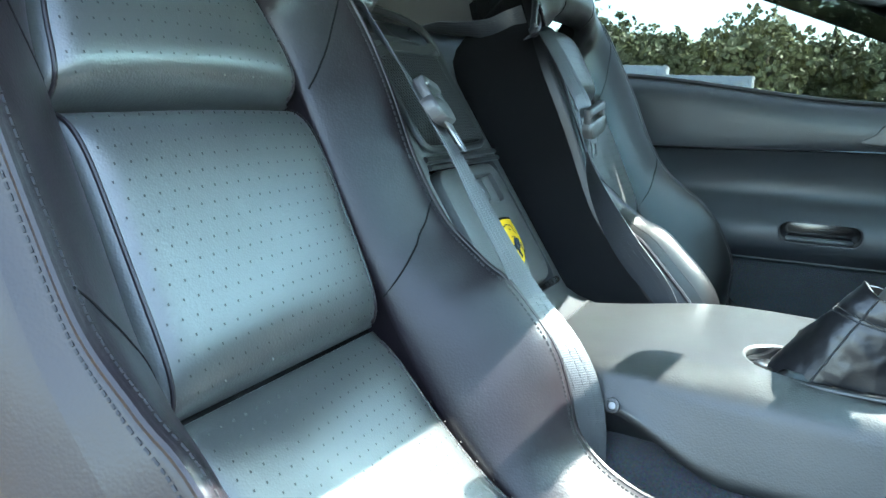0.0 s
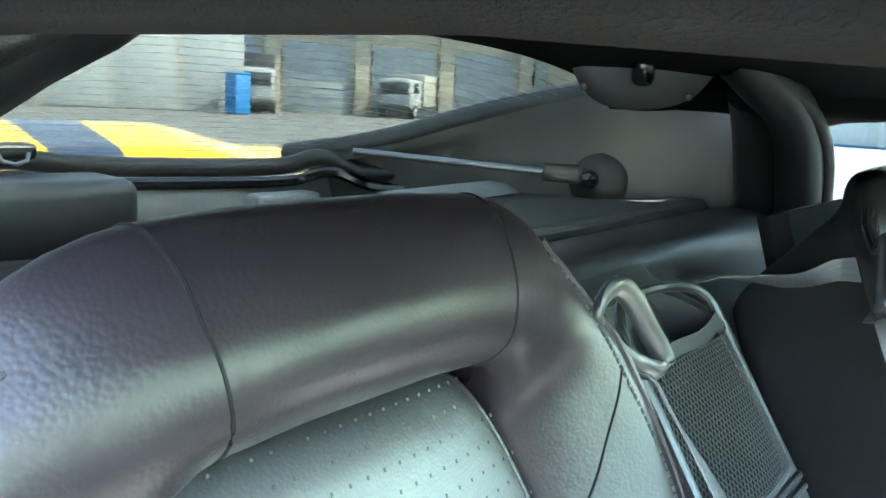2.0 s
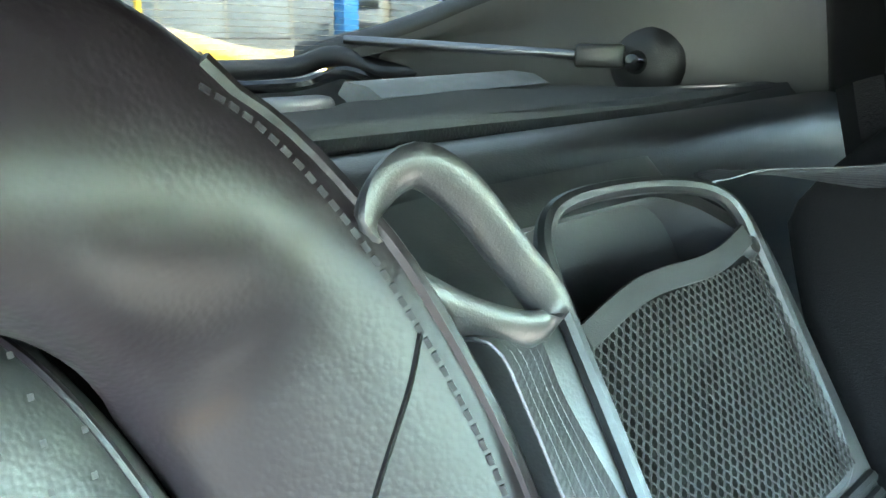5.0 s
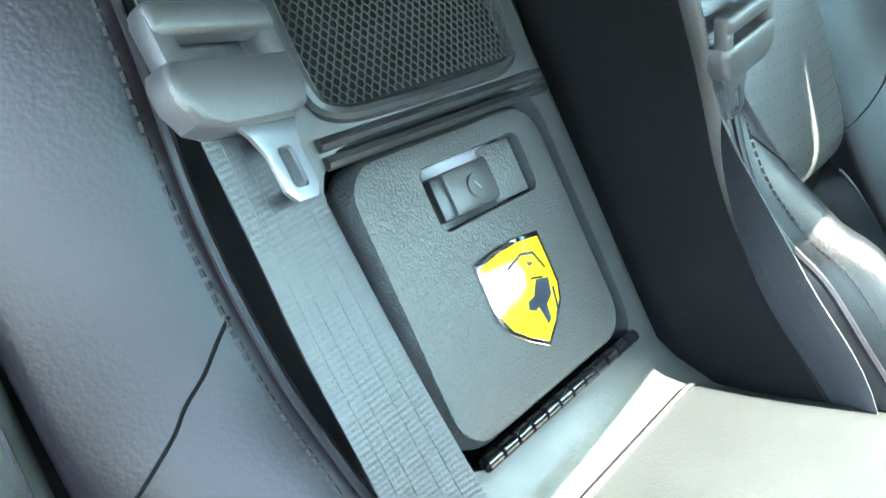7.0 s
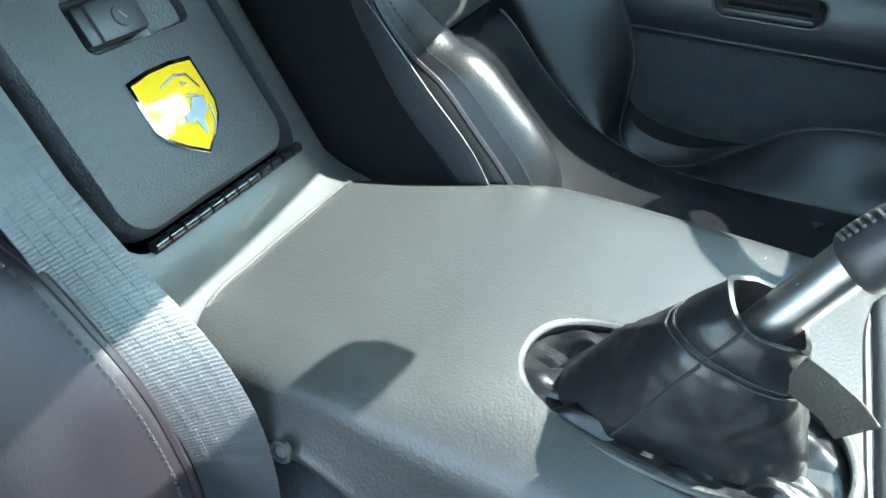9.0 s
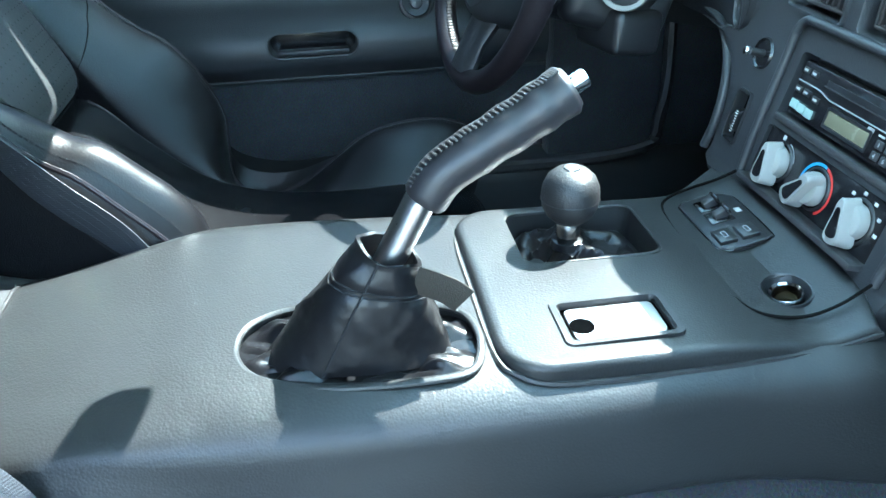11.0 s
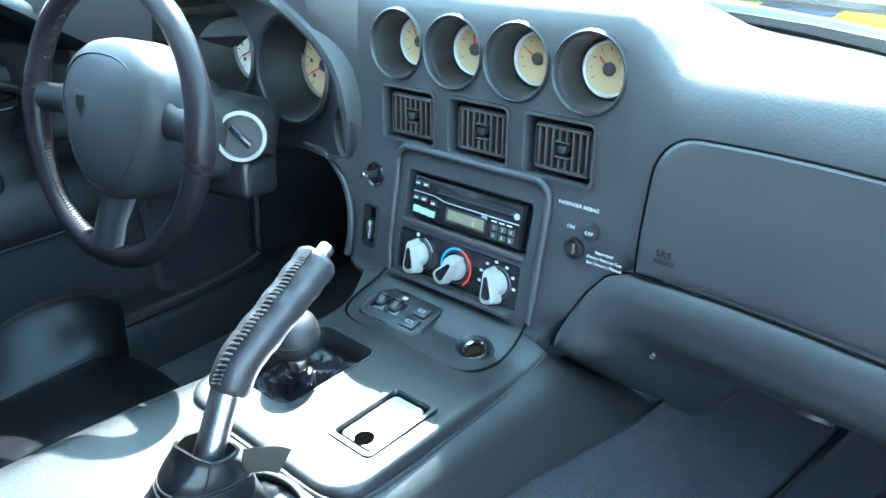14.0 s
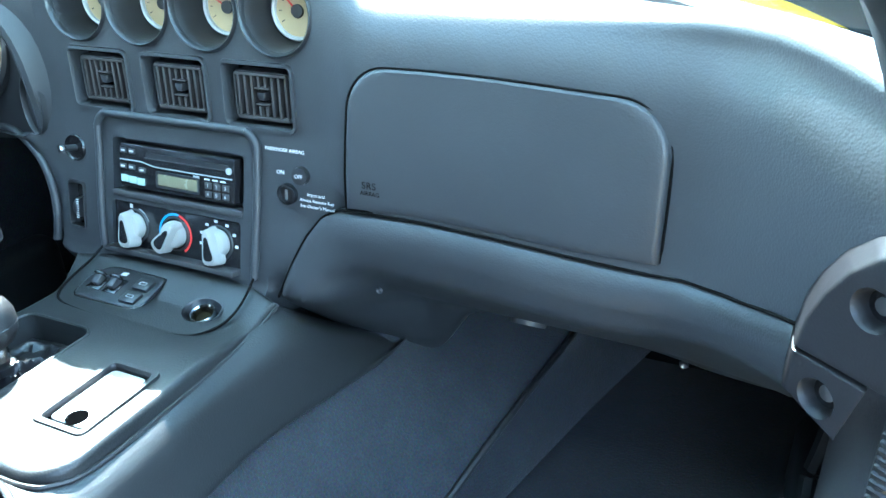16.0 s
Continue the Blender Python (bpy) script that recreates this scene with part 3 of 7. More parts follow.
def floor_and_walls():
    bm = block(1.66, 3.1, 0.06, 0.01, pose(0.03, -0.35, 0.19))
    solo("floor", bm, CARPET, "black carpeted car floor", "floor", kind="structure")
    bm = block(1.66, 0.05, 0.78, 0.01, pose(0.03, 0.62, 0.55, -14))
    solo("wall_bulkhead_front", bm, FELT, "black carpeted front bulkhead", "bulkhead", kind="structure")
    for s in (-1, 1):
        bm = block(0.05, 0.75, 0.62, 0.01, pose(0.03 + s * 0.80, 0.30, 0.50))
        solo("wall_kick_" + ("right" if s > 0 else "left"), bm, CARPET, "black carpeted footwell side", "footwell side", kind="structure")
        bm = block(0.13, 1.75, 0.16, 0.03, pose(0.03 + s * 0.79, -0.55, 0.26), 3)
        solo("door_sill_" + ("right" if s > 0 else "left"), bm, VINYL, "black vinyl covered door sill", "door sill", kind="structure")
        bm = tube(catmull([(0.03 + s * 0.735, -1.0, 0.345), (0.03 + s * 0.735, -0.5, 0.345), (0.03 + s * 0.735, 0.05, 0.345), (0.03 + s * 0.745, 0.14, 0.42), (0.03 + s * 0.78, 0.15, 0.66)], 30), 0.012, 8)
        solo("sill_seal_" + ("right" if s > 0 else "left"), bm, RUBBER, "ribbed black rubber seal along the sill", "door seal", kind="structure")

    # unseen slab behind the dash, added to stop sun leaking into the footwell
    solo("wall_light_stop", block(1.68, 0.52, 0.05, 0.01, pose(0.03, 0.39, 0.765)), FELT, "unseen black slab added under the windscreen to keep sun out of the footwell", "bulkhead", kind="structure")


floor_and_walls()


def hinge_pillar():
    """The carpeted post ahead of the open door, with its ribbed seal."""
    solo("pillar_hinge_right", block(0.10, 0.30, 0.56, 0.02, pose(0.818, -0.055, 0.50), 3), CARPET, "black carpet covered post ahead of the door opening", "pillar", kind="structure")
    bm = tube([(0.768, -0.208, 0.30 + 0.02 * k) for k in range(25)], 0.010, 10)
    for k in range(70):
        tube([(0.758, -0.213, 0.31 + 0.0065 * k), (0.766, -0.2185, 0.31 + 0.0065 * k), (0.776, -0.216, 0.31 + 0.0065 * k)], 0.0018, 4, bm=bm)
    solo("post_seal", bm, RUBBER, "ribbed black rubber seal on the door post", "door seal", kind="structure")


hinge_pillar()


def rear_bulkhead():
    """The padded vinyl wall behind the seats, its top sloping into the luggage shelf."""
    rows = []
    for k in range(33):
        x = -0.68 + 1.42 * k / 32
        d = abs(x - 0.035)
        bow = 0.02 * d * d
        pts = [(-1.03, 0.25), (-1.10, 0.50), (-1.15, 0.72), (-1.165, 0.86), (-1.17, 0.925), (-1.185, 0.952), (-1.215, 0.960), (-1.25, 0.957), (-1.285, 0.950), (-1.30, 0.93), (-1.31, 0.5), (-1.25, 0.25)]
        rows.append([Vector((x, p.x - bow, p.y)) for p in catmull([(a, b) for a, b in pts], 34)])
    solo("wall_rear", skin(rows, True), VINYL, "black grained vinyl bulkhead behind the seats", "bulkhead", kind="structure")
    rows = []
    for k in range(49):
        x = -0.66 + 1.38 * k / 48
        back = -1.60 - 0.05 * smoothstep(-0.05, -0.14, x) - 0.03 * smoothstep(-0.14, -0.5, x) + 0.055 * math.exp(-((x - 0.16) / 0.16) ** 2)
        row = []
        for j in range(14):
            t = j / 13
            y = lerp(-1.272 + 0.05 * x + 0.17 * smoothstep(0.18, 0.36, x), back, t)
            z = lerp(0.970, 0.944, t) - 0.006 * (1 - smoothstep(0.0, 0.05, t)) + 0.004 * math.sin(5 * x + 3 * t) + 0.003 * math.sin(17 * x) * t
            row.append(Vector((x, y, z - 0.014 * smoothstep(0.9, 1.0, t))))
        row += [p + Vector((0, 0, -0.022)) for p in row[::-1]]
        rows.append(row)
    solo("luggage_shelf", skin(rows, True), SHELF, "black carpet covered luggage shelf behind the seats", "shelf", kind="structure")
    pale = material("pale_carpet_flap", (0.24, 0.25, 0.25), 0.95, bump=0.8, bump_scale=400, grain=0.5, blotch=0.25, blotch_scale=40)
    bm = bmesh.new()
    rows = []
    for k in range(14):
        t = k / 13
        x = lerp(-0.13, -0.47, t)
        rows.append([Vector((x, lerp(-1.55, -1.585, t) + a, 0.955 + h)) for a, h in ((0.0, 0.0), (-0.03, 0.012), (-0.075, 0.014), (-0.09, -0.002), (-0.05, -0.02))])
    solo("shelf_flap", skin(rows, True), pale, "pale grey worn carpet edge on the luggage shelf", "carpet flap")
    # luggage well behind the shelf
    solo("luggage_floor", block(1.2, 0.75, 0.05, 0.01, pose(0.03, -1.95, 0.60)), CARPET, "carpeted luggage well floor", "luggage floor", kind="structure")
    disc = thing("spare_cover", "pale plastic disc standing in the luggage well", "cover")
    part("disc", turned([(0.0, 0.0), (0.040, 0.0), (0.048, -0.008), (0.048, -0.03), (0.0, -0.03)], facing(-0.20, -2.06, 0.80, 0.3, 1, 0.3)), TRIM_GREY, disc)
    part("backing_panel", block(0.5, 0.04, 0.3, 0.02, pose(0.05, -2.14, 0.70, 12)), CARPET, disc)
    part("pale_lump", block(0.05, 0.05, 0.10, 0.02, pose(-0.34, -2.08, 0.79), 3), TRIM_GREY, disc)


rear_bulkhead()


def hatch():
    """The tail panel inside the hatch, its seal, the lamp housing, the latch and the glass with its heating wires."""
    rows = []
    for k in range(25):
        x = -0.58 + 1.22 * k / 24
        b = 0.10 * (x - 0.03) ** 2
        pr = [(-2.22, 0.55), (-2.20, 0.75), (-2.19, 0.84), (-2.20, 0.90), (-2.215, 0.918), (-2.26, 0.922), (-2.30, 0.90), (-2.30, 0.55)]
        rows.append([Vector((x, p.x + b, p.y)) for p in catmull(pr, 22)])
    tail = thing("tail_panel", "pale grey plastic tail panel inside the hatch", "trim panel", kind="structure")
    part("panel", skin(rows, True), TRIM_GREY, tail)
    part("lamp_housing", block(0.27, 0.16, 0.13, 0.028, pose(0.155, -2.12, 0.886), 5), GREY_PLASTIC, tail, "rounded charcoal housing on the tail panel")
    part("grab_recess", block(0.17, 0.07, 0.05, 0.016, pose(-0.36, -2.13, 0.872), 3), TRIM_GREY, tail, "pale moulded pull")
    for x in (-0.02, 0.335):
        part("screw", turned([(0.0, 0.002), (0.006, 0.002), (0.008, 0.0), (0.0, 0.0)], facing(x, -2.19, 0.885, 0, 1, 0), 12), PLASTIC, tail)
    path = [(0.62, -1.7, 1.07), (0.60, -2.0, 0.98), (0.5, -2.19, 0.955), (0.3, -2.235, 0.953), (0.17, -2.24, 0.972), (0.03, -2.235, 0.955), (-0.25, -2.225, 0.945), (-0.40, -2.19, 0.948), (-0.46, -2.12, 0.972), (-0.52, -2.03, 0.945), (-0.56, -1.85, 0.97), (-0.575, -1.70, 1.03), (-0.575, -1.55, 1.09)]
    solo("hatch_seal", tube(catmull(path, 70), 0.020, 10), RUBBER, "black rubber hatch seal along the tail", "hatch seal", kind="structure")
    solo("hatch_channel", tube(catmull([(a, b + 0.035, c - 0.03) for a, b, c in path], 70), 0.013, 8), SHINY, "glossy black water channel below the hatch seal", "channel", kind="structure")
    lt = thing("hatch_latch", "black hatch latch with a bright striker loop", "latch")
    part("body", block(0.10, 0.05, 0.03, 0.010, pose(0.17, -2.235, 0.985), 3), PLASTIC, lt)
    part("striker", tube([(0.145, -2.19, 0.985), (0.15, -2.185, 0.972), (0.17, -2.18, 0.966), (0.19, -2.185, 0.972), (0.195, -2.19, 0.985)], 0.004, 8), STEEL, lt)
    # glass from the rear header to the tail
    rows = []
    for k in range(15):
        t = k / 14
        y, z = lerp(-1.43, -2.32, t), lerp(1.195, 0.950, t ** 1.30)
        rows.append([Vector((0.03 + lerp(0.615, 0.60, t) * (-1 + 2 * j / 16), y, z - 0.045 * abs(-1 + 2 * j / 16) ** 2.5 * (1 - t))) for j in range(17)])
    rows = [r + [p + Vector((0, 0, 0.004)) for p in r[::-1]] for r in rows]
    g = thing("window_rear", "sloping rear hatch window with fine heating wires", "window", kind="structure")
    pane = part("pane", skin(rows, True), REAR_GLASS, g)
    wire = bmesh.new()
    for k in range(24):
        t = 0.06 + 0.9 * k / 23
        y, z = lerp(-1.43, -2.32, t), lerp(1.195, 0.950, t ** 1.30) - 0.003
        wd = lerp(0.56, 0.50, t)
        tube([(0.03 + wd * u, y, z - 0.045 * abs(u) ** 2.5 * (1 - t)) for u in (-1, -0.7, -0.35, 0, 0.35, 0.7, 1)], 0.00028, 4, bm=wire)
    part("heating_wire", wire, material("pale_wire", (0.30, 0.24, 0.16), 0.6), g)
    # frame of the hatch along its side
    for s in (-1, 1):
        solo("hatch_frame_" + ("right" if s > 0 else "left"), tube(catmull([(0.03 + s * 0.575, -1.40, 1.155), (0.03 + s * 0.580, -1.7, 1.096), (0.03 + s * 0.565, -2.0, 1.014), (0.03 + s * 0.5, -2.25, 0.965)], 24), 0.032, 12), RUBBER, "black hatch frame rail", "hatch frame", kind="structure")
        rod = thing("gas_strut", "gas strut with a steel rod holding the hatch", "gas strut", "hatch struts")
        bx, by, bz = 0.03 + s * 0.580, -1.475, 0.992
        part("rod", tube([(bx - s * 0.06, by - 0.06, bz + 0.004), (bx - s * 0.27, by - 0.36, bz + 0.020)], 0.007, 12), STEEL, rod)
        part("end_fitting", block(0.028, 0.07, 0.034, 0.006, pose(bx - s * 0.050, by - 0.045, bz + 0.004, 0, 0, -s * 35)), PLASTIC, rod)
        part("ball_socket", turned([(0.0, 0.012), (0.012, 0.010), (0.016, 0.0), (0.02, -0.02)], facing(bx - s * 0.028, by, bz - 0.004, -s, 0.1, 0), 16), SHINY, rod)
        part("boot_cup", turned([(0.014, 0.02), (0.03, 0.018), (0.05, 0.008), (0.058, -0.006), (0.06, -0.03)], facing(bx - s * 0.004, by, bz - 0.004, -s, 0.15, 0), 28), RUBBER, rod, "black rubber cup at the strut mount")
        hg = thing("hinge_cover", "charcoal half-round hatch hinge cover under the roof", "hinge cover", "hatch hinge covers")
        pts = [(-0.105, 0.030), (-0.04, 0.034), (0.05, 0.032), (0.105, 0.028), (0.100, 0.006), (0.075, -0.024), (0.03, -0.042), (-0.02, -0.046), (-0.065, -0.036), (-0.095, -0.010)]
        m = facing(0.03 + s * 0.440, -1.340, 1.158, -s * 0.87, 0.46, -0.30)
        part("plate", slab([(p.x, p.y) for p in closed_curve([(a, b) for a, b in pts], 48)], 0.02, 0.004, m), GREY_PLASTIC, hg)
        part("hinge_arm", block(0.034, 0.045, 0.05, 0.012, m @ pose(0.0, 0.022, 0.012)), SHINY, hg)
        for px, py in ((-0.088, -0.012), (0.072, -0.02), (0.088, 0.022)):
            part("rivet", turned([(0.0, 0.002), (0.005, 0.001), (0.006, -0.001)], m @ Matrix.Translation((px, py, 0.001)), 10), PLASTIC, hg)


hatch()


def outer_body():
    """Tail spoiler with stripes, and the long bonnet ahead of the windscreen."""
    def spoiler(x0, x1, name, mat):
        rows = []
        for k in range(13):
            x = lerp(x0, x1, k / 12)
            d = abs(x - 0.05)
            drop = 0.055 * smoothstep(0.30, 0.60, d)
            b = 0.10 * d * d
            pr = [(-2.30, 0.90), (-2.33, 0.968), (-2.42, 0.998), (-2.52, 1.022), (-2.56, 1.020), (-2.57, 0.98), (-2.50, 0.85)]
            rows.append([Vector((x, p.x + b, p.y - drop)) for p in catmull(pr, 18)])
        part(name, skin(rows, True), mat, car)
    for x0, x1, mat, nm in ((-0.62, -0.10, CAR_YELLOW, "tail_skin"), (-0.10, 0.045, CAR_BLUE, "stripe"), (0.045, 0.16, CAR_YELLOW, "tail_skin"),
                            (0.16, 0.30, CAR_BLUE, "stripe"), (0.30, 0.72, CAR_YELLOW, "tail_skin")):
        spoiler(x0, x1, nm, mat)

    def bonnet(x0, x1, name, mat):
        rows = []
        for k in range(9):
            x = lerp(x0, x1, k / 8)
            d = abs(x - 0.03)
            rows.append([Vector((x, y, z - 0.10 * d * d - 0.06 * smoothstep(0.5, 0.85, d))) for y, z in
                         ((0.50, 0.84), (0.52, 0.865), (0.8, 0.885), (1.2, 0.88), (1.6, 0.80), (1.9, 0.66), (1.95, 0.5), (0.6, 0.5))])
        part(name, skin(rows, True), mat, car)
    for x0, x1, mat, nm in ((-0.87, -0.16, CAR_YELLOW, "bonnet_skin"), (-0.16, -0.03, CAR_BLUE, "stripe"), (-0.03, 0.09, CAR_YELLOW, "bonnet_skin"),
                            (0.09, 0.22, CAR_BLUE, "stripe"), (0.22, 0.93, CAR_YELLOW, "bonnet_skin")):
        bonnet(x0, x1, nm, mat)
    for s in (-1, 1):
        rows = []
        for y, zt in ((-2.5, 0.93), (-2.2, 0.93), (-1.8, 0.95), (-1.4, 0.95), (-1.22, 0.90)):
            pr = [(0.66, zt), (0.80, zt - 0.04), (0.92, 0.75), (0.95, 0.5), (0.90, 0.25), (0.82, 0.25), (0.70, 0.6)]
            rows.append([Vector((0.03 + s * p.x, y, p.y)) for p in catmull(pr, 20)])
        part("rear_wing", skin(rows, True), CAR_YELLOW, car)
        rows = []
        for y in (0.25, 0.5, 0.9, 1.3, 1.9):
            pr = [(0.80, 0.84), (0.90, 0.80), (0.95, 0.6), (0.92, 0.25), (0.85, 0.25), (0.80, 0.5)]
            rows.append([Vector((0.03 + s * p.x, y, p.y)) for p in catmull(pr, 20)])
        part("front_wing", skin(rows, True), CAR_YELLOW, car)
    # cowl and wipers below the windscreen
    rows = []
    for k in range(17):
        x = -0.75 + 1.56 * k / 16
        b = 0.85 * (x - 0.03) ** 2
        rows.append([Vector((x, p[0] - 0.02 - b, p[1] - 0.010)) for p in ((0.36, 0.86), (0.38, 0.912), (0.46, 0.89), (0.52, 0.86), (0.45, 0.80))])
    cowl = solo("cowl", skin(rows, True), PLASTIC, "black plastic cowl below the windscreen", "cowl", kind="structure")
    wp = thing("windscreen_wiper", "black windscreen wiper resting on the cowl", "wiper")
    part("arm", tube([(0.10, 0.42, 0.925), (0.36, 0.30, 0.945), (0.55, 0.18, 0.945)], 0.008, 8), PLASTIC, wp)
    part("blade", tube([(0.22, 0.31, 0.942), (0.45, 0.21, 0.948), (0.66, 0.06, 0.945)], 0.006, 6), RUBBER, wp)
    # windscreen
    rows = []
    for k in range(17):
        t = k / 16
        row = []
        for j in range(17):
            u = -1 + 2 * j / 16
            x = 0.03 + u * lerp(0.76, 0.58, t)
            row.append(Vector((x, lerp(0.335, -0.455, t) - (0.84 * (u * 0.74) ** 2) * lerp(1.0, 0.12, t), lerp(0.905, 1.105, t) + 0.012 * math.sin(3.14 * t) - 0.015 * u * u * t)))
        rows.append(row)
    rows = [r + [p + Vector((0, 0.004, 0.006)) for p in r[::-1]] for r in rows]
    g = thing("window_front", "raked windscreen of the coupe", "window", kind="structure")
    pane = part("pane", skin(rows, True), GLASS, g)
    pane.visible_shadow = False
    solo("windscreen_seal", tube([(0.03 + 0.72 * u / 20, 0.322 - 0.85 * (0.72 * u / 20) ** 2, 0.914 - 0.02 * abs(u / 20) ** 3) for u in range(-20, 21)], 0.016, 8), RUBBER, "black rubber windscreen seal at the dash", "windscreen seal", kind="structure")
    # driver's side glass
    rows = []
    for k in range(9):
        t = k / 8
        rows.append([Vector((lerp(-0.815, -0.60, t ** 1.3), lerp(y, y - 0.02, t), lerp(zb, min(zt, 1.13), t))) for y, zb, zt in
                     ((-0.12, 0.835, 0.845), (-0.2, 0.838, 0.87), (-0.35, 0.842, 1.0), (-0.5, 0.85, 1.075), (-0.7, 0.865, 1.12), (-0.9, 0.885, 1.13), (-1.12, 0.90, 1.12))])
    rows = [r + [p + Vector((-0.004, 0, 0)) for p in r[::-1]] for r in rows]
    g = thing("window_side", "driver's door window, raised", "window", kind="structure")
    pane = part("pane", skin(rows, True), TINTED, g)
    mr = thing("rear_view_mirror", "black interior mirror on the windscreen", "mirror")
    m = facing(0.026, -0.385, 1.040, -0.20, -1, 0.12)
    part("housing", slab([(p.x, p.y) for p in closed_curve([(-0.115, 0.024), (0, 0.030), (0.115, 0.024), (0.125, 0), (0.105, -0.026), (0, -0.030), (-0.105, -0.026), (-0.125, 0)], 40)], 0.026, 0.008, m), PLASTIC, mr)
    part("mirror_glass", slab([(p.x, p.y) for p in closed_curve([(-0.105, 0.018), (0, 0.024), (0.105, 0.018), (0.114, 0), (0.096, -0.020), (0, -0.024), (-0.096, -0.020), (-0.114, 0)], 40)], 0.002, 0.0006, m @ Matrix.Translation((0, 0, 0.0006))), CHROME, mr, "silvered mirror glass")
    part("stem", tube([(0.028, -0.361, 1.042), (0.030, -0.340, 1.058), (0.032, -0.330, 1.072)], 0.008, 8), PLASTIC, mr)


outer_body()


# ---- the dashboard ----
CX = 0.03          # the car's middle


def dash_profile(x):
    """Pairs of y, z from the windscreen round the top, the face and the knee pad, for a station across the car."""
    d = x - CX
    wrap = -0.20 * smoothstep(0.56, 0.80, abs(d)) - 0.03 * smoothstep(0.25, 0.6, abs(d))
    right = smoothstep(0.20, 0.28, x)
    left = smoothstep(-0.195, -0.255, x)
    mid = 1 - right - left
    top_drop = 0.05 * smoothstep(0.62, 0.84, abs(d))
    base = 0.315 - 0.85 * d * d

    def up(f, zs, dz):
        return [(base, 0.900), (lerp(base, f, 0.35), zs[0]), (lerp(base, f, 0.62), zs[1]), (lerp(base, f, 0.86), zs[2]), (f + dz, zs[3])]
    f_r, f_m, f_l = 0.0 + wrap, 0.016 + wrap, -0.03 + wrap
    # right side: soft face behind the glove door, then back behind the knee pad
    r_ = up(f_r, (0.909, 0.915, 0.907, 0.890), 0.006)
    r_ += [(f_r - 0.008, 0.85), (f_r - 0.013, 0.78), (f_r - 0.018, 0.71), (f_r - 0.018, 0.69), (f_r + 0.02, 0.680), (0.02, 0.64), (0.035, 0.60), (0.05, 0.58), (0.08, 0.57), (0.20, 0.57)]
    tuck = 0.11 * smoothstep(0.145, 0.185, x)
    m_ = up(f_m, (0.938, 0.950, 0.953, 0.944), 0.010)
    m_ += [(f_m, 0.90), (f_m - 0.004, 0.84), (f_m - 0.008, 0.77), (f_m - 0.016, 0.72), (f_m - 0.031, 0.66), (f_m - 0.044, 0.605), (f_m - 0.050 + 0.5 * tuck, 0.580), (f_m - 0.055 + tuck, 0.560), (f_m + tuck, 0.52), (f_m + 0.18, 0.52)]
    l_ = up(f_l, (0.940, 0.960, 0.972, 0.968), -0.004)
    l_ += [(f_l - 0.010, 0.94), (f_l + 0.012, 0.85), (f_l + 0.018, 0.76), (f_l + 0.008, 0.73), (f_l + 0.020, 0.712), (f_l + 0.07, 0.705), (f_l + 0.13, 0.70), (f_l + 0.18, 0.69), (f_l + 0.22, 0.68), (f_l + 0.25, 0.67)]
    out = []
    for a, b, c in zip(r_, m_, l_):
        out.append((a[0] * right + b[0] * mid + c[0] * left, a[1] * right + b[1] * mid + c[1] * left - top_drop * (1 if a[1] > 0.8 else 0.3)))
    return out


def face_right(x, z):
    """The passenger side's face, y at x and z."""
    d = x - CX
    wrap = -0.20 * smoothstep(0.56, 0.80, abs(d)) - 0.03 * smoothstep(0.25, 0.6, abs(d))
    return wrap - 0.008 - 0.010 * smoothstep(0.86, 0.71, z) + 0.02 * smoothstep(0.85, 0.91, z)


def face_mid(z):
    """The centre stack's face."""
    pts = [(0.56, -0.039), (0.58, -0.034), (0.605, -0.028), (0.66, -0.015), (0.72, 0.0), (0.77, 0.008), (0.84, 0.012), (0.90, 0.016), (0.95, 0.026)]
    for (z0, y0), (z1, y1) in zip(pts, pts[1:]):
        if z <= z1:
            return lerp(y0, y1, max(0.0, (z - z0) / (z1 - z0)))
    return 0.026


def dashboard():
    d = thing("dashboard", "black grained vinyl dashboard with round gauges and vents", "dashboard")
    rows = []
    n = 73
    for k in range(n):
        x = -0.80 + 1.538 * k / (n - 1)
        pr = catmull(dash_profile(x), 60)
        back = [(max(0.30 - 0.75 * (x - CX) ** 2, pr[-1].x - 0.02), 0.62), (max(0.31 - 0.85 * (x - CX) ** 2, pr[5].x + 0.03), 0.82)]
        rows.append([Vector((x, p.x, p.y)) for p in pr] + [Vector((x, a, b)) for a, b in back])
    body = part("dash_shell", skin(rows, True), VINYL, d)
    edge = [(-0.360, 0.012, 0.716), (-0.300, 0.004, 0.715), (-0.258, -0.006, 0.706), (-0.226, -0.014, 0.684), (-0.208, -0.022, 0.650), (-0.203, -0.030, 0.612), (-0.208, -0.036, 0.580)]
    part("knee_edge", tube(catmull(edge, 40), 0.0055, 10), VINYL, d, "rounded lower edge beside the driver's footwell")
    return d, body


dash, dash_shell = dashboard()


# ---- the centre console and the tower behind it ----
def console_section(y):
    """Half widths and heights of the tunnel at a station: far edge, near edge, top height, near wall."""
    far = lerp(-0.085, -0.150, smoothstep(-0.82, -0.62, y)) + 0.045 * smoothstep(-0.45, -0.10, y)
    near = lerp(0.165, 0.172, smoothstep(-0.80, -0.5, y)) + 0.02 * smoothstep(-0.2, -0.02, y)
    top = 0.560 + 0.008 * math.exp(-((y + 0.6) / 0.15) ** 2)
    return far, near, top


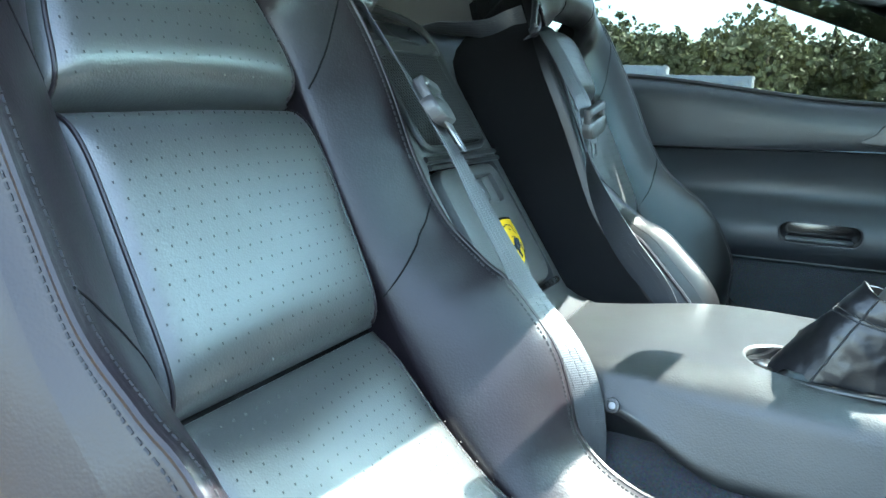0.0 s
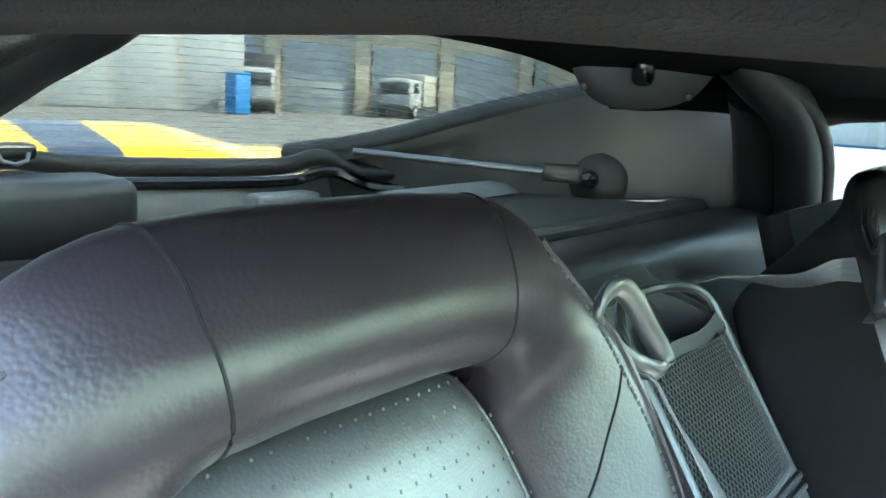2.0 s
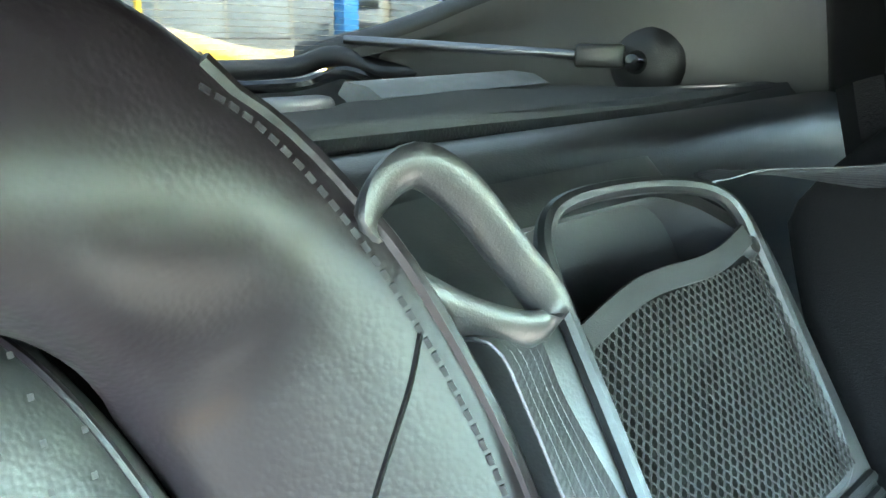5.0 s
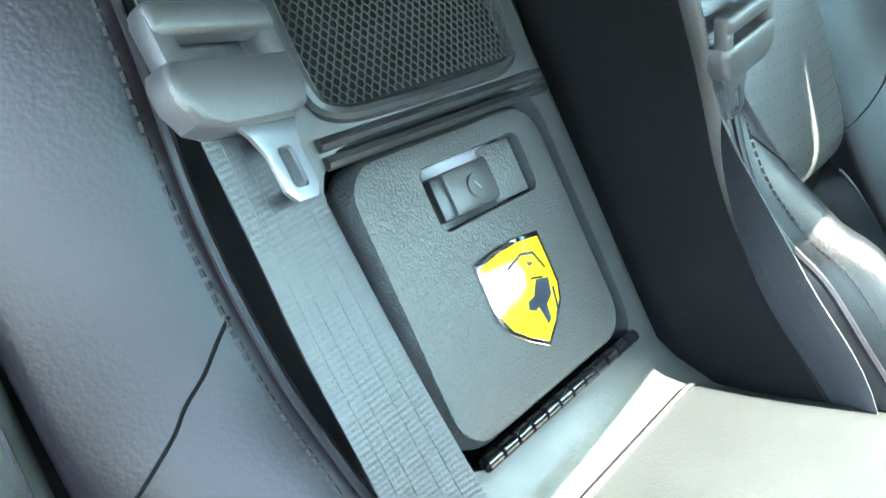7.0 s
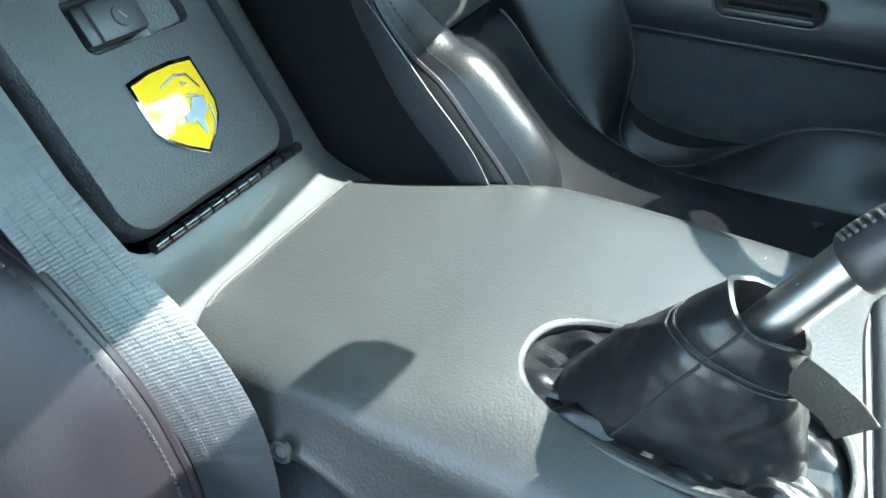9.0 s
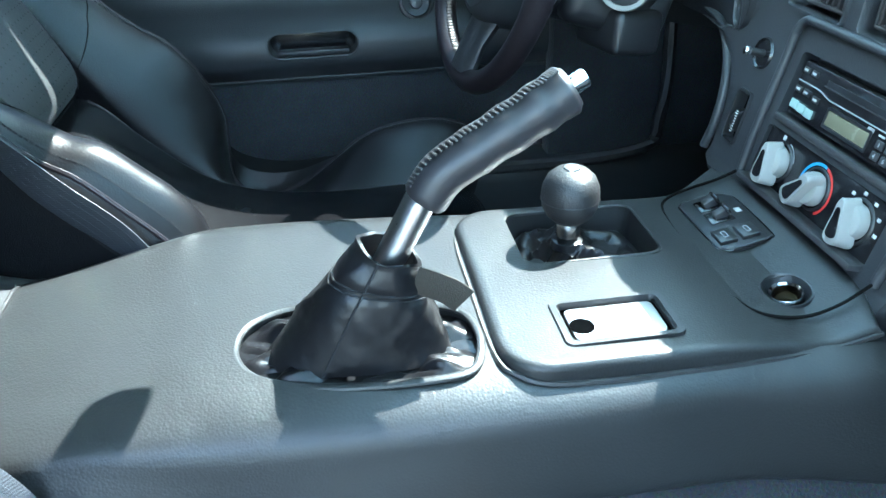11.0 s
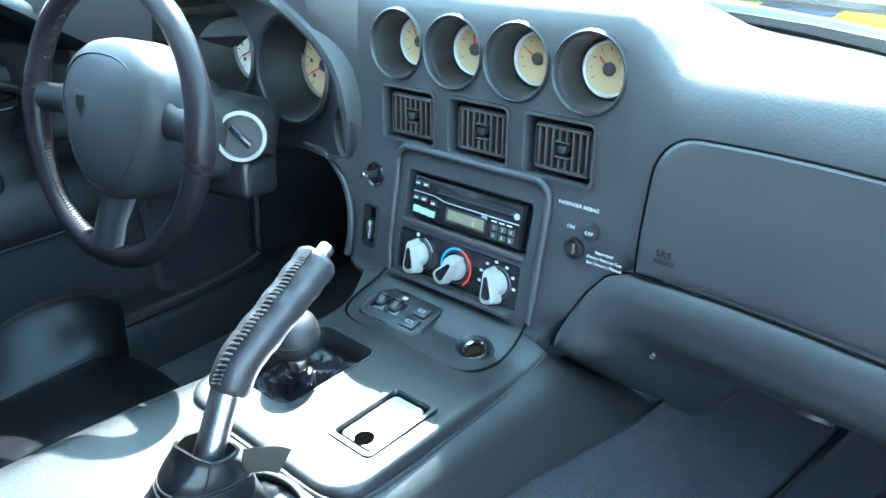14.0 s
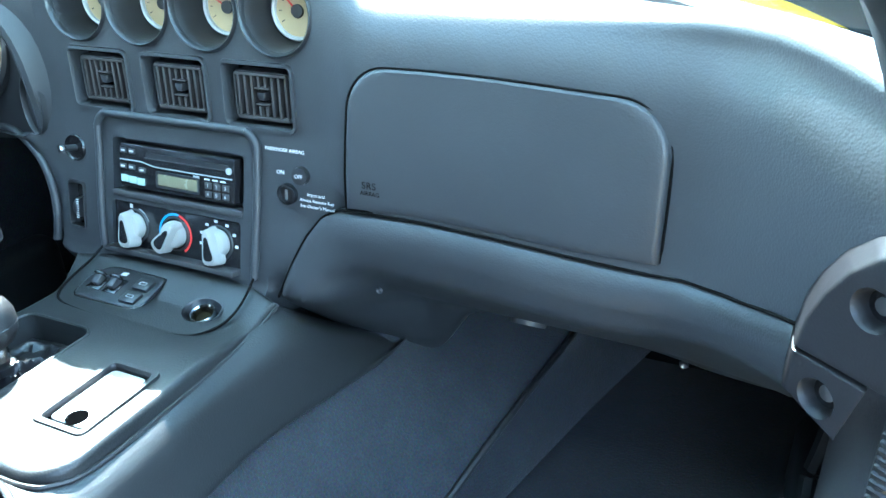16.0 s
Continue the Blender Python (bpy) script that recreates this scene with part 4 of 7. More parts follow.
def console():
    c = thing("center_console", "wide black vinyl centre console between the seats", "center console")
    rows = []
    ys = [-0.81 + 0.99 * k / 52 for k in range(53)]
    for y in ys:
        a, b, z = console_section(y)
        zb = 0.450 + 0.057 * smoothstep(-0.58, -0.72, y) - 0.023 * smoothstep(-0.20, 0.12, y)
        bx = 0.198 + 0.042 * smoothstep(-0.20, 0.14, y) - 0.006 * smoothstep(-0.5, -0.75, y)
        z2 = z + 0.008 * smoothstep(-0.14, -0.05, y) - 0.140 * min(1.0, max(0.0, (y + 0.05) / 0.18))
        z2 = max(z2, zb + 0.02)
        h = z2 - zb
        pts = [(a + 0.03, 0.24), (a - 0.02, 0.26), (a - 0.035, 0.40), (a - 0.030, 0.50), (a - 0.018, z - 0.025), (a + 0.012, z - 0.005), (a + 0.05, z),
               (b - 0.10, z + 0.001), (b - 0.050, min(z, z2) - 0.001), (b - 0.020, z2 - 0.07 * h), (lerp(b, bx, 0.20), z2 - 0.22 * h), (lerp(b, bx, 0.55), z2 - 0.48 * h), (lerp(b, bx, 0.85), z2 - 0.75 * h), (bx, zb + 0.010), (bx - 0.004, zb), (bx - 0.02, zb), (b - 0.03, 0.43), (b - 0.03, 0.24)]
        rows.append([Vector((p.x, y, p.y)) for p in catmull(pts, 56)])
    body = part("tunnel_cover", skin(rows, True), CONSOLE, c)
    return c, body


consol, tunnel = console()


def tower_face(u, v):
    """A place on the tower's sloping face: u across, v metres up along the slope from the foot."""
    return Vector((0.038 + u, -0.838 - 0.545 * v, 0.560 + 0.838 * v))


TOWER_N = Vector((0, 0.838, 0.545)).normalized()


def tower():
    t = thing("console_tower", "black vinyl storage tower rising behind the console", "console tower")
    rows = []
    for k in range(31):
        v = -0.06 + 0.56 * k / 30
        w = 0.124
        drop = 0.06 * smoothstep(0.40, 0.50, v)
        pts = [(-w - 0.012, -0.25), (-w - 0.012, -0.06), (-w - 0.006, -0.012), (-w + 0.012, 0.0), (-0.05, 0.002), (0.05, 0.002), (w - 0.012, 0.0), (w + 0.006, -0.012), (w + 0.014, -0.06), (w + 0.02, -0.25)]
        row = []
        for p in catmull(pts, 40):
            q = tower_face(p.x, v) + TOWER_N * (p.y + 0.05 * smoothstep(0.02, -0.06, v)) - TOWER_N * drop
            row.append(q)
        rows.append(row)
    body = part("tower_shell", skin(rows, True), TOWER, t)
    return t, body


towr, tower_shell = tower()


# ---- seats ----
PROFILE = catmull([(-1.10, 1.02), (-1.085, 0.98), (-1.029, 0.861), (-0.98, 0.757), (-0.927, 0.645), (-0.895, 0.590), (-0.845, 0.520), (-0.77, 0.455), (-0.67, 0.420), (-0.55, 0.412), (-0.40, 0.412), (-0.355, 0.385)], 240)
ARC = [0.0]
for a_, b_ in zip(PROFILE, PROFILE[1:]):
    ARC.append(ARC[-1] + (b_ - a_).length)


def seat_point(s):
    """The place y, z and the outward normal on the seat's middle line, s metres down from the top."""
    s = min(max(s, 0.0), ARC[-1] - 1e-5)
    lo, hi = 0, len(ARC) - 1
    while hi - lo > 1:
        mid_ = (lo + hi) // 2
        if ARC[mid_] <= s:
            lo = mid_
        else:
            hi = mid_
    t = (s - ARC[lo]) / (ARC[hi] - ARC[lo])
    p = PROFILE[lo].lerp(PROFILE[hi], t)
    q = (PROFILE[hi] - PROFILE[lo]).normalized()
    return Vector((0, p.x, p.y)), Vector((0, -q.y, q.x))      # normal: forward and up


def on_seat(u, s, n):
    p, nn = seat_point(s)
    return Vector((u, p.y, p.z)) + nn * n


def s_at(z):
    """The distance down the back at a height z."""
    for k, p in enumerate(PROFILE):
        if p.y <= z:
            return ARC[k]
    return ARC[-1]


def pad(s0, s1, half, puff, rim=0.02, taper=0.0, nu=30, nv=40, lift=0.0):
    """A stuffed pad between two distances, with rolled edges."""
    rows = []
    for i in range(nu):
        t = i / (nu - 1)
        s = lerp(s0, s1, t)
        es = 1 - (1 - math.sin(math.pi * min(max(t, 0.001), 0.999))) ** 3.4
        h = half * (1 - taper * (1 - t) ** 2)
        row = []
        for j in range(nv):
            u = -1 + 2 * j / (nv - 1)
            eu = 1 - (max(0.0, abs(u) - 0.70) / 0.30) ** 2.6
            k = (max(0.0, eu) ** 0.5) * (max(0.0, es) ** 0.5)
            row.append(on_seat(h * u, s, lift - rim + (rim + puff * (1 - 0.5 * u * u)) * k))
        row += [on_seat(h * (-1 + 2 * j / (nv - 1)), s, lift - rim - 0.03) for j in range(nv)][::-1]
        rows.append(row)
    return skin(rows, True)


def seat(cx, fwd, side, label):
    """A sports seat. side: the sign of x on which the belt guide loop and the tunnel lie."""
    st = thing("sports_seat", label, "seat", "car seats")
    st.location = (cx, fwd, 0)

    # bolster loop: thigh, hip, flank, shoulder, head bar, and down again
    low = [(0.178, 1.17, 0.026, 0.042), (0.186, 0.98, 0.032, 0.046), (0.190, 0.80, 0.032, 0.047)] if side < 0 else [(0.180, 1.17, 0.004, 0.046), (0.186, 1.05, 0.004, 0.048), (0.189, 0.94, 0.006, 0.048), (0.191, 0.82, 0.050, 0.047)]
    half = low + [(0.194, 0.70, 0.052 if side < 0 else 0.086, 0.046), (0.196, 0.63, 0.090 if side < 0 else 0.118, 0.046), (0.196, 0.56, 0.114 if side < 0 else 0.128, 0.045), (0.196, 0.48, 0.108 if side < 0 else 0.116, 0.044), (0.195, 0.425, 0.088, 0.043),
            (0.193, 0.37, 0.066, 0.043), (0.190, 0.30, 0.058, 0.043), (0.190, 0.22, 0.060, 0.044), (0.187, 0.162, 0.060, 0.044), (0.172, 0.106, 0.060, 0.044), (0.147, 0.058, 0.064, 0.046), (0.108, 0.026, 0.074, 0.048), (0.060, 0.019, 0.080, 0.048), (0.0, 0.018, 0.082, 0.048)]
    outer = half if side < 0 else [(0.180, 1.17, 0.030, 0.046), (0.188, 1.12, 0.066, 0.050), (0.190, 1.05, 0.082, 0.050), (0.190, 0.975, 0.078, 0.050), (0.190, 0.91, 0.058, 0.049), (0.192, 0.85, 0.012, 0.048), (0.193, 0.80, -0.026, 0.047), (0.194, 0.745, -0.045, 0.047), (0.195, 0.705, -0.030, 0.047), (0.195, 0.675, 0.035, 0.047), (0.196, 0.645, 0.076, 0.046), (0.196, 0.60, 0.098, 0.046), (0.196, 0.54, 0.112, 0.045), (0.196, 0.48, 0.108, 0.044)] + half[8:]
    nodes = half + [(-a, b, c, d) for a, b, c, d in outer[-2::-1]]
    fine = catmull([Vector((a, b, c)) for a, b, c, d in nodes], 190)
    wide = catmull([Vector((d, 0, 0)) for a, b, c, d in nodes], 190)

    def place(u, s, n):
        if s < 0.0:
            p, nn = seat_point(0.0)
            up = (PROFILE[0] - PROFILE[2]).normalized()
            return Vector((u, p.y + up.x * -s, p.z + up.y * -s)) + nn * n
        return on_seat(u, s, n)
    rows = []
    for i, p in enumerate(fine):
        a, b = fine[max(0, i - 1)], fine[min(len(fine) - 1, i + 1)]
        t = Vector((b.x - a.x, b.y - a.y)).normalized()
        ac = Vector((t.y, -t.x))          # across, pointing outwards
        if ac.dot(Vector((p.x, p.y - 0.45))) < 0:
            ac = -ac
        h, w = p.z, wide[i].x
        bar_ = smoothstep(0.10, 0.030, p.y)
        deep = lerp(-0.105, 0.022, bar_)
        n0 = lerp(0.0, 0.030, bar_)
        g = h - n0
        wide_ = 0.45 * smoothstep(0.10, 0.30, p.y) if p.x * side < 0 else 0.0
        flank = [(-1.0, 0.05), (-0.80, 0.26), (-0.40, 0.52), (0.05, 0.74), (0.45, 0.91), (0.82, 0.98), (1.0, 0.80)]
        if side > 0 and p.x > 0:
            k = smoothstep(0.26, 0.42, p.y)
            broad = [(-1.0, 0.05), (-0.80, 0.50), (-0.45, 0.90), (0.0, 1.0), (0.42, 0.94), (0.82, 0.76), (1.0, 0.55)]
            flank = [(lerp(e[0], q[0], k), lerp(e[1], q[1], k)) for e, q in zip(flank, broad)]
        head = [(-1.0, 0.35), (-0.82, 0.78), (-0.42, 0.98), (0.05, 1.0), (0.50, 0.90), (0.86, 0.66), (1.0, 0.36)]
        sec = [(-0.92, -0.012 + 0.040 * bar_)] + [(lerp(e[0], q[0], bar_), n0 + lerp(e[1], q[1], bar_) * g) for e, q in zip(flank, head)] + [
               (1.05 - 0.1 * bar_ + wide_, n0 + lerp(0.010, 0.0, bar_)), (1.02 - 0.3 * bar_ + 1.5 * wide_, lerp(deep * 0.85, deep, bar_)), (0.5 - 0.2 * bar_, deep), (-0.5, deep + 0.012 * (1 - bar_))]
        row = [place(p.x + ac.x * w * q.x, p.y + ac.y * w * q.x, q.y) for q in closed_curve([(c, d) for c, d in sec], 34)]
        rows.append(row)
    # the driver's bolster takes the hide with shade in its colour
    hide_ = LEATHER if side < 0 else SHADED_LEATHER
    part("bolster", skin([r[33:] + r[:22] for r in rows], False, caps=False), hide_, st, "black leather bolster loop round the seat")
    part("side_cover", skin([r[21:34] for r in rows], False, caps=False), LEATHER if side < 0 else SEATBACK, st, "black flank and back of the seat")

    # stitched piping along the outer edge, from one end of the head bar down the flank
    def on_loop(i, k):
        """A point on the loop's skin: i along it, k across it from the inner edge (1) to the outer one (8)."""
        i0 = min(max(int(i), 0), len(rows) - 2)
        v = k * 34 / 12
        v0 = int(v)
        a, b = rows[i0][v0 % 34].lerp(rows[i0][(v0 + 1) % 34], v - v0), rows[i0 + 1][v0 % 34].lerp(rows[i0 + 1][(v0 + 1) % 34], v - v0)
        return a.lerp(b, min(max(i - i0, 0.0), 1.0))

    def row_at(sg, s):
        side_ = [i for i in range(len(fine) - 1) if fine[i].x * sg > 0.1]
        for i in side_:
            lo_, hi_ = sorted((fine[i].y, fine[i + 1].y))
            if lo_ <= s <= hi_ and hi_ > lo_:
                return i + (s - fine[i].y) / (fine[i + 1].y - fine[i].y)
        return side_[0]
    for sg in (-1, 1):
        run = [i for i in range(2, len(fine) - 2) if fine[i].x * sg > 0.125 or (fine[i].x * sg > 0 and fine[i].y > 0.2)]
        part("piping", tube([on_loop(i, 6.15) for i in run], 0.0032, 7), LEATHER, st)
        for k, r in ((5.5, 0.0013), (6.75, 0.0011)):
            line = [on_loop(i, k) for i in run]
            bm = bmesh.new()
            for a, b in zip(line, line[1:]):
                n = max(1, round((b - a).length / 0.0058))
                for q in range(n):
                    tube([a.lerp(b, (q + 0.1) / n), a.lerp(b, (q + 0.75) / n)], r, 4, bm=bm)
            part("stitching", bm, THREAD, st)
        # seams across the loop: at the end of the head bar, on the shoulder and at the waist
        for so, si in ((None, None), (0.112, 0.195), (0.345, 0.420)):
            if so is None:
                i = min((i for i in range(len(fine)) if fine[i].x * sg > 0 and fine[i].y < 0.1), key=lambda i: abs(fine[i].x * sg - 0.088))
                pts = [on_loop(i, 0.6 + 9.2 * q / 30) for q in range(31)]
            else:
                uo, ui = abs(on_loop(row_at(sg, so), 5.55).x), 0.150
                pts = []
                for q in range(25):
                    s_, u_ = lerp(si, so, q / 24), lerp(ui, uo, q / 24)
                    i = row_at(sg, s_)
                    k = min((1.0 + 0.1 * j for j in range(56)), key=lambda k: abs(abs(on_loop(i, k).x) - u_))
                    pts.append(on_loop(i, k))
                pts = catmull(pts[::3], 25)
            part("seam", tube(pts, 0.0010, 5), SEAM, st)

    # pads with perforations
    sh0, sh1 = s_at(0.962), s_at(0.838)
    sm1 = s_at(0.618)
    for nm, s0, s1, hw, puff, tp in (("head_pad", sh0, sh1 - 0.002, 0.150, 0.030, 0.30), ("back_pad", sh1 + 0.003, sm1 - 0.001, 0.150, 0.026, 0.0), ("cushion", sm1 + 0.003, 1.165, 0.148, 0.028, 0.0)):
        # only the driver's cushion gets the leather darkened for shade
        pd = part(nm, pad(s0, s1, hw, puff, 0.022, tp, 44 if nm == "cushion" else 30, 40), SHADED_CUSHION if (nm == "cushion" and side > 0) else PERFORATED, st, "creased black leather cushion, darkened to stand for shade" if nm == "cushion" and side > 0 else "perforated black leather " + nm.replace("_", " "))
        bm = bmesh.new()
        step = 0.0125
        ns, nu = int((s1 - s0) / step), int(2 * hw / step)
        for i in range(1, ns):
            for j in range(1, nu):
                t, u = i / ns, -1 + 2 * (j + 0.5 * (i % 2)) / nu
                if abs(u) > 0.88:
                    continue
                h = hw * (1 - tp * (1 - t) ** 2)
                es = 1 - (1 - math.sin(math.pi * t)) ** 3.4
                k = es ** 0.5
                c = on_seat(h * u, lerp(s0, s1, t), -0.022 + (0.022 + puff * (1 - 0.5 * u * u)) * k + 0.0004)
                _, nn = seat_point(lerp(s0, s1, t))
                e1, e2 = Vector((1, 0, 0)) * 0.0008, nn.cross(Vector((1, 0, 0))) * 0.0010
                vs = [bm.verts.new(c + q) for q in (e1 + e2, e2 - e1, -e1 - e2, e1 - e2)]
                bm.faces.new(vs)
        if nm == "cushion" and side > 0:
            bm.free()
        else:
            ho = part("perforation", bm, WHITE_HOLE, pd, smooth=False)
            ho["kind"] = "stuff"
        # rolled edge of the pad
        edge = []
        for k in range(60):
            t = k / 59
            h = hw * (1 - tp * (1 - t) ** 2)
            edge.append(t)
        for sg in (-1, 1):
            line = []
            for t in edge[1:-1]:
                h = hw * (1 - tp * (1 - t) ** 2)
                es = 1 - (1 - math.sin(math.pi * t)) ** 3.4
                line.append(on_seat(sg * h * 0.90, lerp(s0, s1, t), -0.022 + (0.022 + puff * (1 - 0.5 * 0.90 ** 2)) * (es * (1 - (0.20 / 0.30) ** 2.6)) ** 0.5 + 0.0002))
            part("edge_piping", tube(line, 0.0020, 8), LEATHER, pd)
    # shell behind and under
    rows = []
    for k in range(60):
        t = k / 59
        s = lerp(0.0, 1.18, t)
        w = 0.215 * (1 - 0.35 * (1 - smoothstep(0, 0.2, s)))
        depth = -0.075 - 0.02 * smoothstep(0.4, 0.8, s)
        rows.append([on_seat(a * w, s, b) for a, b in ((-0.98, -0.035), (-1.0, depth * 0.75), (-0.9, depth), (-0.4, depth - 0.022), (0, depth - 0.028), (0.4, depth - 0.022), (0.9, depth), (1.0, depth * 0.75), (0.98, -0.035))])
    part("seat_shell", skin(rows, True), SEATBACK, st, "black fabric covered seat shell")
    part("seat_base", block(0.40, 0.42, 0.13, 0.03, pose(0, -0.63, 0.285), 3), PLASTIC, st)
    for sg in (-1, 1):
        part("runner", block(0.04, 0.60, 0.03, 0.006, pose(sg * 0.17, -0.66, 0.233)), STEEL, st, "steel seat runner")

    # belt guide loop at the tunnel-side shoulder
    ring = [(0.188, -1.026, 0.972), (0.190, -1.026, 0.988), (0.203, -1.022, 1.000), (0.219, -1.017, 0.991), (0.238, -1.011, 0.967), (0.254, -1.006, 0.946), (0.250, -1.005, 0.938), (0.234, -1.007, 0.941), (0.210, -1.015, 0.953)]
    part("belt_guide", tube(closed_curve([(side * (a + 0.006), b, c) for a, b, c in ring], 48), 0.0046, 12, closed=True, flat=1.8, up=(side * 0.2, 0.35, 0.9)), PLASTIC, st, "black plastic belt guide loop on the shoulder")
    return st


WHITE_HOLE = material("perforation_hole", (0.010, 0.010, 0.011), 0.8, blotch=0.1)
SEAM = material("sunk_seam", (0.006, 0.006, 0.0065), 0.9, spec=0.1)
seat(0.479, 0.0, -1, "black leather sports seat, passenger side")
seat(-0.362, 0.080, 1, "black leather sports seat, driver side")


# ---- dashboard details ----
def cushion(outline, fn, lift, depth, edge):
    """A soft panel that follows a face y = fn(x, z): outline in x, z, standing proud of the face by lift."""
    c = Vector((sum(p[0] for p in outline) / len(outline), sum(p[1] for p in outline) / len(outline)))

    def ring(k, out):
        r = []
        for p in outline:
            x, z = c.x + (p[0] - c.x) * k, c.y + (p[1] - c.y) * k
            r.append(Vector((x, fn(x, z) - out, z)))
        return r
    size = max((Vector(p) - c).length for p in outline)
    e = edge / size
    rows = [ring(1, -depth), ring(1, lift - edge), ring(1 - 0.15 * e, lift - edge * 0.5), ring(1 - 0.45 * e, lift - edge * 0.15), ring(1 - e, lift)]
    rows += [ring(k, lift) for k in (0.88, 0.75, 0.6, 0.45, 0.3, 0.15, 0.03)]
    return skin(rows, True)


def outline_tube(outline, fn, out, r, closed=True, n=90):
    pts = closed_curve([Vector((p[0], p[1], 0)) for p in outline], n) if closed else catmull([Vector((p[0], p[1], 0)) for p in outline], n)
    return tube([(p.x, fn(p.x, p.y) - out, p.y) for p in pts], r, 6, closed)


def mid_fn(x, z):
    return face_mid(z)


POD_X = [-0.128 + 0.0965 * k for k in range(4)]
POD_Z = 0.887
AX = Vector((0.06, -1.0, 0.10))


WARN = facing(-0.226, -0.006, 0.758, -0.10, -1, 0.08)


def gauges_and_vents():
    tools = []
    for k, x in enumerate(POD_X):
        tools.append(turned([(0.0415, 0.03), (0.0405, 0.0), (0.033, -0.058)], facing(x, 0.016, POD_Z, *AX), 40))
    vents = []
    for k in range(3):
        x, z = -0.108 + 0.1185 * k, 0.797
        m = facing(x, 0.0085, z, 0, -1, 0.06)
        vents.append(m)
        tools.append(slab(rounded_rect(0.094, 0.072, 0.007), 0.05, 0, m @ Matrix.Translation((0, 0, 0.012))))
    # radio and climate recesses
    mr = facing(0.0, face_mid(0.69) - 0.001, 0.691, 0, -1, 0.22)
    mh = facing(-0.004, face_mid(0.617) - 0.001, 0.618, 0, -1, 0.23)
    tools.append(slab(rounded_rect(0.206, 0.074, 0.006), 0.035, 0, mr @ Matrix.Translation((0, 0, 0.012))))
    tools.append(slab(rounded_rect(0.206, 0.062, 0.005), 0.022, 0, mh @ Matrix.Translation((0, 0, 0.012))))
    # side controls
    md = facing(-0.168, face_mid(0.632), 0.632, 0, -1, 0.22)
    mt = facing(-0.168, face_mid(0.705), 0.705, 0, -1, 0.2)
    tools.append(slab(rounded_rect(0.026, 0.058, 0.004), 0.03, 0, md @ Matrix.Translation((0, 0, 0.012))))
    tools.append(turned([(0.014, 0.012), (0.014, -0.012)], mt, 20))
    # instrument opening
    arch = [(-0.245, 0.715), (-0.232, 0.79), (-0.245, 0.86), (-0.29, 0.915), (-0.36, 0.940), (-0.43, 0.945), (-0.52, 0.940), (-0.59, 0.915), (-0.635, 0.86), (-0.645, 0.79), (-0.63, 0.715)]
    am = Matrix(((1, 0, 0, 0), (0, 0, -1, 0), (0, 1, 0, 0), (0, 0, 0, 1)))
    tools.append(slab([(p.x, p.y) for p in closed_curve(arch, 60)], 0.18, 0, am @ Matrix.Translation((0, 0, 0.08))))
    tools.append(slab([(0.0207 * math.cos(q), 0.040 * math.sin(q)) for q in np.linspace(0, 6.283, 37)[:-1]], 0.050, 0, WARN @ Matrix.Translation((0, 0, 0.022))))
    cut(dash_shell, tools, True)

    for k, x in enumerate(POD_X):
        m = facing(x, 0.016, POD_Z, *AX)
        g = part("gauge", turned([(0.0465, -0.006), (0.0458, 0.0040), (0.0436, 0.0065), (0.0414, 0.004), (0.0402, -0.004), (0.0335, -0.042), (0.0322, -0.046), (0.0318, -0.050)], m, 48, caps=False), PLASTIC, dash, "round gauge in a deep black tunnel")
        part("gauge_rim", turned([(0.0330, -0.046), (0.0326, -0.0415), (0.0304, -0.0390), (0.0282, -0.0405), (0.0276, -0.045)], m, 40, caps=False), RIM_GREY, g, "pale gauge rim")
        part("dial", turned([(0.0286, -0.0445), (0.0, -0.0445)], m, 40, caps=False), DIAL, g, "cream dial face")
        for j in range(9):
            a = radians(210 - 30 * j)
            part("tick", block(0.0045 if j % 2 == 0 else 0.003, 0.0009, 0.0004, 0, m @ Matrix.Translation((0.0225 * math.cos(a), 0.0225 * math.sin(a), -0.0442)) @ pose(0, 0, 0, 0, 0, math.degrees(a))), PLASTIC, g)
        a = radians((120, 95, 150, 135)[k])
        part("needle", block(0.018, 0.0016, 0.001, 0, m @ pose(0, 0, -0.0425, 0, 0, math.degrees(a)) @ Matrix.Translation((0.009, 0, 0))), RED, g)
        part("needle_cap", turned([(0.0075, -0.0440), (0.0072, -0.0412), (0.0, -0.0406)], m, 20, caps=False), GREY_PLASTIC, g)
        part("red_zone", skin([[m @ Vector((r * math.cos(radians(q)), r * math.sin(radians(q)), -0.0441)) for r in (0.0240, 0.0262)] for q in range(20, 66, 5)], False, caps=False), RED, g, smooth=False)
        if k == 3:
            writing("12", 0.0075, m @ Matrix.Translation((0.013, 0.010, -0.0440)), PLASTIC, g)
        if k == 2:
            writing("1/2", 0.0065, m @ Matrix.Translation((0.010, 0.015, -0.0440)), PLASTIC, g)
    for k, m in enumerate(vents):
        v = part("air_vent", frame_ring(rounded_rect(0.100, 0.078, 0.010), rounded_rect(0.090, 0.068, 0.006), 0.010, 0.0025, m @ Matrix.Translation((0, 0, 0.003))), VINYL, dash, "louvred air vent")
        part("vent_box", slab(rounded_rect(0.096, 0.074, 0.006), 0.004, 0, m @ Matrix.Translation((0, 0, -0.030))), SHINY, v)
        part("vent_frame", frame_ring(rounded_rect(0.078, 0.056, 0.007), rounded_rect(0.072, 0.050, 0.006), 0.018, 0.002, m @ Matrix.Translation((0.002, -0.001, -0.006))), PLASTIC, v)
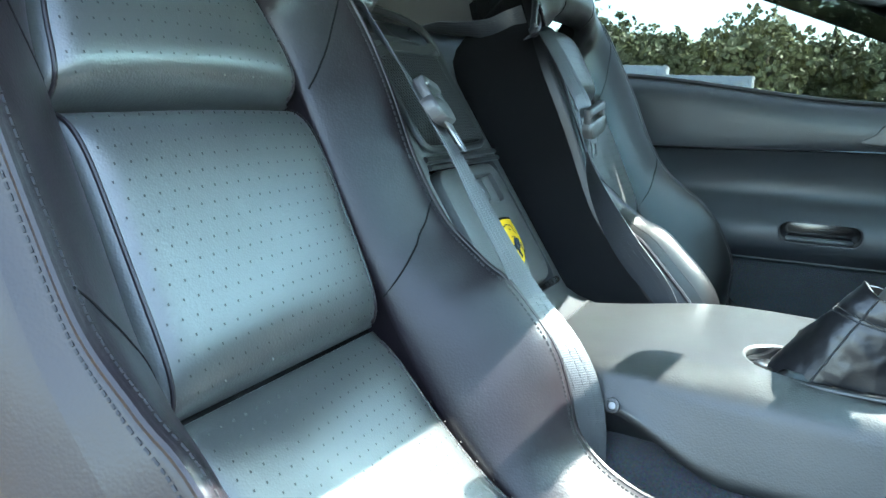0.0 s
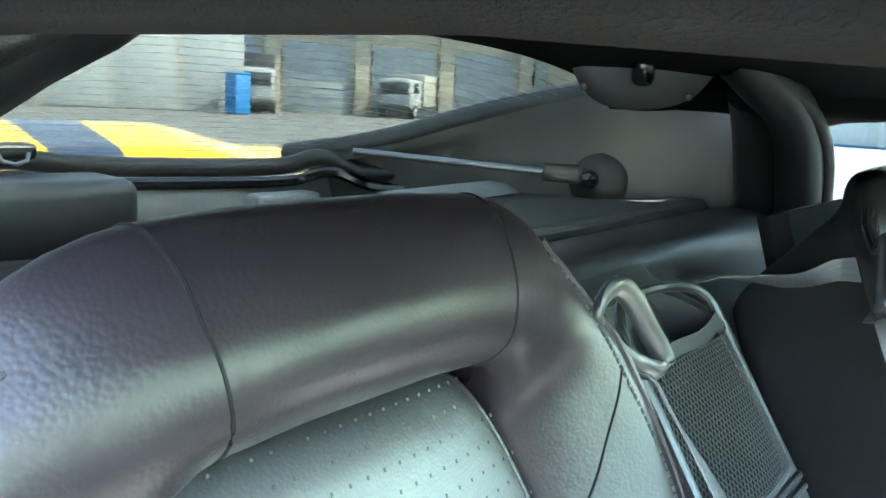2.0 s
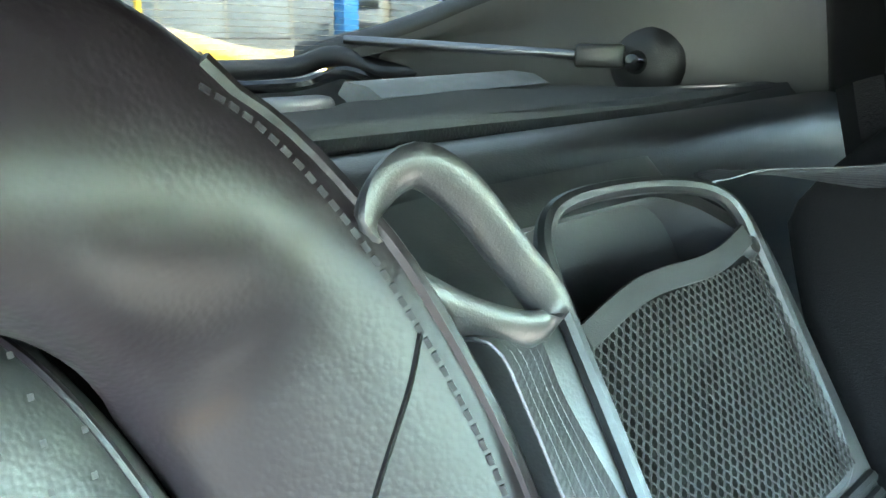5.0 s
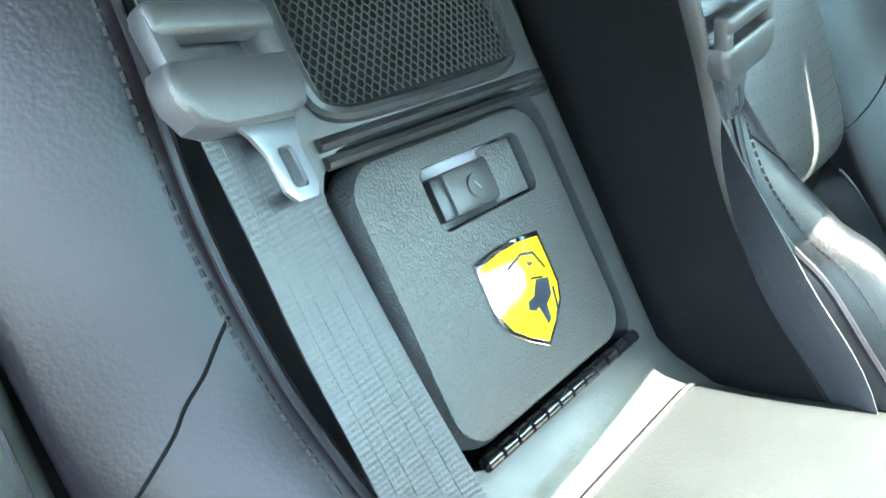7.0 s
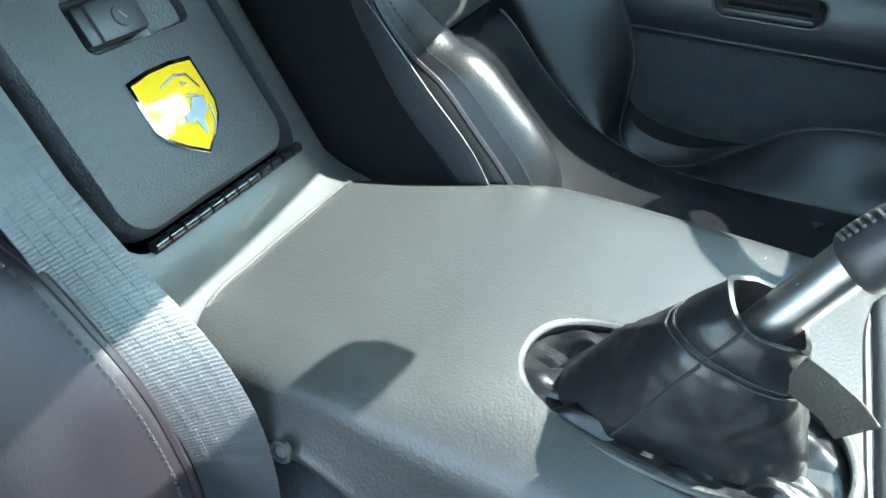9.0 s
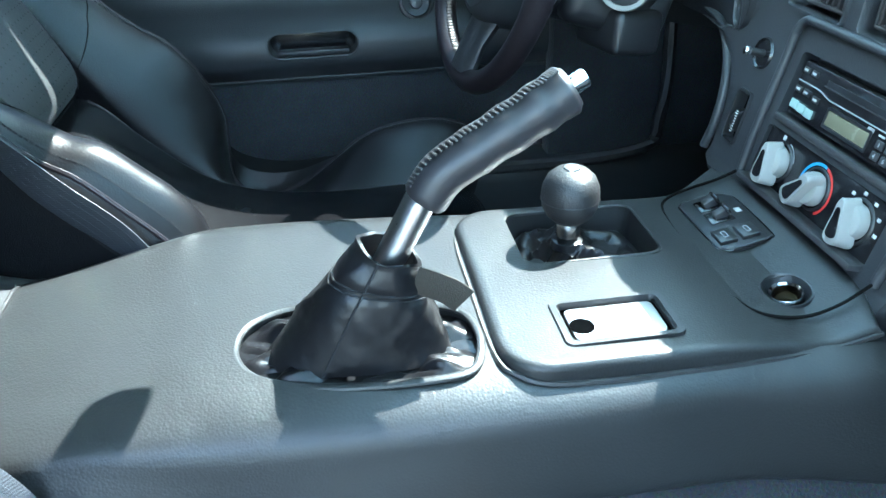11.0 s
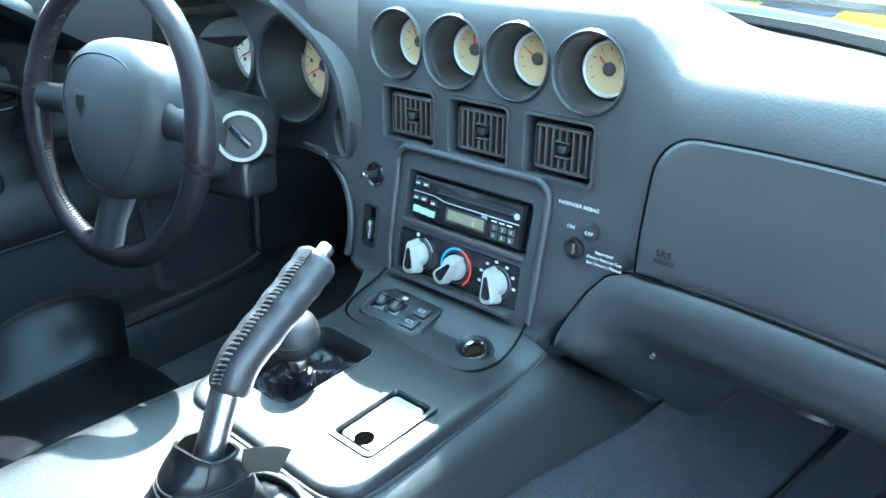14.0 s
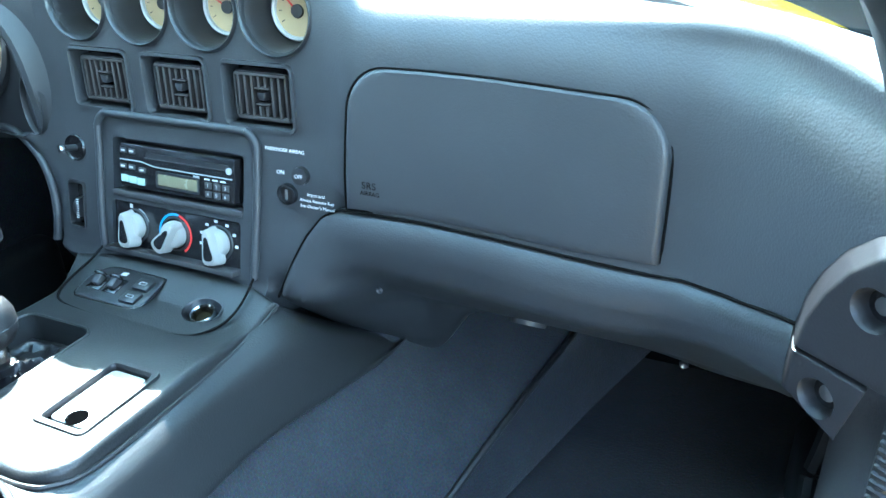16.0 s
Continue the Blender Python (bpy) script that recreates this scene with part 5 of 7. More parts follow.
        for j in range(8):
            xx = 0.002 - 0.0322 + 0.0092 * j
            for y0, y1 in (((-0.024, 0.024),) if j not in (3, 4) else ((-0.024, -0.011), (0.009, 0.024))):
                part("louvre", block(0.0036, y1 - y0, 0.012, 0.0012, m @ Matrix.Translation((xx, (y0 + y1) / 2 - 0.001, -0.011)) @ pose(0, 0, 0, 0, 10 - 4 * k, 0)), LOUVRE, v)
        for y0 in (-0.0255, 0.0235):
            part("louvre_band", block(0.070, 0.004, 0.010, 0.0015, m @ Matrix.Translation((0.002, y0, -0.0085))), LOUVRE, v)
        for y0 in (-0.010, 0.008):
            part("cross_bar", block(0.020, 0.0022, 0.009, 0.001, m @ Matrix.Translation((0.002, y0, -0.0088))), LOUVRE, v)
        tab = [(-0.0055, 0.0045), (0.0055, 0.0045), (0.006, 0.0), (0.0035, -0.005), (-0.0035, -0.005), (-0.006, 0.0)]
        part("vent_tab", slab(tab, 0.012, 0.0022, m @ Matrix.Translation((0.002, 0, -0.0025))), PLASTIC, v)
    return mr, mh, md, mt


m_radio, m_clim, m_dim, m_tog = gauges_and_vents()


def radio():
    r = thing("car_radio", "black single-slot car radio with an olive display", "car radio")
    m = m_radio @ Matrix.Translation((0, 0.003, -0.009))
    part("face", block(0.182, 0.056, 0.018, 0.003, m), SHINY, r)
    f = m @ Matrix.Translation((0, 0, 0.0092))
    part("disc_slot", block(0.128, 0.0055, 0.001, 0, f @ Matrix.Translation((0.018, 0.017, 0))), PLASTIC, r)
    part("slot_lip", block(0.132, 0.0012, 0.002, 0, f @ Matrix.Translation((0.018, 0.0132, 0))), GREY_PLASTIC, r)
    part("display", block(0.062, 0.0145, 0.001, 0.0005, f @ Matrix.Translation((0.004, -0.0115, 0.0002))), LCD, r, "olive display panel")
    part("display_surround", frame_ring(rounded_rect(0.068, 0.021, 0.002), rounded_rect(0.062, 0.015, 0.001), 0.001, 0.0004, f @ Matrix.Translation((0.004, -0.0115, 0.0012))), PLASTIC, r)
    part("highlight_line", tube([f @ Vector((q, 0.0075 - 0.004 * smoothstep(-0.055, -0.03, q), 0.001)) for q in [-0.088 + 0.176 * k / 30 for k in range(31)]], 0.0007, 4), GREY_PRINT, r)
    for j, (x, y) in enumerate(((-0.082, 0.019), (-0.068, 0.019), (-0.083, -0.001), (-0.069, -0.001), (-0.052, -0.003))):
        b = part("button", block(0.011, 0.0065, 0.002, 0.0008, f @ Matrix.Translation((x, y, 0.0006))), PLASTIC, r)
        part("legend", block(0.006, 0.0022, 0.0004, 0, f @ Matrix.Translation((x, y, 0.0018))), WHITE, b)
    for j in range(3):
        part("lit_button", block(0.0125, 0.009, 0.002, 0.002, f @ Matrix.Translation((-0.081 + 0.0132 * j, -0.0165 - 0.0008 * j, 0.0006))), TEAL, r, "pale teal button")
    for j in range(6):
        x, y = 0.052 + 0.013 * (j % 3), -0.0085 - 0.0105 * (j // 3)
        b = part("preset_button", block(0.0098, 0.0078, 0.002, 0.0008, f @ Matrix.Translation((x, y, 0.0006))), GREY_PLASTIC, r)
        writing(str(j + 1), 0.0058, f @ Matrix.Translation((x, y, 0.0018)), WHITE, b)
    for x in (0.050, 0.062, 0.074):
        part("small_legend", block(0.008, 0.0018, 0.0004, 0, f @ Matrix.Translation((x, -0.001, 0.0006))), WHITE, r)
    part("disc_mark", block(0.009, 0.004, 0.0004, 0, f @ Matrix.Translation((0.034, -0.0005, 0.0006))), GREY_PRINT, r)
    part("eject_button", turned([(0.0042, -0.001), (0.004, 0.0015), (0.0, 0.002)], f @ Matrix.Translation((0.083, 0.013, 0)), 16), GREY_PRINT, r)
    part("ledge", block(0.205, 0.008, 0.022, 0.002, m_radio @ Matrix.Translation((0, -0.0335, -0.008))), GREY_PLASTIC, r)


radio()


def climate():
    c = thing("climate_panel", "black heater panel with three off-white rotary knobs", "climate control")
    m = m_clim @ Matrix.Translation((0, 0, -0.006))
    part("plate", block(0.202, 0.060, 0.004, 0.002, m), SHINY, c)
    part("ledge", block(0.206, 0.007, 0.024, 0.002, m @ Matrix.Translation((0, -0.031, 0.008))), GREY_PLASTIC, c, "charcoal ledge under the knobs")
    for k, (x, turn) in enumerate(((-0.066, 6), (0.0, -38), (0.068, 10))):
        mk = m @ Matrix.Translation((x, 0.0, 0.002))
        kb = part("knob", turned([(0.0172, 0.0), (0.0172, 0.004), (0.0155, 0.010), (0.0138, 0.0112), (0.0, 0.0112)], mk, 40), KNOB_WHITE, c, "off-white ribbed rotary knob")
        mg = mk @ pose(0, 0, 0, 0, 0, turn)
        tear = [(p.x, p.y) for p in closed_curve([(0.0, 0.0205), (-0.0042, 0.0170), (-0.0065, 0.004), (-0.0098, -0.012), (-0.0100, -0.0205), (-0.0055, -0.0245), (0.0, -0.0252), (0.0055, -0.0245), (0.0100, -0.0205), (0.0098, -0.012), (0.0065, 0.004), (0.0042, 0.0170)], 40)]

        def outline(k, z, dy=0.0):
            return [mg @ Vector((x * k, (y - dy) * k + dy, z)) for x, y in tear]
        part("grip", skin([outline(1.06, 0.004), outline(1.0, 0.016), outline(0.97, 0.0212), outline(0.90, 0.0225)], True), KNOB_WHITE, kb)
        part("grip_inlay", skin([outline(0.66, 0.0215, -0.006), outline(0.64, 0.0232, -0.006)], True), SHINY, kb, "black inlay")
        part("collar", turned([(0.0225, 0.0), (0.0215, 0.0015), (0.0195, 0.0015)], mk, 36, caps=False), PLASTIC, kb)

    def arc(x, a0, a1, r0, r1, mat, label):
        rows = [[m @ Matrix.Translation((x, 0, 0.0024)) @ Vector((r * math.cos(radians(a)), r * math.sin(radians(a)), 0)) for r in (r0, r1)] for a in np.linspace(a0, a1, 24)]
        part("scale_arc", skin(rows, False, caps=False), mat, c, label, smooth=False)
    arc(0.0, 78, 200, 0.0235, 0.0265, BLUE, "blue cold scale")
    arc(0.0, -55, 76, 0.0235, 0.0265, RED, "red warm scale")
    arc(-0.066, 20, 75, 0.0235, 0.0250, GREY_PRINT, "grey fan scale")
    part("fan_mark", block(0.005, 0.005, 0.0004, 0.001, m @ Matrix.Translation((-0.072, 0.0255, 0.0024))), WHITE, c)
    for j, a in enumerate((190, 160, 130, 98, 62, 30, -2)):
        part("air_mark", block(0.0048, 0.0034, 0.0004, 0.001, m @ Matrix.Translation((0.068 + 0.0275 * math.cos(radians(a)), 0.0265 * math.sin(radians(a)), 0.0024))), WHITE, c)


climate()


def stack_trim():
    # raised border that frames radio, climate panel and the switch tongue
    b = 0.004
    line = [(-0.118, 0.585), (-0.1215, 0.62), (-0.1225, 0.66), (-0.1225, 0.70)]
    line += [(-0.1015 - 0.021 * math.cos(q), 0.736 + 0.021 * math.sin(q)) for q in np.linspace(0, math.pi / 2, 6)] + [(-0.05, 0.757), (0.0, 0.757), (0.05, 0.757)]
    line += [(0.1035 + 0.021 * math.sin(q), 0.736 + 0.021 * math.cos(q)) for q in np.linspace(0, math.pi / 2, 6)] + [(0.1245, 0.70), (0.1245, 0.66), (0.1235, 0.62), (0.122, 0.585)]
    part("stack_border", tube(catmull([(x, face_mid(z) - 0.003, z) for x, z in line], 120), 0.0050, 10), VINYL, dash, "raised border round the centre panel")
    foot_ = [(0.1225, face_mid(0.59) - 0.002, 0.59), (0.128, -0.070, 0.573), (0.126, -0.100, 0.5635), (0.112, -0.128, 0.5605), (0.085, -0.140, 0.5600), (0.03, -0.1425, 0.5600), (-0.06, -0.1405, 0.5600), (-0.098, -0.134, 0.5600), (-0.118, -0.118, 0.5605), (-0.126, -0.090, 0.5655), (-0.123, -0.060, 0.5755), (-0.118, face_mid(0.59) - 0.002, 0.59)]
    part("tongue_groove", tube(catmull(foot_, 110), 0.0017, 6), GAP, dash, "fine groove round the switch tongue")
    # dimmer wheel and toggle
    d = thing("dimmer_control", "recessed black dimmer thumbwheel beside the radio", "dimmer")
    part("surround", frame_ring(rounded_rect(0.030, 0.064, 0.005), rounded_rect(0.025, 0.057, 0.004), 0.008, 0.001, m_dim @ Matrix.Translation((0, 0, 0.003))), PLASTIC, d)
    part("well", block(0.026, 0.058, 0.003, 0, m_dim @ Matrix.Translation((0, 0, -0.014))), SHINY, d)
    part("thumbwheel", turned([(0.012, -0.004), (0.014, -0.0035), (0.014, 0.0035), (0.012, 0.004)], m_dim @ Matrix.Translation((0.002, -0.004, -0.006)) @ pose(0, 0, 0, 0, 90, 0), 24), PLASTIC, d)
    for j in range(9):
        part("grip_mark", block(0.004, 0.0012, 0.001, 0, m_dim @ Matrix.Translation((0.006, -0.016 + 0.003 * j, 0.0065))), WHITE, d)
    part("lamp_mark", block(0.004, 0.004, 0.0004, 0.001, m_dim @ Matrix.Translation((0.002, 0.022, -0.012))), WHITE, d)
    t = thing("toggle_switch", "black recessed toggle with a bright tip", "toggle switch")
    part("cup", turned([(0.018, 0.0), (0.0165, 0.003), (0.0145, 0.001), (0.0135, -0.010), (0.0, -0.010)], m_tog, 28), SHINY, t)
    part("lever", tube([m_tog @ Vector((0.002, 0, -0.008)), m_tog @ Vector((-0.004, 0.0, 0.014))], [0.004, 0.0045], 12), PLASTIC, t)
    part("tip", turned([(0.005, -0.003), (0.006, 0.0), (0.005, 0.004), (0.0, 0.005)], facing(*(m_tog @ Vector((-0.005, 0, 0.017))), -0.3, -1, 0.2), 16), CHROME, t, "bright tip")


stack_trim()


def airbag_switch():
    s = thing("airbag_switch", "passenger airbag key switch with white printed words", "airbag switch")
    fn = face_right

    def spot(x, z, out=0.0):
        return facing(x, fn(x, z) - out, z, 0, -1, 0.10)
    part("key_barrel", turned([(0.0125, -0.004), (0.0120, 0.002), (0.0095, 0.003), (0.009, 0.0), (0.0, 0.0)], spot(0.172, 0.696), 28), SHINY, s)
    part("key_slot", block(0.003, 0.012, 0.002, 0.0008, spot(0.172, 0.696, 0.0008)), ALUMINIUM, s, "bright key slot")
    part("off_lamp", turned([(0.0105, -0.004), (0.0100, 0.0025), (0.0085, 0.003), (0.0, 0.003)], spot(0.193, 0.721), 28), PLASTIC, s)
    writing("OFF", 0.0062, spot(0.193, 0.721, 0.0034), WHITE, s)
    writing("ON", 0.0064, spot(0.168, 0.7225, 0.0012), WHITE, s)
    writing("PASSENGER AIRBAG", 0.0058, spot(0.176, 0.7485, 0.0012), WHITE, s)
    for j, w in enumerate(("Important!", "Always Remove Key", "See Owner's Manual")):
        writing(w, 0.0054, spot(0.2125, 0.7005 - 0.0072 * j, 0.0014), WHITE, s)


airbag_switch()


GLOVE = [(0.250, 0.691), (0.2515, 0.730), (0.2545, 0.775)]
GLOVE += [(0.302 - 0.046 * math.cos(q), 0.796 + 0.050 * math.sin(q)) for q in np.linspace(0, math.pi / 2, 10)]
GLOVE += [(0.36, 0.8475), (0.42, 0.848), (0.48, 0.8472)]
GLOVE += [(0.540 + 0.049 * math.sin(q), 0.796 + 0.050 * math.cos(q)) for q in np.linspace(0, math.pi / 2, 10)]
GLOVE += [(0.5895, 0.76), (0.589, 0.702), (0.52, 0.6985), (0.42, 0.697), (0.33, 0.695)]


def passenger_side():
    g = thing("airbag_door", "black vinyl passenger airbag door with embossed letters", "airbag door")
    fine = []
    for i, p in enumerate(GLOVE):
        q = GLOVE[(i + 1) % len(GLOVE)]
        for k in range(4):
            fine.append((lerp(p[0], q[0], k / 4), lerp(p[1], q[1], k / 4)))
    part("panel", cushion(fine, face_right, 0.0050, 0.002, 0.009), VINYL, g)
    part("gap", tube([(x, face_right(x, z) + 0.0005, z) for x, z in [(0.42 + (a - 0.42) * 1.004, 0.768 + (b - 0.768) * 1.006) for a, b in fine]], 0.0015, 6, True), GAP, g, "dark gap round the door")
    m = facing(0.283, face_right(0.283, 0.724) - 0.0058, 0.724, -0.03, -1, 0.08)
    writing("SRS", 0.0108, m, SHINY, g, "embossed letters SRS", spread=1.1)
    writing("AIRBAG", 0.0066, m @ Matrix.Translation((0.001, -0.0085, 0)), SHINY, g, "embossed word airbag", spread=1.05)
    # knee pad below
    k = thing("knee_pad", "padded black vinyl knee bolster under the airbag door", "knee bolster")

    def lip(x):
        pts = [(0.150, 0.552), (0.160, 0.574), (0.175, 0.612), (0.193, 0.646), (0.215, 0.673), (0.242, 0.688), (0.34, 0.691), (0.447, 0.692), (0.587, 0.692), (0.63, 0.697), (0.66, 0.705), (0.69, 0.718), (0.708, 0.725), (0.73, 0.73)]
        for (x0, z0), (x1, z1) in zip(pts, pts[1:]):
            if x <= x1:
                return lerp(z0, z1, max(0, (x - x0) / (x1 - x0)))
        return pts[-1][1]
    rows = []
    for i in range(71):
        x = 0.150 + 0.56 * i / 70
        zt = lip(x)
        f = face_right(x, 0.70)
        far = smoothstep(0.52, 0.70, x)
        low = smoothstep(0.37, 0.27, x)
        z1, y1 = lerp(0.528, 0.600, far), lerp(0.090, -0.045, far)
        zb = lerp(z1, 0.418, low)
        z0 = max(zt, 0.688)
        h = z0 - z1
        soft_ = [(0, f - 0.002), (0.10, f - 0.012), (0.22, f - 0.012), (0.43, f - 0.004), (0.69, lerp(f, y1, 0.38)), (0.83, lerp(f, y1, 0.62)), (0.95, lerp(f, y1, 0.90)), (1.0, y1), (1.0 + 0.11 / h, y1 + 0.045)]

        def out_at(z):
            q = (z0 - z) / h
            for (q0, v0), (q1, v1) in zip(soft_, soft_[1:]):
                if q <= q1:
                    right_ = lerp(v0, v1, (q - q0) / (q1 - q0))
                    break
            else:
                right_ = soft_[-1][1]
            left_ = face_mid(z) - 0.006 if z > 0.575 else lerp(-0.043, 0.135, (0.575 - z) / 0.16)
            return lerp(left_, right_, smoothstep(0.185, 0.285, x))
        zs = [lerp(zt, zb, q / 13) for q in range(14)]
        pts = [(out_at(zs[0]) + 0.02, zt - 0.004), (out_at(zs[0]) + 0.003, zt)] + [(out_at(z), z) for z in zs[1:]] + [(out_at(zb) + 0.05, zb + 0.002), (out_at(zb) + 0.10, zb + 0.010)]
        rows.append([Vector((x, p.x, p.y)) for p in catmull(pts, 46)] + [Vector((x, out_at(zb) + 0.11, zb + 0.05)), Vector((x, f + 0.06, zt - 0.02))])
    part("pad", skin(rows, True), VINYL, k)
    part("edge_bead", tube([(x, lerp(face_mid(lip(x)) - 0.003, face_right(x, 0.70) - 0.003, smoothstep(0.20, 0.26, x)), lip(x) + 0.001) for x in np.linspace(0.158, 0.705, 90)], 0.0016, 6), GAP, k)
    for x, y, z, r in ((0.269, 0.006, 0.579, 0.0045), (0.615, 0.036, 0.548, 0.005)):
        part("fastener", turned([(r, -0.001), (r * 0.8, 0.0015), (r * 0.4, 0.0), (0, -0.0005)], facing(x, y, z, 0, -1, -0.25), 18), STEEL, k)
    part("lamp_recess", turned([(0.023, -0.006), (0.021, 0.002), (0.016, 0.0005), (0.008, -0.004), (0.0, -0.005)], facing(0.432, 0.070, 0.5345, 0, -0.55, -0.83), 28), GREY_PLASTIC, k, "round bright courtesy lamp recess")
    # end cap with screw wells
    e = thing("dash_end_cap", "charcoal plastic dashboard end cap with two screw wells", "trim cap")
    up_ = [(0.700, 0.724), (0.703, 0.748), (0.710, 0.772), (0.720, 0.794), (0.734, 0.813), (0.750, 0.826), (0.768, 0.834), (0.79, 0.837), (0.79, 0.76), (0.758, 0.728)]
    lo_ = [(0.699, 0.722), (0.698, 0.688), (0.734, 0.674), (0.744, 0.724), (0.728, 0.723)]
    for nm, ol, sx, sz in (("upper_cap", up_, 0.735, 0.778), ("lower_cap", lo_, 0.718, 0.697)):
        fine = []
        for i, p in enumerate(ol):
            q = ol[(i + 1) % len(ol)]
            for j in range(5):
                fine.append((lerp(p[0], q[0], j / 5), lerp(p[1], q[1], j / 5)))
        cap = part(nm, cushion(fine, lambda x, z: -0.166 - 0.85 * (x - 0.70), 0.006, 0.05, 0.004), CAP, e)
        ym = -0.173 - 0.85 * (sx - 0.70)
        mw = facing(sx, ym, sz, -0.65, -0.76, 0.0)
        cut(cap, [turned([(0.0165, 0.02), (0.0160, 0.001), (0.0125, -0.004), (0.0105, -0.016)], mw, 28)])
        w = part("screw_well", turned([(0.0112, -0.013), (0.0108, -0.015), (0.0, -0.0155)], mw, 26), SHINY, cap)
        part("screw", turned([(0.0065, -0.015), (0.006, -0.0115), (0.0, -0.011)], mw, 14), STEEL, w)


passenger_side()


def cluster():
    c = thing("instrument_cluster", "twin round instruments with pale dials behind a black hood", "instrument cluster")
    part("backplate", slab([(p.x, p.y) for p in closed_curve([(-0.23, 0.70), (-0.22, 0.80), (-0.25, 0.90), (-0.43, 0.96), (-0.61, 0.92), (-0.655, 0.80), (-0.64, 0.70)], 60)], 0.01, 0, Matrix(((1, 0, 0, 0), (0, 0, -1, 0.082), (0, 1, 0, 0), (0, 0, 0, 1)))), PLASTIC, c)
    for x, z, r, tilt in ((-0.520, 0.838, 0.082, 0), (-0.338, 0.832, 0.078, 1)):
        m = facing(x, -0.002, z, 0.05, -1, 0.12)
        g = part("instrument", turned([(r + 0.006, -0.045), (r + 0.004, 0.0), (r, 0.004), (r - 0.004, 0.001), (r - 0.010, -0.030), (r - 0.027, -0.070)], m, 52, caps=False), PLASTIC, c, "round instrument in a black tunnel")
        part("rim", turned([(r - 0.025, -0.070), (r - 0.027, -0.064), (r - 0.031, -0.064), (r - 0.032, -0.068)], m, 48, caps=False), ALUMINIUM, g)
        part("dial", turned([(r - 0.030, -0.069), (0.0, -0.069)], m, 48, caps=False), DIAL if tilt else BADGE_WHITE, g, "pale dial face")
        for j in range(15):
            a = radians(225 - 19.3 * j)
            part("tick", block(0.007 if j % 2 == 0 else 0.004, 0.0013, 0.0004, 0, m @ Matrix.Translation(((r - 0.036) * math.cos(a), (r - 0.036) * math.sin(a), -0.0685)) @ pose(0, 0, 0, 0, 0, math.degrees(a))), PLASTIC, g)
        for j in range(7):
            a = radians(215 - 42 * j)
            part("numeral_bar", block(0.006, 0.006, 0.0003, 0, m @ Matrix.Translation(((r - 0.046) * math.cos(a), (r - 0.046) * math.sin(a), -0.0685))), GREY_PLASTIC, g)
        part("needle", block(0.036, 0.0022, 0.001, 0, m @ pose(0, 0, -0.066, 0, 0, 205) @ Matrix.Translation((0.018, 0, 0))), RED, g)
        part("needle_cap", turned([(0.010, -0.0675), (0.009, -0.063), (0.0, -0.062)], m, 20, caps=False), PLASTIC, g)
    m = WARN
    p = part("warning_pod", turned([(0.0295, -0.006), (0.0290, 0.0012), (0.0272, 0.0015), (0.0258, -0.002), (0.0238, -0.024), (0.0, -0.024)], m @ Matrix.Diagonal((0.75, 1.45, 1, 1)), 36), PLASTIC, c, "dark oval warning lamp pod")
    part("lamp_bars", block(0.011, 0.003, 0.001, 0, m @ Matrix.Translation((0.0, -0.004, -0.0225))), RED, p, "red warning mark")
    part("lamp_bars", block(0.011, 0.003, 0.001, 0, m @ Matrix.Translation((0.0, 0.002, -0.0225))), RED, p, "red warning mark")
    # hood bead
    arch = [(-0.232, 0.70), (-0.224, 0.79), (-0.240, 0.866), (-0.287, 0.924), (-0.36, 0.950), (-0.43, 0.955), (-0.52, 0.950), (-0.595, 0.922), (-0.643, 0.866), (-0.655, 0.79), (-0.645, 0.70)]
    rows = []
    mid_c = Vector((-0.438, 0.80, 0))
    for q in catmull(arch, 60):
        d_ = (Vector((q.x, q.y, 0)) - mid_c).normalized()
        y0 = lerp(-0.010, -0.052, smoothstep(-0.20, -0.30, q.x)) + 0.012 * smoothstep(0.80, 0.70, q.y)
        sec = [(0.110, 0.000), (y0 + 0.010, 0.000), (y0 + 0.002, 0.003), (y0, 0.009), (y0 + 0.003, 0.015), (y0 + 0.016, 0.021), (y0 + 0.06, 0.030), (0.112, 0.036)]
        rows.append([Vector((q.x + d_.x * o, y, q.y + d_.y * o - 0.004)) for y, o in sec])
    part("hood", skin(rows, True), VINYL, c, "rounded black vinyl hood over the instruments")
    face = part("binnacle_face", slab([(p.x, p.y) for p in closed_curve([(-0.245, 0.715), (-0.232, 0.79), (-0.245, 0.862), (-0.29, 0.917), (-0.36, 0.942), (-0.43, 0.947), (-0.52, 0.942), (-0.59, 0.917), (-0.635, 0.86), (-0.645, 0.79), (-0.63, 0.715)], 60)], 0.008, 0, Matrix(((1, 0, 0, 0), (0, 0, -1, 0.004), (0, 1, 0, 0), (0, 0, 0, 1)))), PLASTIC, c, "black instrument panel face")
    cut(face, [turned([(r - 0.001, 0.05), (r - 0.001, -0.05)], facing(x, -0.002, z, 0.05, -1, 0.12), 48) for x, z, r in ((-0.520, 0.838, 0.082), (-0.338, 0.832, 0.078))])


cluster()


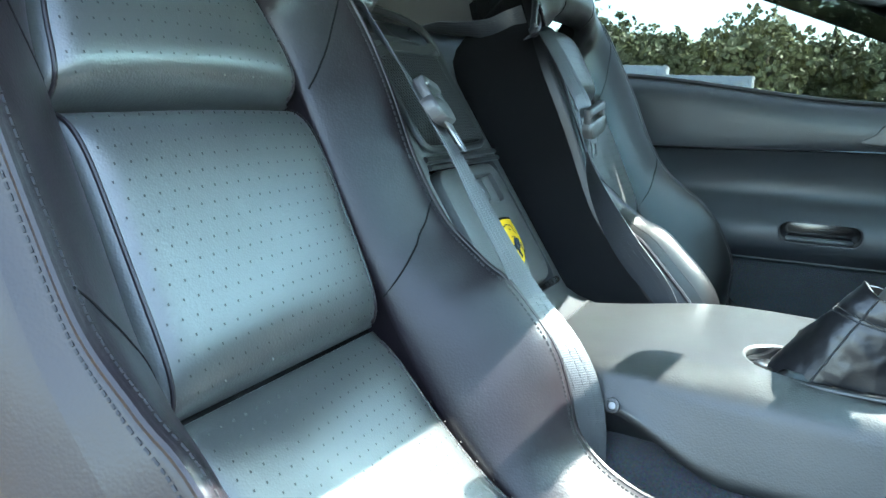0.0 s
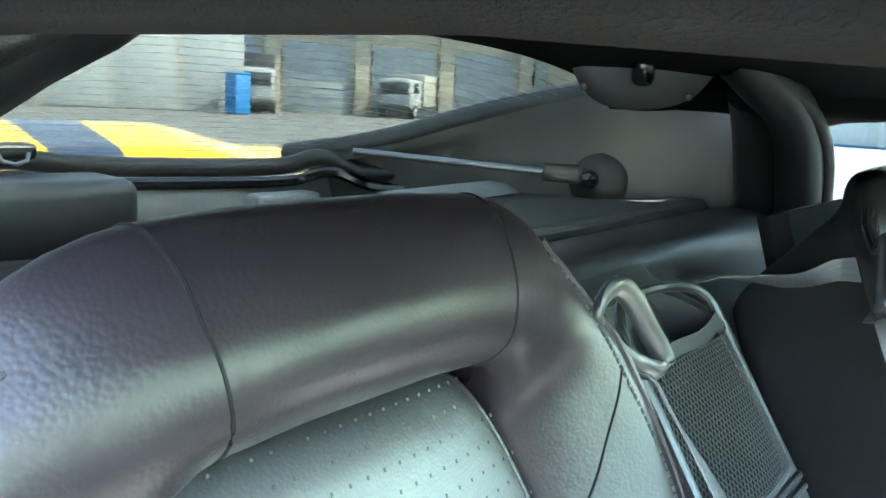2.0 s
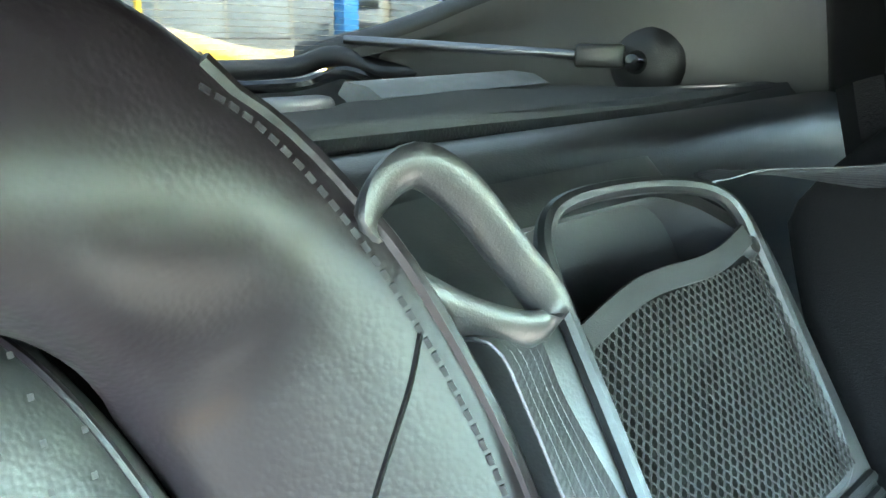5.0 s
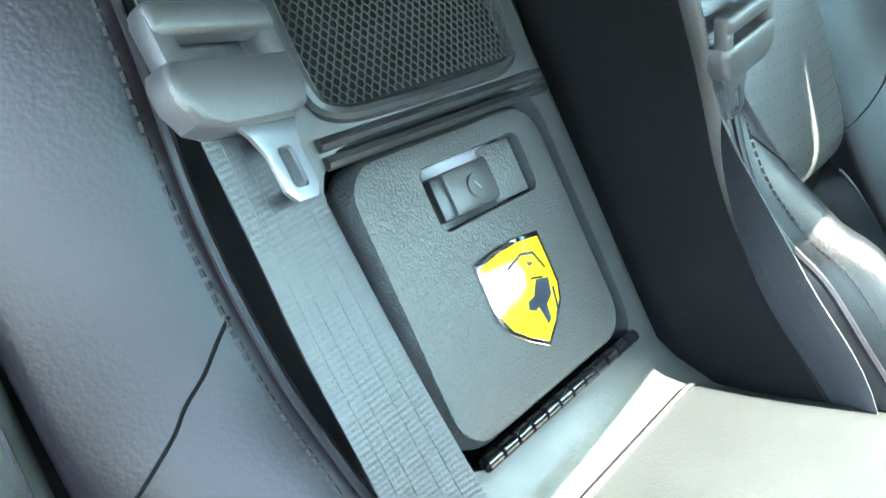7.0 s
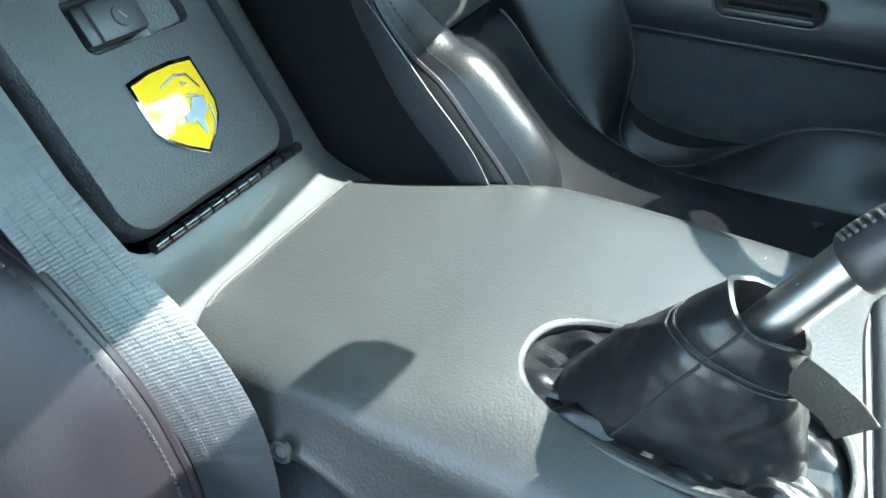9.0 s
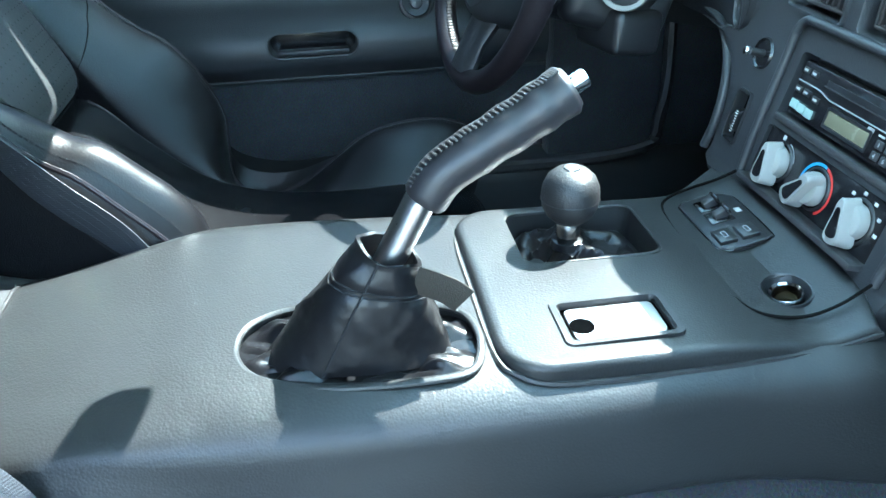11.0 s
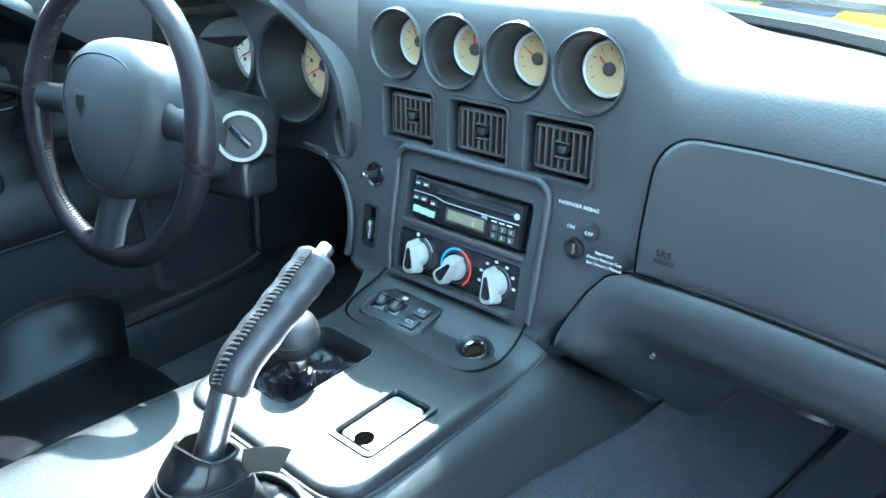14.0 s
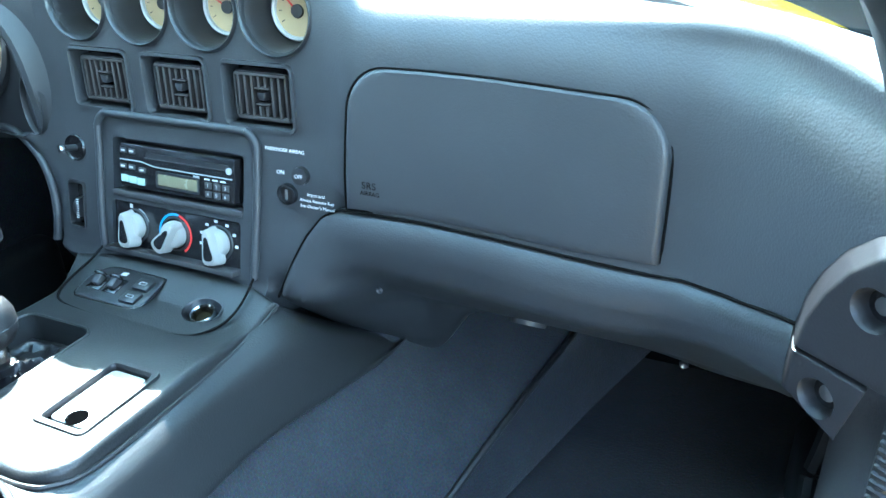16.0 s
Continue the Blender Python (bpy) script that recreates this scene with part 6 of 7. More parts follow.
def steering():
    w = thing("steering_wheel", "black leather steering wheel with an airbag hub", "steering wheel")
    m = facing(-0.380, -0.2655, 0.810, 0.114, -0.963, 0.246)
    R = 0.180
    rim = []
    rad = []
    for k in range(96):
        a = 2 * math.pi * k / 96
        rim.append(m @ Vector((R * math.cos(a), R * math.sin(a), 0)))
        rad.append(0.0155 + 0.0035 * max(0, math.cos(2 * (a - 0.0))) ** 6)
    part("rim", tube(rim, rad, 14, True), LEATHER, w, "smooth black leather rim")
    bm = bmesh.new()
    for k in range(96):
        a = 2 * math.pi * k / 96
        if 100 < math.degrees(a) < 250:
            for q in range(2):
                aa = a + q * 0.03
                tube([m @ Vector(((R - 0.0155) * math.cos(aa), (R - 0.0155) * math.sin(aa), -0.004)), m @ Vector(((R - 0.0158) * math.cos(aa + 0.02), (R - 0.0158) * math.sin(aa + 0.02), 0.005))], 0.0011, 4, bm=bm)
    st = part("rim_stitching", bm, THREAD, w)
    st["kind"] = "stuff"
    for a0, a1, wd in ((0, 0, 0.040), (180, 0, 0.040), (270, 0, 0.062)):
        a = radians(a0)
        d = Vector((math.cos(a), math.sin(a), 0))
        path = [m @ (d * t + Vector((0, 0.012 if a0 in (0, 180) else 0, -0.022 + 0.025 * smoothstep(0.06, 0.17, t)))) for t in (0.05, 0.09, 0.13, 0.172)]
        part("spoke", tube(path, [wd * 0.8, wd * 0.62, wd * 0.5, wd * 0.52], 12, flat=0.45, up=tuple(m.to_3x3() @ Vector((0, 0, 1)))), PLASTIC, w)
    hub = [(a * 1.24, b * 1.18 + 0.008) for a, b in [(-0.075, 0.05), (-0.045, 0.075), (0.0, 0.082), (0.045, 0.075), (0.075, 0.05), (0.085, 0.01), (0.07, -0.045), (0.04, -0.085), (0, -0.10), (-0.04, -0.085), (-0.07, -0.045), (-0.085, 0.01)]]
    ol = [(p.x, p.y) for p in closed_curve(hub, 60)]

    def ring(k, z):
        return [m @ Vector((p[0] * k, p[1] * k, z)) for p in ol]
    h = part("hub", skin([ring(0.98, -0.06), ring(1.0, -0.02), ring(0.97, -0.004), ring(0.88, 0.010), ring(0.7, 0.019), ring(0.45, 0.024), ring(0.2, 0.026), ring(0.02, 0.0265)], True), VINYL, w, "domed vinyl airbag cover")
    part("hub_seam", tube([m @ Vector((p[0] * 0.80, p[1] * 0.80, 0.0148)) for p in ol], 0.0011, 5, True), RUBBER, h)
    sh = [(-0.013, 0.015), (0.013, 0.015), (0.012, -0.004), (0.0, -0.018), (-0.012, -0.004)]
    b = part("hub_badge", slab(sh, 0.002, 0.0006, m @ Matrix.Translation((-0.025, 0.018, 0.0268))), GREY_PLASTIC, h, "small dark shield badge")
    part("badge_inset", slab([(p[0] * 0.7, p[1] * 0.7) for p in sh], 0.001, 0, m @ Matrix.Translation((-0.025, 0.018, 0.0275))), SHINY, b)
    # column
    c = thing("steering_column", "black plastic steering column cover with ignition switch", "steering column")
    mc = facing(-0.40, -0.155, 0.760, 0, -1, 0.28)
    part("upper_cover", block(0.135, 0.125, 0.15, 0.025, mc @ Matrix.Translation((-0.008, 0.0, -0.055)), 4), PLASTIC, c)
    part("lower_cover", block(0.10, 0.060, 0.075, 0.012, facing(-0.372, -0.098, 0.690, 0.25, -1, 0.12), 3), PLASTIC, c)
    part("boss", turned([(0.075, -0.06), (0.072, 0.03), (0.055, 0.06), (0.03, 0.09)], mc @ Matrix.Translation((-0.02, 0.005, 0.02)), 36), PLASTIC, c)
    mi = facing(-0.326, -0.111, 0.758, 0.75, -0.62, 0.22)
    ig = part("ignition", turned([(0.037, -0.04), (0.0365, 0.0), (0.034, 0.003), (0.031, 0.0015), (0.030, -0.002), (0.0, -0.002)], mi, 40), PLASTIC, c)
    part("ignition_ring", turned([(0.0365, 0.0005), (0.0355, 0.0045), (0.0305, 0.0045), (0.0298, 0.0005)], mi, 40, caps=False), KNOB_WHITE, ig, "pale ring round the ignition")
    part("key_bar", block(0.010, 0.040, 0.012, 0.003, mi @ pose(0, 0, 0.004, 0, 0, 38)), SHINY, ig)
    part("stalk", tube([(-0.47, -0.15, 0.76), (-0.54, -0.19, 0.775), (-0.60, -0.21, 0.785)], [0.008, 0.007, 0.010], 10), PLASTIC, c)


steering()


# ---- console details ----
RAMP_N = Vector((0, -0.19, 0.982))


def ramp(x, y, out=0.0):
    """A place on the slope between the console and the dash."""
    z = 0.583 + (y + 0.032) * 0.357
    return Vector((x, y, z)) + RAMP_N * out


def ramp_frame(x, y, out=0.0, spin=0):
    p = ramp(x, y, out)
    n = RAMP_N.normalized()
    xa = Vector((1, 0, 0))
    m = Matrix((xa, n.cross(xa), n)).transposed().to_4x4()
    return Matrix.Translation(p) @ m @ pose(0, 0, 0, 0, 0, spin)


def front_panel():
    """The raised panel round the gear lever, sweeping up to the dash as the switch tongue."""
    p = thing("shift_panel", "black grained panel round the gear lever", "console panel")
    ol = [(0.163, -0.052), (0.160, -0.10), (0.1585, -0.16), (0.158, -0.22), (0.158, -0.28)]
    ol += [(0.116 + 0.042 * math.cos(q), -0.330 - 0.042 * math.sin(q)) for q in np.linspace(0, math.pi / 2, 9)]
    ol += [(0.06, -0.372), (0.0, -0.372)]
    ol += [(-0.078 - 0.040 * math.sin(q), -0.332 - 0.040 * math.cos(q)) for q in np.linspace(0, math.pi / 2, 9)]
    ol += [(-0.118, -0.28), (-0.118, -0.22), (-0.120, -0.165), (-0.130, -0.115), (-0.147, -0.075), (-0.160, -0.047), (-0.12, -0.038), (-0.06, -0.032), (0.0, -0.030), (0.06, -0.032), (0.12, -0.038)]
    fine = []
    for i, q in enumerate(ol):
        r = ol[(i + 1) % len(ol)]
        fine += [Vector(q).lerp(Vector(r), k / 3) for k in range(3)]
    mid_ = Vector((0.02, -0.20))

    def top_at(x, y):
        flat_ = lerp(0.5685, 0.5665, smoothstep(-0.36, -0.2, y))
        return lerp(flat_, max(0.581 + (y + 0.032) * 0.357, 0.559), smoothstep(-0.19, -0.11, y))

    def ring(inset, down):
        out = []
        for q in fine:
            d = q - mid_
            v = mid_ + d * max(0.02, 1 - inset / d.length)
            out.append(Vector((v.x, v.y, top_at(v.x, v.y) - down)))
        return out
    rows = [ring(0.004, 0.024), ring(0.0, 0.022), ring(0.0, 0.007), ring(0.0008, 0.004), ring(0.0028, 0.0014), ring(0.006, 0.0)] + [ring(q, 0.0) for q in (0.012, 0.02, 0.03, 0.045, 0.06, 0.08, 0.10, 0.12, 0.14, 0.165)]
    ob = part("panel", skin(rows, True), CONSOLE, p)
    opening = slab(rounded_rect(0.104, 0.142, 0.016), 0.09, 0, pose(-0.049, -0.246, 0.60))
    coin = slab(rounded_rect(0.054, 0.090, 0.006), 0.05, 0, pose(0.103, -0.262, 0.60))
    light = turned([(0.0225, -0.05), (0.0225, 0.03)], ramp_frame(0.083, -0.090), 28)
    cut(ob, [opening, coin, light])
    opening = slab(rounded_rect(0.106, 0.144, 0.016), 0.11, 0, pose(-0.049, -0.246, 0.60))
    ring_hole = slab([(q.x, q.y) for q in closed_curve(RING, 50)], 0.09, 0, pose(0, 0, 0.60))
    cut(tunnel, [opening, ring_hole, turned([(0.0235, -0.05), (0.0235, 0.03)], ramp_frame(0.083, -0.090), 28)])
    part("opening_lip", tube([(-0.049 + a, -0.246 + b, 0.566) for a, b in rounded_rect(0.106, 0.144, 0.017, 6)], 0.0022, 6, True), CONSOLE, p)
    part("panel_gap", tube(catmull([(0.163, -0.05, 0.566), (0.161, -0.10, 0.553), (0.160, -0.2, 0.548), (0.160, -0.32, 0.551), (0.148, -0.360, 0.556), (0.12, -0.374, 0.560), (0.02, -0.376, 0.561), (-0.06, -0.375, 0.560), (-0.105, -0.362, 0.556), (-0.120, -0.33, 0.552)], 80), 0.0026, 6), RUBBER, p, "dark gap round the panel")
    return p


RING = [(0.128, -0.558), (0.142, -0.50), (0.146, -0.43), (0.140, -0.395), (0.115, -0.383), (0.085, -0.384), (0.060, -0.398), (0.045, -0.44), (0.035, -0.50), (0.034, -0.545), (0.050, -0.577), (0.078, -0.588), (0.108, -0.582)]
front_panel()


def gear_lever():
    g = thing("gear_lever", "ball-topped gear lever in a wrinkled leather boot", "gear lever")
    rows = []
    n = 30
    for k in range(n):
        t = k / (n - 1)
        row = []
        for j in range(64):
            a = 2 * math.pi * j / 64
            ca, sa = math.cos(a), math.sin(a)
            sq = 1 / max(abs(ca), abs(sa)) ** 0.75
            rx, ry = 0.048 * sq, 0.066 * sq
            k0 = t ** 0.8
            x, y = lerp(rx * ca, 0.0125 * ca, k0), lerp(ry * sa, 0.0125 * sa, k0)
            fold = math.sin(3.14 * t) * (0.009 * (1 - abs(math.sin(2.5 * a + 3 * t + 1.2 * math.sin(3 * a)))) ** 1.7 + 0.006 * (1 - abs(math.sin(4.5 * a - 5 * t))) ** 2 - 0.004)
            z = 0.538 + 0.026 * t ** 1.5 + fold + 0.014 * math.sin(2 * a + 1.0) * math.sin(3.14 * t) + 0.010 * max(0.0, math.sin(9 * t)) * (1 - t)
            row.append(Vector((-0.049 + x + 0.010 * t, -0.246 + y - 0.014 * t, z)))
        rows.append(row)
    part("boot", skin(rows, True, caps=True), SOFT_LEATHER, g, "wrinkled black leather boot")
    c = (-0.039, -0.262)
    part("boot_collar", turned([(0.0145, 0.556), (0.0175, 0.560), (0.0160, 0.567), (0.012, 0.569)], pose(*c, 0), 24), SOFT_LEATHER, g)
    part("collar", turned([(0.0120, 0.572), (0.0125, 0.574), (0.0125, 0.589), (0.0118, 0.591)], pose(*c, 0), 28), ALUMINIUM, g, "bright metal collar")
    kn = part("knob", turned([(0.0125, 0.5885), (0.0160, 0.590), (0.0232, 0.5965), (0.0283, 0.607), (0.0293, 0.617), (0.0285, 0.627), (0.0243, 0.637), (0.0165, 0.644), (0.007, 0.6468), (0.0, 0.6470)], pose(*c, 0), 40), RUBBER, g, "black grained ball knob")
    part("knob_band", tube([(c[0] + 0.0293 * math.cos(a), c[1] + 0.0293 * math.sin(a), 0.614 + 0.002 * math.cos(a)) for a in np.linspace(0, 6.283, 41)[:-1]], 0.0006, 4, True), PLASTIC, kn)
    part("knob_cap", turned([(0.0085, 0.6463), (0.008, 0.6480), (0.0, 0.6485)], pose(*c, 0), 20), ALUMINIUM, kn, "bright shift pattern cap")


gear_lever()


def coin_tray():
    t = thing("ashtray", "bright aluminium sliding tray lid in a black frame", "ashtray")
    m = pose(0.103, -0.262, 0.570)
    part("frame", frame_ring(rounded_rect(0.066, 0.106, 0.008), rounded_rect(0.053, 0.091, 0.006), 0.008, 0.002, m), PLASTIC, t)
    # well floor coloured black for the shade under the lid
    part("tray_well", slab(rounded_rect(0.056, 0.094, 0.006), 0.003, 0, m @ Matrix.Translation((0, 0, -0.0075))), VOID, t, "well round the lid, blackened for its shade")
    out = rounded_rect(0.045, 0.082, 0.006)
    part("lid", slab(out, 0.003, 0.001, m @ Matrix.Translation((0, 0, -0.004))), SILVER_TRAY, t, "polished aluminium lid")
    # flat black disc on the lid, drawn as a shaded hole
    part("finger_hole", slab([(0.011 * math.cos(a), 0.011 * math.sin(a)) for a in np.linspace(0, 6.283, 25)[:-1]], 0.001, 0, m @ Matrix.Translation((0.004, -0.031, -0.0036))), VOID, t, "black disc for the shade in a finger hole")
    part("emboss", frame_ring(rounded_rect(0.030, 0.036, 0.008), rounded_rect(0.027, 0.033, 0.007), 0.001, 0.0003, m @ Matrix.Translation((0.0, 0.006, -0.0034))), SILVER_TRAY, t)
    for k in range(2):
        part("emboss_bar", block(0.018, 0.007, 0.0008, 0.0005, m @ Matrix.Translation((0.0, 0.001 + 0.011 * k, -0.0035))), SILVER_TRAY, t)


coin_tray()


def switches():
    s = thing("window_switch_pod", "window and lock switch pod on the console", "switch pod")
    m = ramp_frame(-0.044, -0.088, 0.0045, 0)
    ol = [(0.050, 0.018), (0.047, 0.026), (0.040, 0.030), (-0.030, 0.031), (-0.045, 0.026), (-0.055, 0.012), (-0.055, -0.018), (-0.050, -0.026), (-0.040, -0.028), (0.035, -0.028), (0.046, -0.024), (0.051, -0.014)]
    part("plate", slab([(p.x, p.y) for p in closed_curve(ol, 60)], 0.006, 0.0015, m), PLASTIC, s)
    part("plate_groove", tube([m @ Vector((p.x * 1.01, p.y * 1.02, -0.002)) for p in closed_curve([Vector((a, b, 0)) for a, b in ol], 60)], 0.0013, 5, True), SHINY, s)
    for x in (-0.034, -0.008):
        part("switch_well", block(0.022, 0.026, 0.002, 0.0008, m @ Matrix.Translation((x, -0.001, 0.0002))), SHINY, s)
        k = part("rocker", block(0.010, 0.015, 0.010, 0.002, m @ Matrix.Translation((x, 0.0, 0.004)) @ pose(0, 0, 0, 18)), GREY_PLASTIC, s, "window rocker")
        part("paddle", block(0.016, 0.004, 0.008, 0.0015, m @ Matrix.Translation((x, 0.006, 0.009)) @ pose(0, 0, 0, 24)), SHINY, k)
    for y, nm in ((0.010, "lock_button"), (-0.014, "fan_button")):
        b = part(nm, block(0.024, 0.019, 0.006, 0.0015, m @ Matrix.Translation((0.030, y, 0.001))), PLASTIC, s)
        part("legend", frame_ring(rounded_rect(0.011, 0.005, 0.001), rounded_rect(0.009, 0.0035, 0.0005), 0.0005, 0.0002, m @ Matrix.Translation((0.030, y, 0.0045))), GREY_PRINT, b)
    part("window_legend", block(0.009, 0.006, 0.0004, 0.001, m @ Matrix.Translation((-0.012, 0.0215, 0.0004))), WHITE, s)
    l = thing("lighter_socket", "round bright-rimmed lighter socket in the console", "lighter socket")
    m = ramp_frame(0.083, -0.090, 0.002)
    part("well", turned([(0.0245, -0.003), (0.0238, -0.0005), (0.0222, -0.0008), (0.0190, -0.007), (0.0172, -0.014)], m @ Matrix.Diagonal((1.12, 0.92, 1, 1)), 36, caps=False), PLASTIC, l)
    part("ring", turned([(0.0150, -0.014), (0.0162, -0.006), (0.0150, -0.0040), (0.0132, -0.006), (0.0126, -0.022)], m, 32, caps=False), CHROME, l, "bright metal ring")
    part("barrel", turned([(0.0134, -0.008), (0.0128, -0.03), (0.0, -0.03)], m, 28, caps=False), material("brass_barrel", (0.10, 0.075, 0.04), 0.4, 0.8), l)


switches()


def hand_brake():
    h = thing("parking_brake", "leather-gripped parking brake lever in a soft boot", "parking brake")
    rim = [Vector((a, b, 0.566 - 0.006 * smoothstep(0.10, 0.146, a))) for a, b in RING]
    part("boot_ring", tube(closed_curve(rim, 70), 0.0040, 9, True, flat=0.7), CONSOLE, h, "raised oval ring round the boot")
    c = Vector((0.092, -0.478, 0.553))
    edge = closed_curve([c + (Vector((a, b, 0.555)) - c) * 0.98 for a, b in RING], 144)
    # crumpled gaiter that lies in the ring
    rows = []
    for k in range(26):
        t = k / 25
        row = []
        for j, e in enumerate(edge):
            a = 2 * math.pi * j / 144
            q = e.lerp(c + Vector((0.008, -0.01, 0)), t * 0.7)
            amp = math.sin(3.14 * min(1, t * 1.1 + 0.06))
            fold = 0.010 * (0.5 + 0.5 * math.sin(6 * a + 1.8 * math.sin(3 * t + 2 * a))) ** 1.5 + 0.005 * (0.5 + 0.5 * math.sin(11 * a - 4 * t + 1)) ** 2 + 0.0012 * math.sin(19 * a + 9 * t)
            row.append(Vector((q.x, q.y, 0.5580 + amp * (1.15 * fold - 0.004) + 0.004 * t)))
        rows.append(row)
    part("gaiter", skin(rows, True, caps=True), SOFT_LEATHER, h, "crumpled black leather gaiter")
    # upper sleeve, seen from the side as a leaning bag
    foot = closed_curve([(0.068, -0.552), (0.100, -0.562), (0.126, -0.53), (0.132, -0.47), (0.126, -0.425), (0.108, -0.408), (0.080, -0.414), (0.066, -0.45), (0.060, -0.51)], 56)
    top_c = Vector((0.096, -0.455, 0.652))
    axis = Vector((-0.01, 0.42, 0.90)).normalized()
    sx = axis.cross(Vector((1, 0, 0))).normalized()
    rows = []
    for k in range(24):
        t = k / 23
        row = []
        for j in range(56):
            a = 2 * math.pi * j / 56
            f = Vector((foot[j].x, foot[j].y, 0.560))
            r = 0.030 - 0.002 * smoothstep(0.8, 1, t)
            ang = math.atan2(foot[0].y + 0.485, foot[0].x - 0.095) + a
            e = top_c + Vector((1, 0, 0)) * (r * 0.92 * math.cos(ang)) + sx * (r * math.sin(ang))
            q = f.lerp(e, t ** 0.9)
            bulge = math.sin(3.14 * t)
            cr = 0.0012 * math.sin(4 * a + 5 * t) + 0.0030 * (1 - abs(math.sin(1.5 * a - 2.6 * t + 0.6))) ** 5 + 0.0016 * (1 - abs(math.sin(3.5 * a + 7 * t))) ** 4 * smoothstep(0.75, 0.55, t)
            q += Vector((math.cos(ang), math.sin(ang), 0)) * (cr * bulge) + Vector((0, 0, 1)) * cr * 0.4
            if 0.68 < t < 0.76:
                q += Vector((math.cos(ang), math.sin(ang), 0)) * -0.0016
            row.append(q)
        rows.append(row)
    # rolled cuff
    last = rows[-1]
    mid_ = sum((Vector(v) for v in last), Vector()) / len(last)
    rows.append([v + (v - mid_).normalized() * 0.0004 + axis * (0.003 + 0.0022 * math.sin(2 * math.pi * 3 * i / 56)) for i, v in enumerate(last)])
    rows.append([v - (v - mid_).normalized() * 0.003 + axis * (0.003 + 0.0022 * math.sin(2 * math.pi * 3 * i / 56)) for i, v in enumerate(last)])
    rows.append([v - (v - mid_).normalized() * 0.004 - axis * 0.02 for v in last])
    part("boot", skin(rows, True, caps=False), SOFT_LEATHER, h, "upper leather boot gathered under the lever")
    for k in (16, 17):
        part("collar_seam", tube([v + (v - top_c - axis * (v - top_c).dot(axis)).normalized() * 0.0006 for v in rows[k]], 0.0009, 5, True), THREAD, h)
    part("boot_seam", tube([r[14] + Vector((0, 0, 0.0006)) for r in rows[:24]], 0.0012, 5), THREAD, h)
    # lever tube and grip
    p0, p1 = Vector((0.096, -0.462, 0.630)), Vector((0.094, -0.418, 0.712))
    part("lever_tube", tube([p0, p1], 0.0128, 20), ALUMINIUM, h, "bright aluminium lever tube")
    path = catmull([(0.0945, -0.4245, 0.695), (0.094, -0.4085, 0.7165), (0.0935, -0.382, 0.7335), (0.093, -0.352, 0.7512), (0.0925, -0.327, 0.7668), (0.092, -0.3135, 0.7750)], 40)
    rr = [lerp(0.0185, 0.0200, k / 39) + 0.0006 * math.sin(k * 0.95) * (1 if 12 < k < 34 else 0) for k in range(40)]
    rr[0], rr[1], rr[-2], rr[-1] = 0.0165, 0.0182, 0.0196, 0.0178
    part("grip", tube(path, rr, 22), GRIP, h, "smooth black leather grip")
    bm = bmesh.new()
    for k in range(2, 38):
        p = path[k]
        t = (path[k + 1] - path[k - 1]).normalized()
        upv = Vector((1, 0, 0)).cross(t).normalized()
        if upv.z < 0:
            upv = -upv
        o = p + upv * (rr[k] * 0.99) + Vector((1, 0, 0)) * 0.004
        tube([o - Vector((0.0045, 0, 0)) - t * 0.002, o + upv * 0.0014, o + Vector((0.0045, 0, -0.0004)) + t * 0.002], 0.0011, 5, bm=bm)
    st = part("lacing", bm, LACING, h, "raised cross-stitched lacing")
    st["kind"] = "stuff"
    e0, d = path[-1], (path[-1] - path[-3]).normalized()
    part("end_cap", turned([(0.0179, -0.001), (0.0160, 0.002), (0.008, 0.0026), (0.0, 0.0026)], facing(*e0, *d), 24), GRIP, h)
    part("release_button", turned([(0.0078, -0.004), (0.0078, 0.013), (0.0066, 0.0150), (0.0, 0.0153)], facing(*e0, *d), 24), CHROME, h, "bright metal release button")
    # hook tape tab
    tab = [Vector((0.117, -0.436, 0.638)), Vector((0.120, -0.424, 0.634)), Vector((0.122, -0.410, 0.627)), Vector((0.123, -0.399, 0.617))]
    part("tape_tab", ribbon(catmull(tab, 12), (0.0, 0.25, 1.0), 0.024, 0.0022), material("woven_hook_tape", (0.040, 0.027, 0.014), 0.8, bump=1.0, bump_scale=900, grain=0.8), h, "frayed brown-black woven tape tab")


hand_brake()


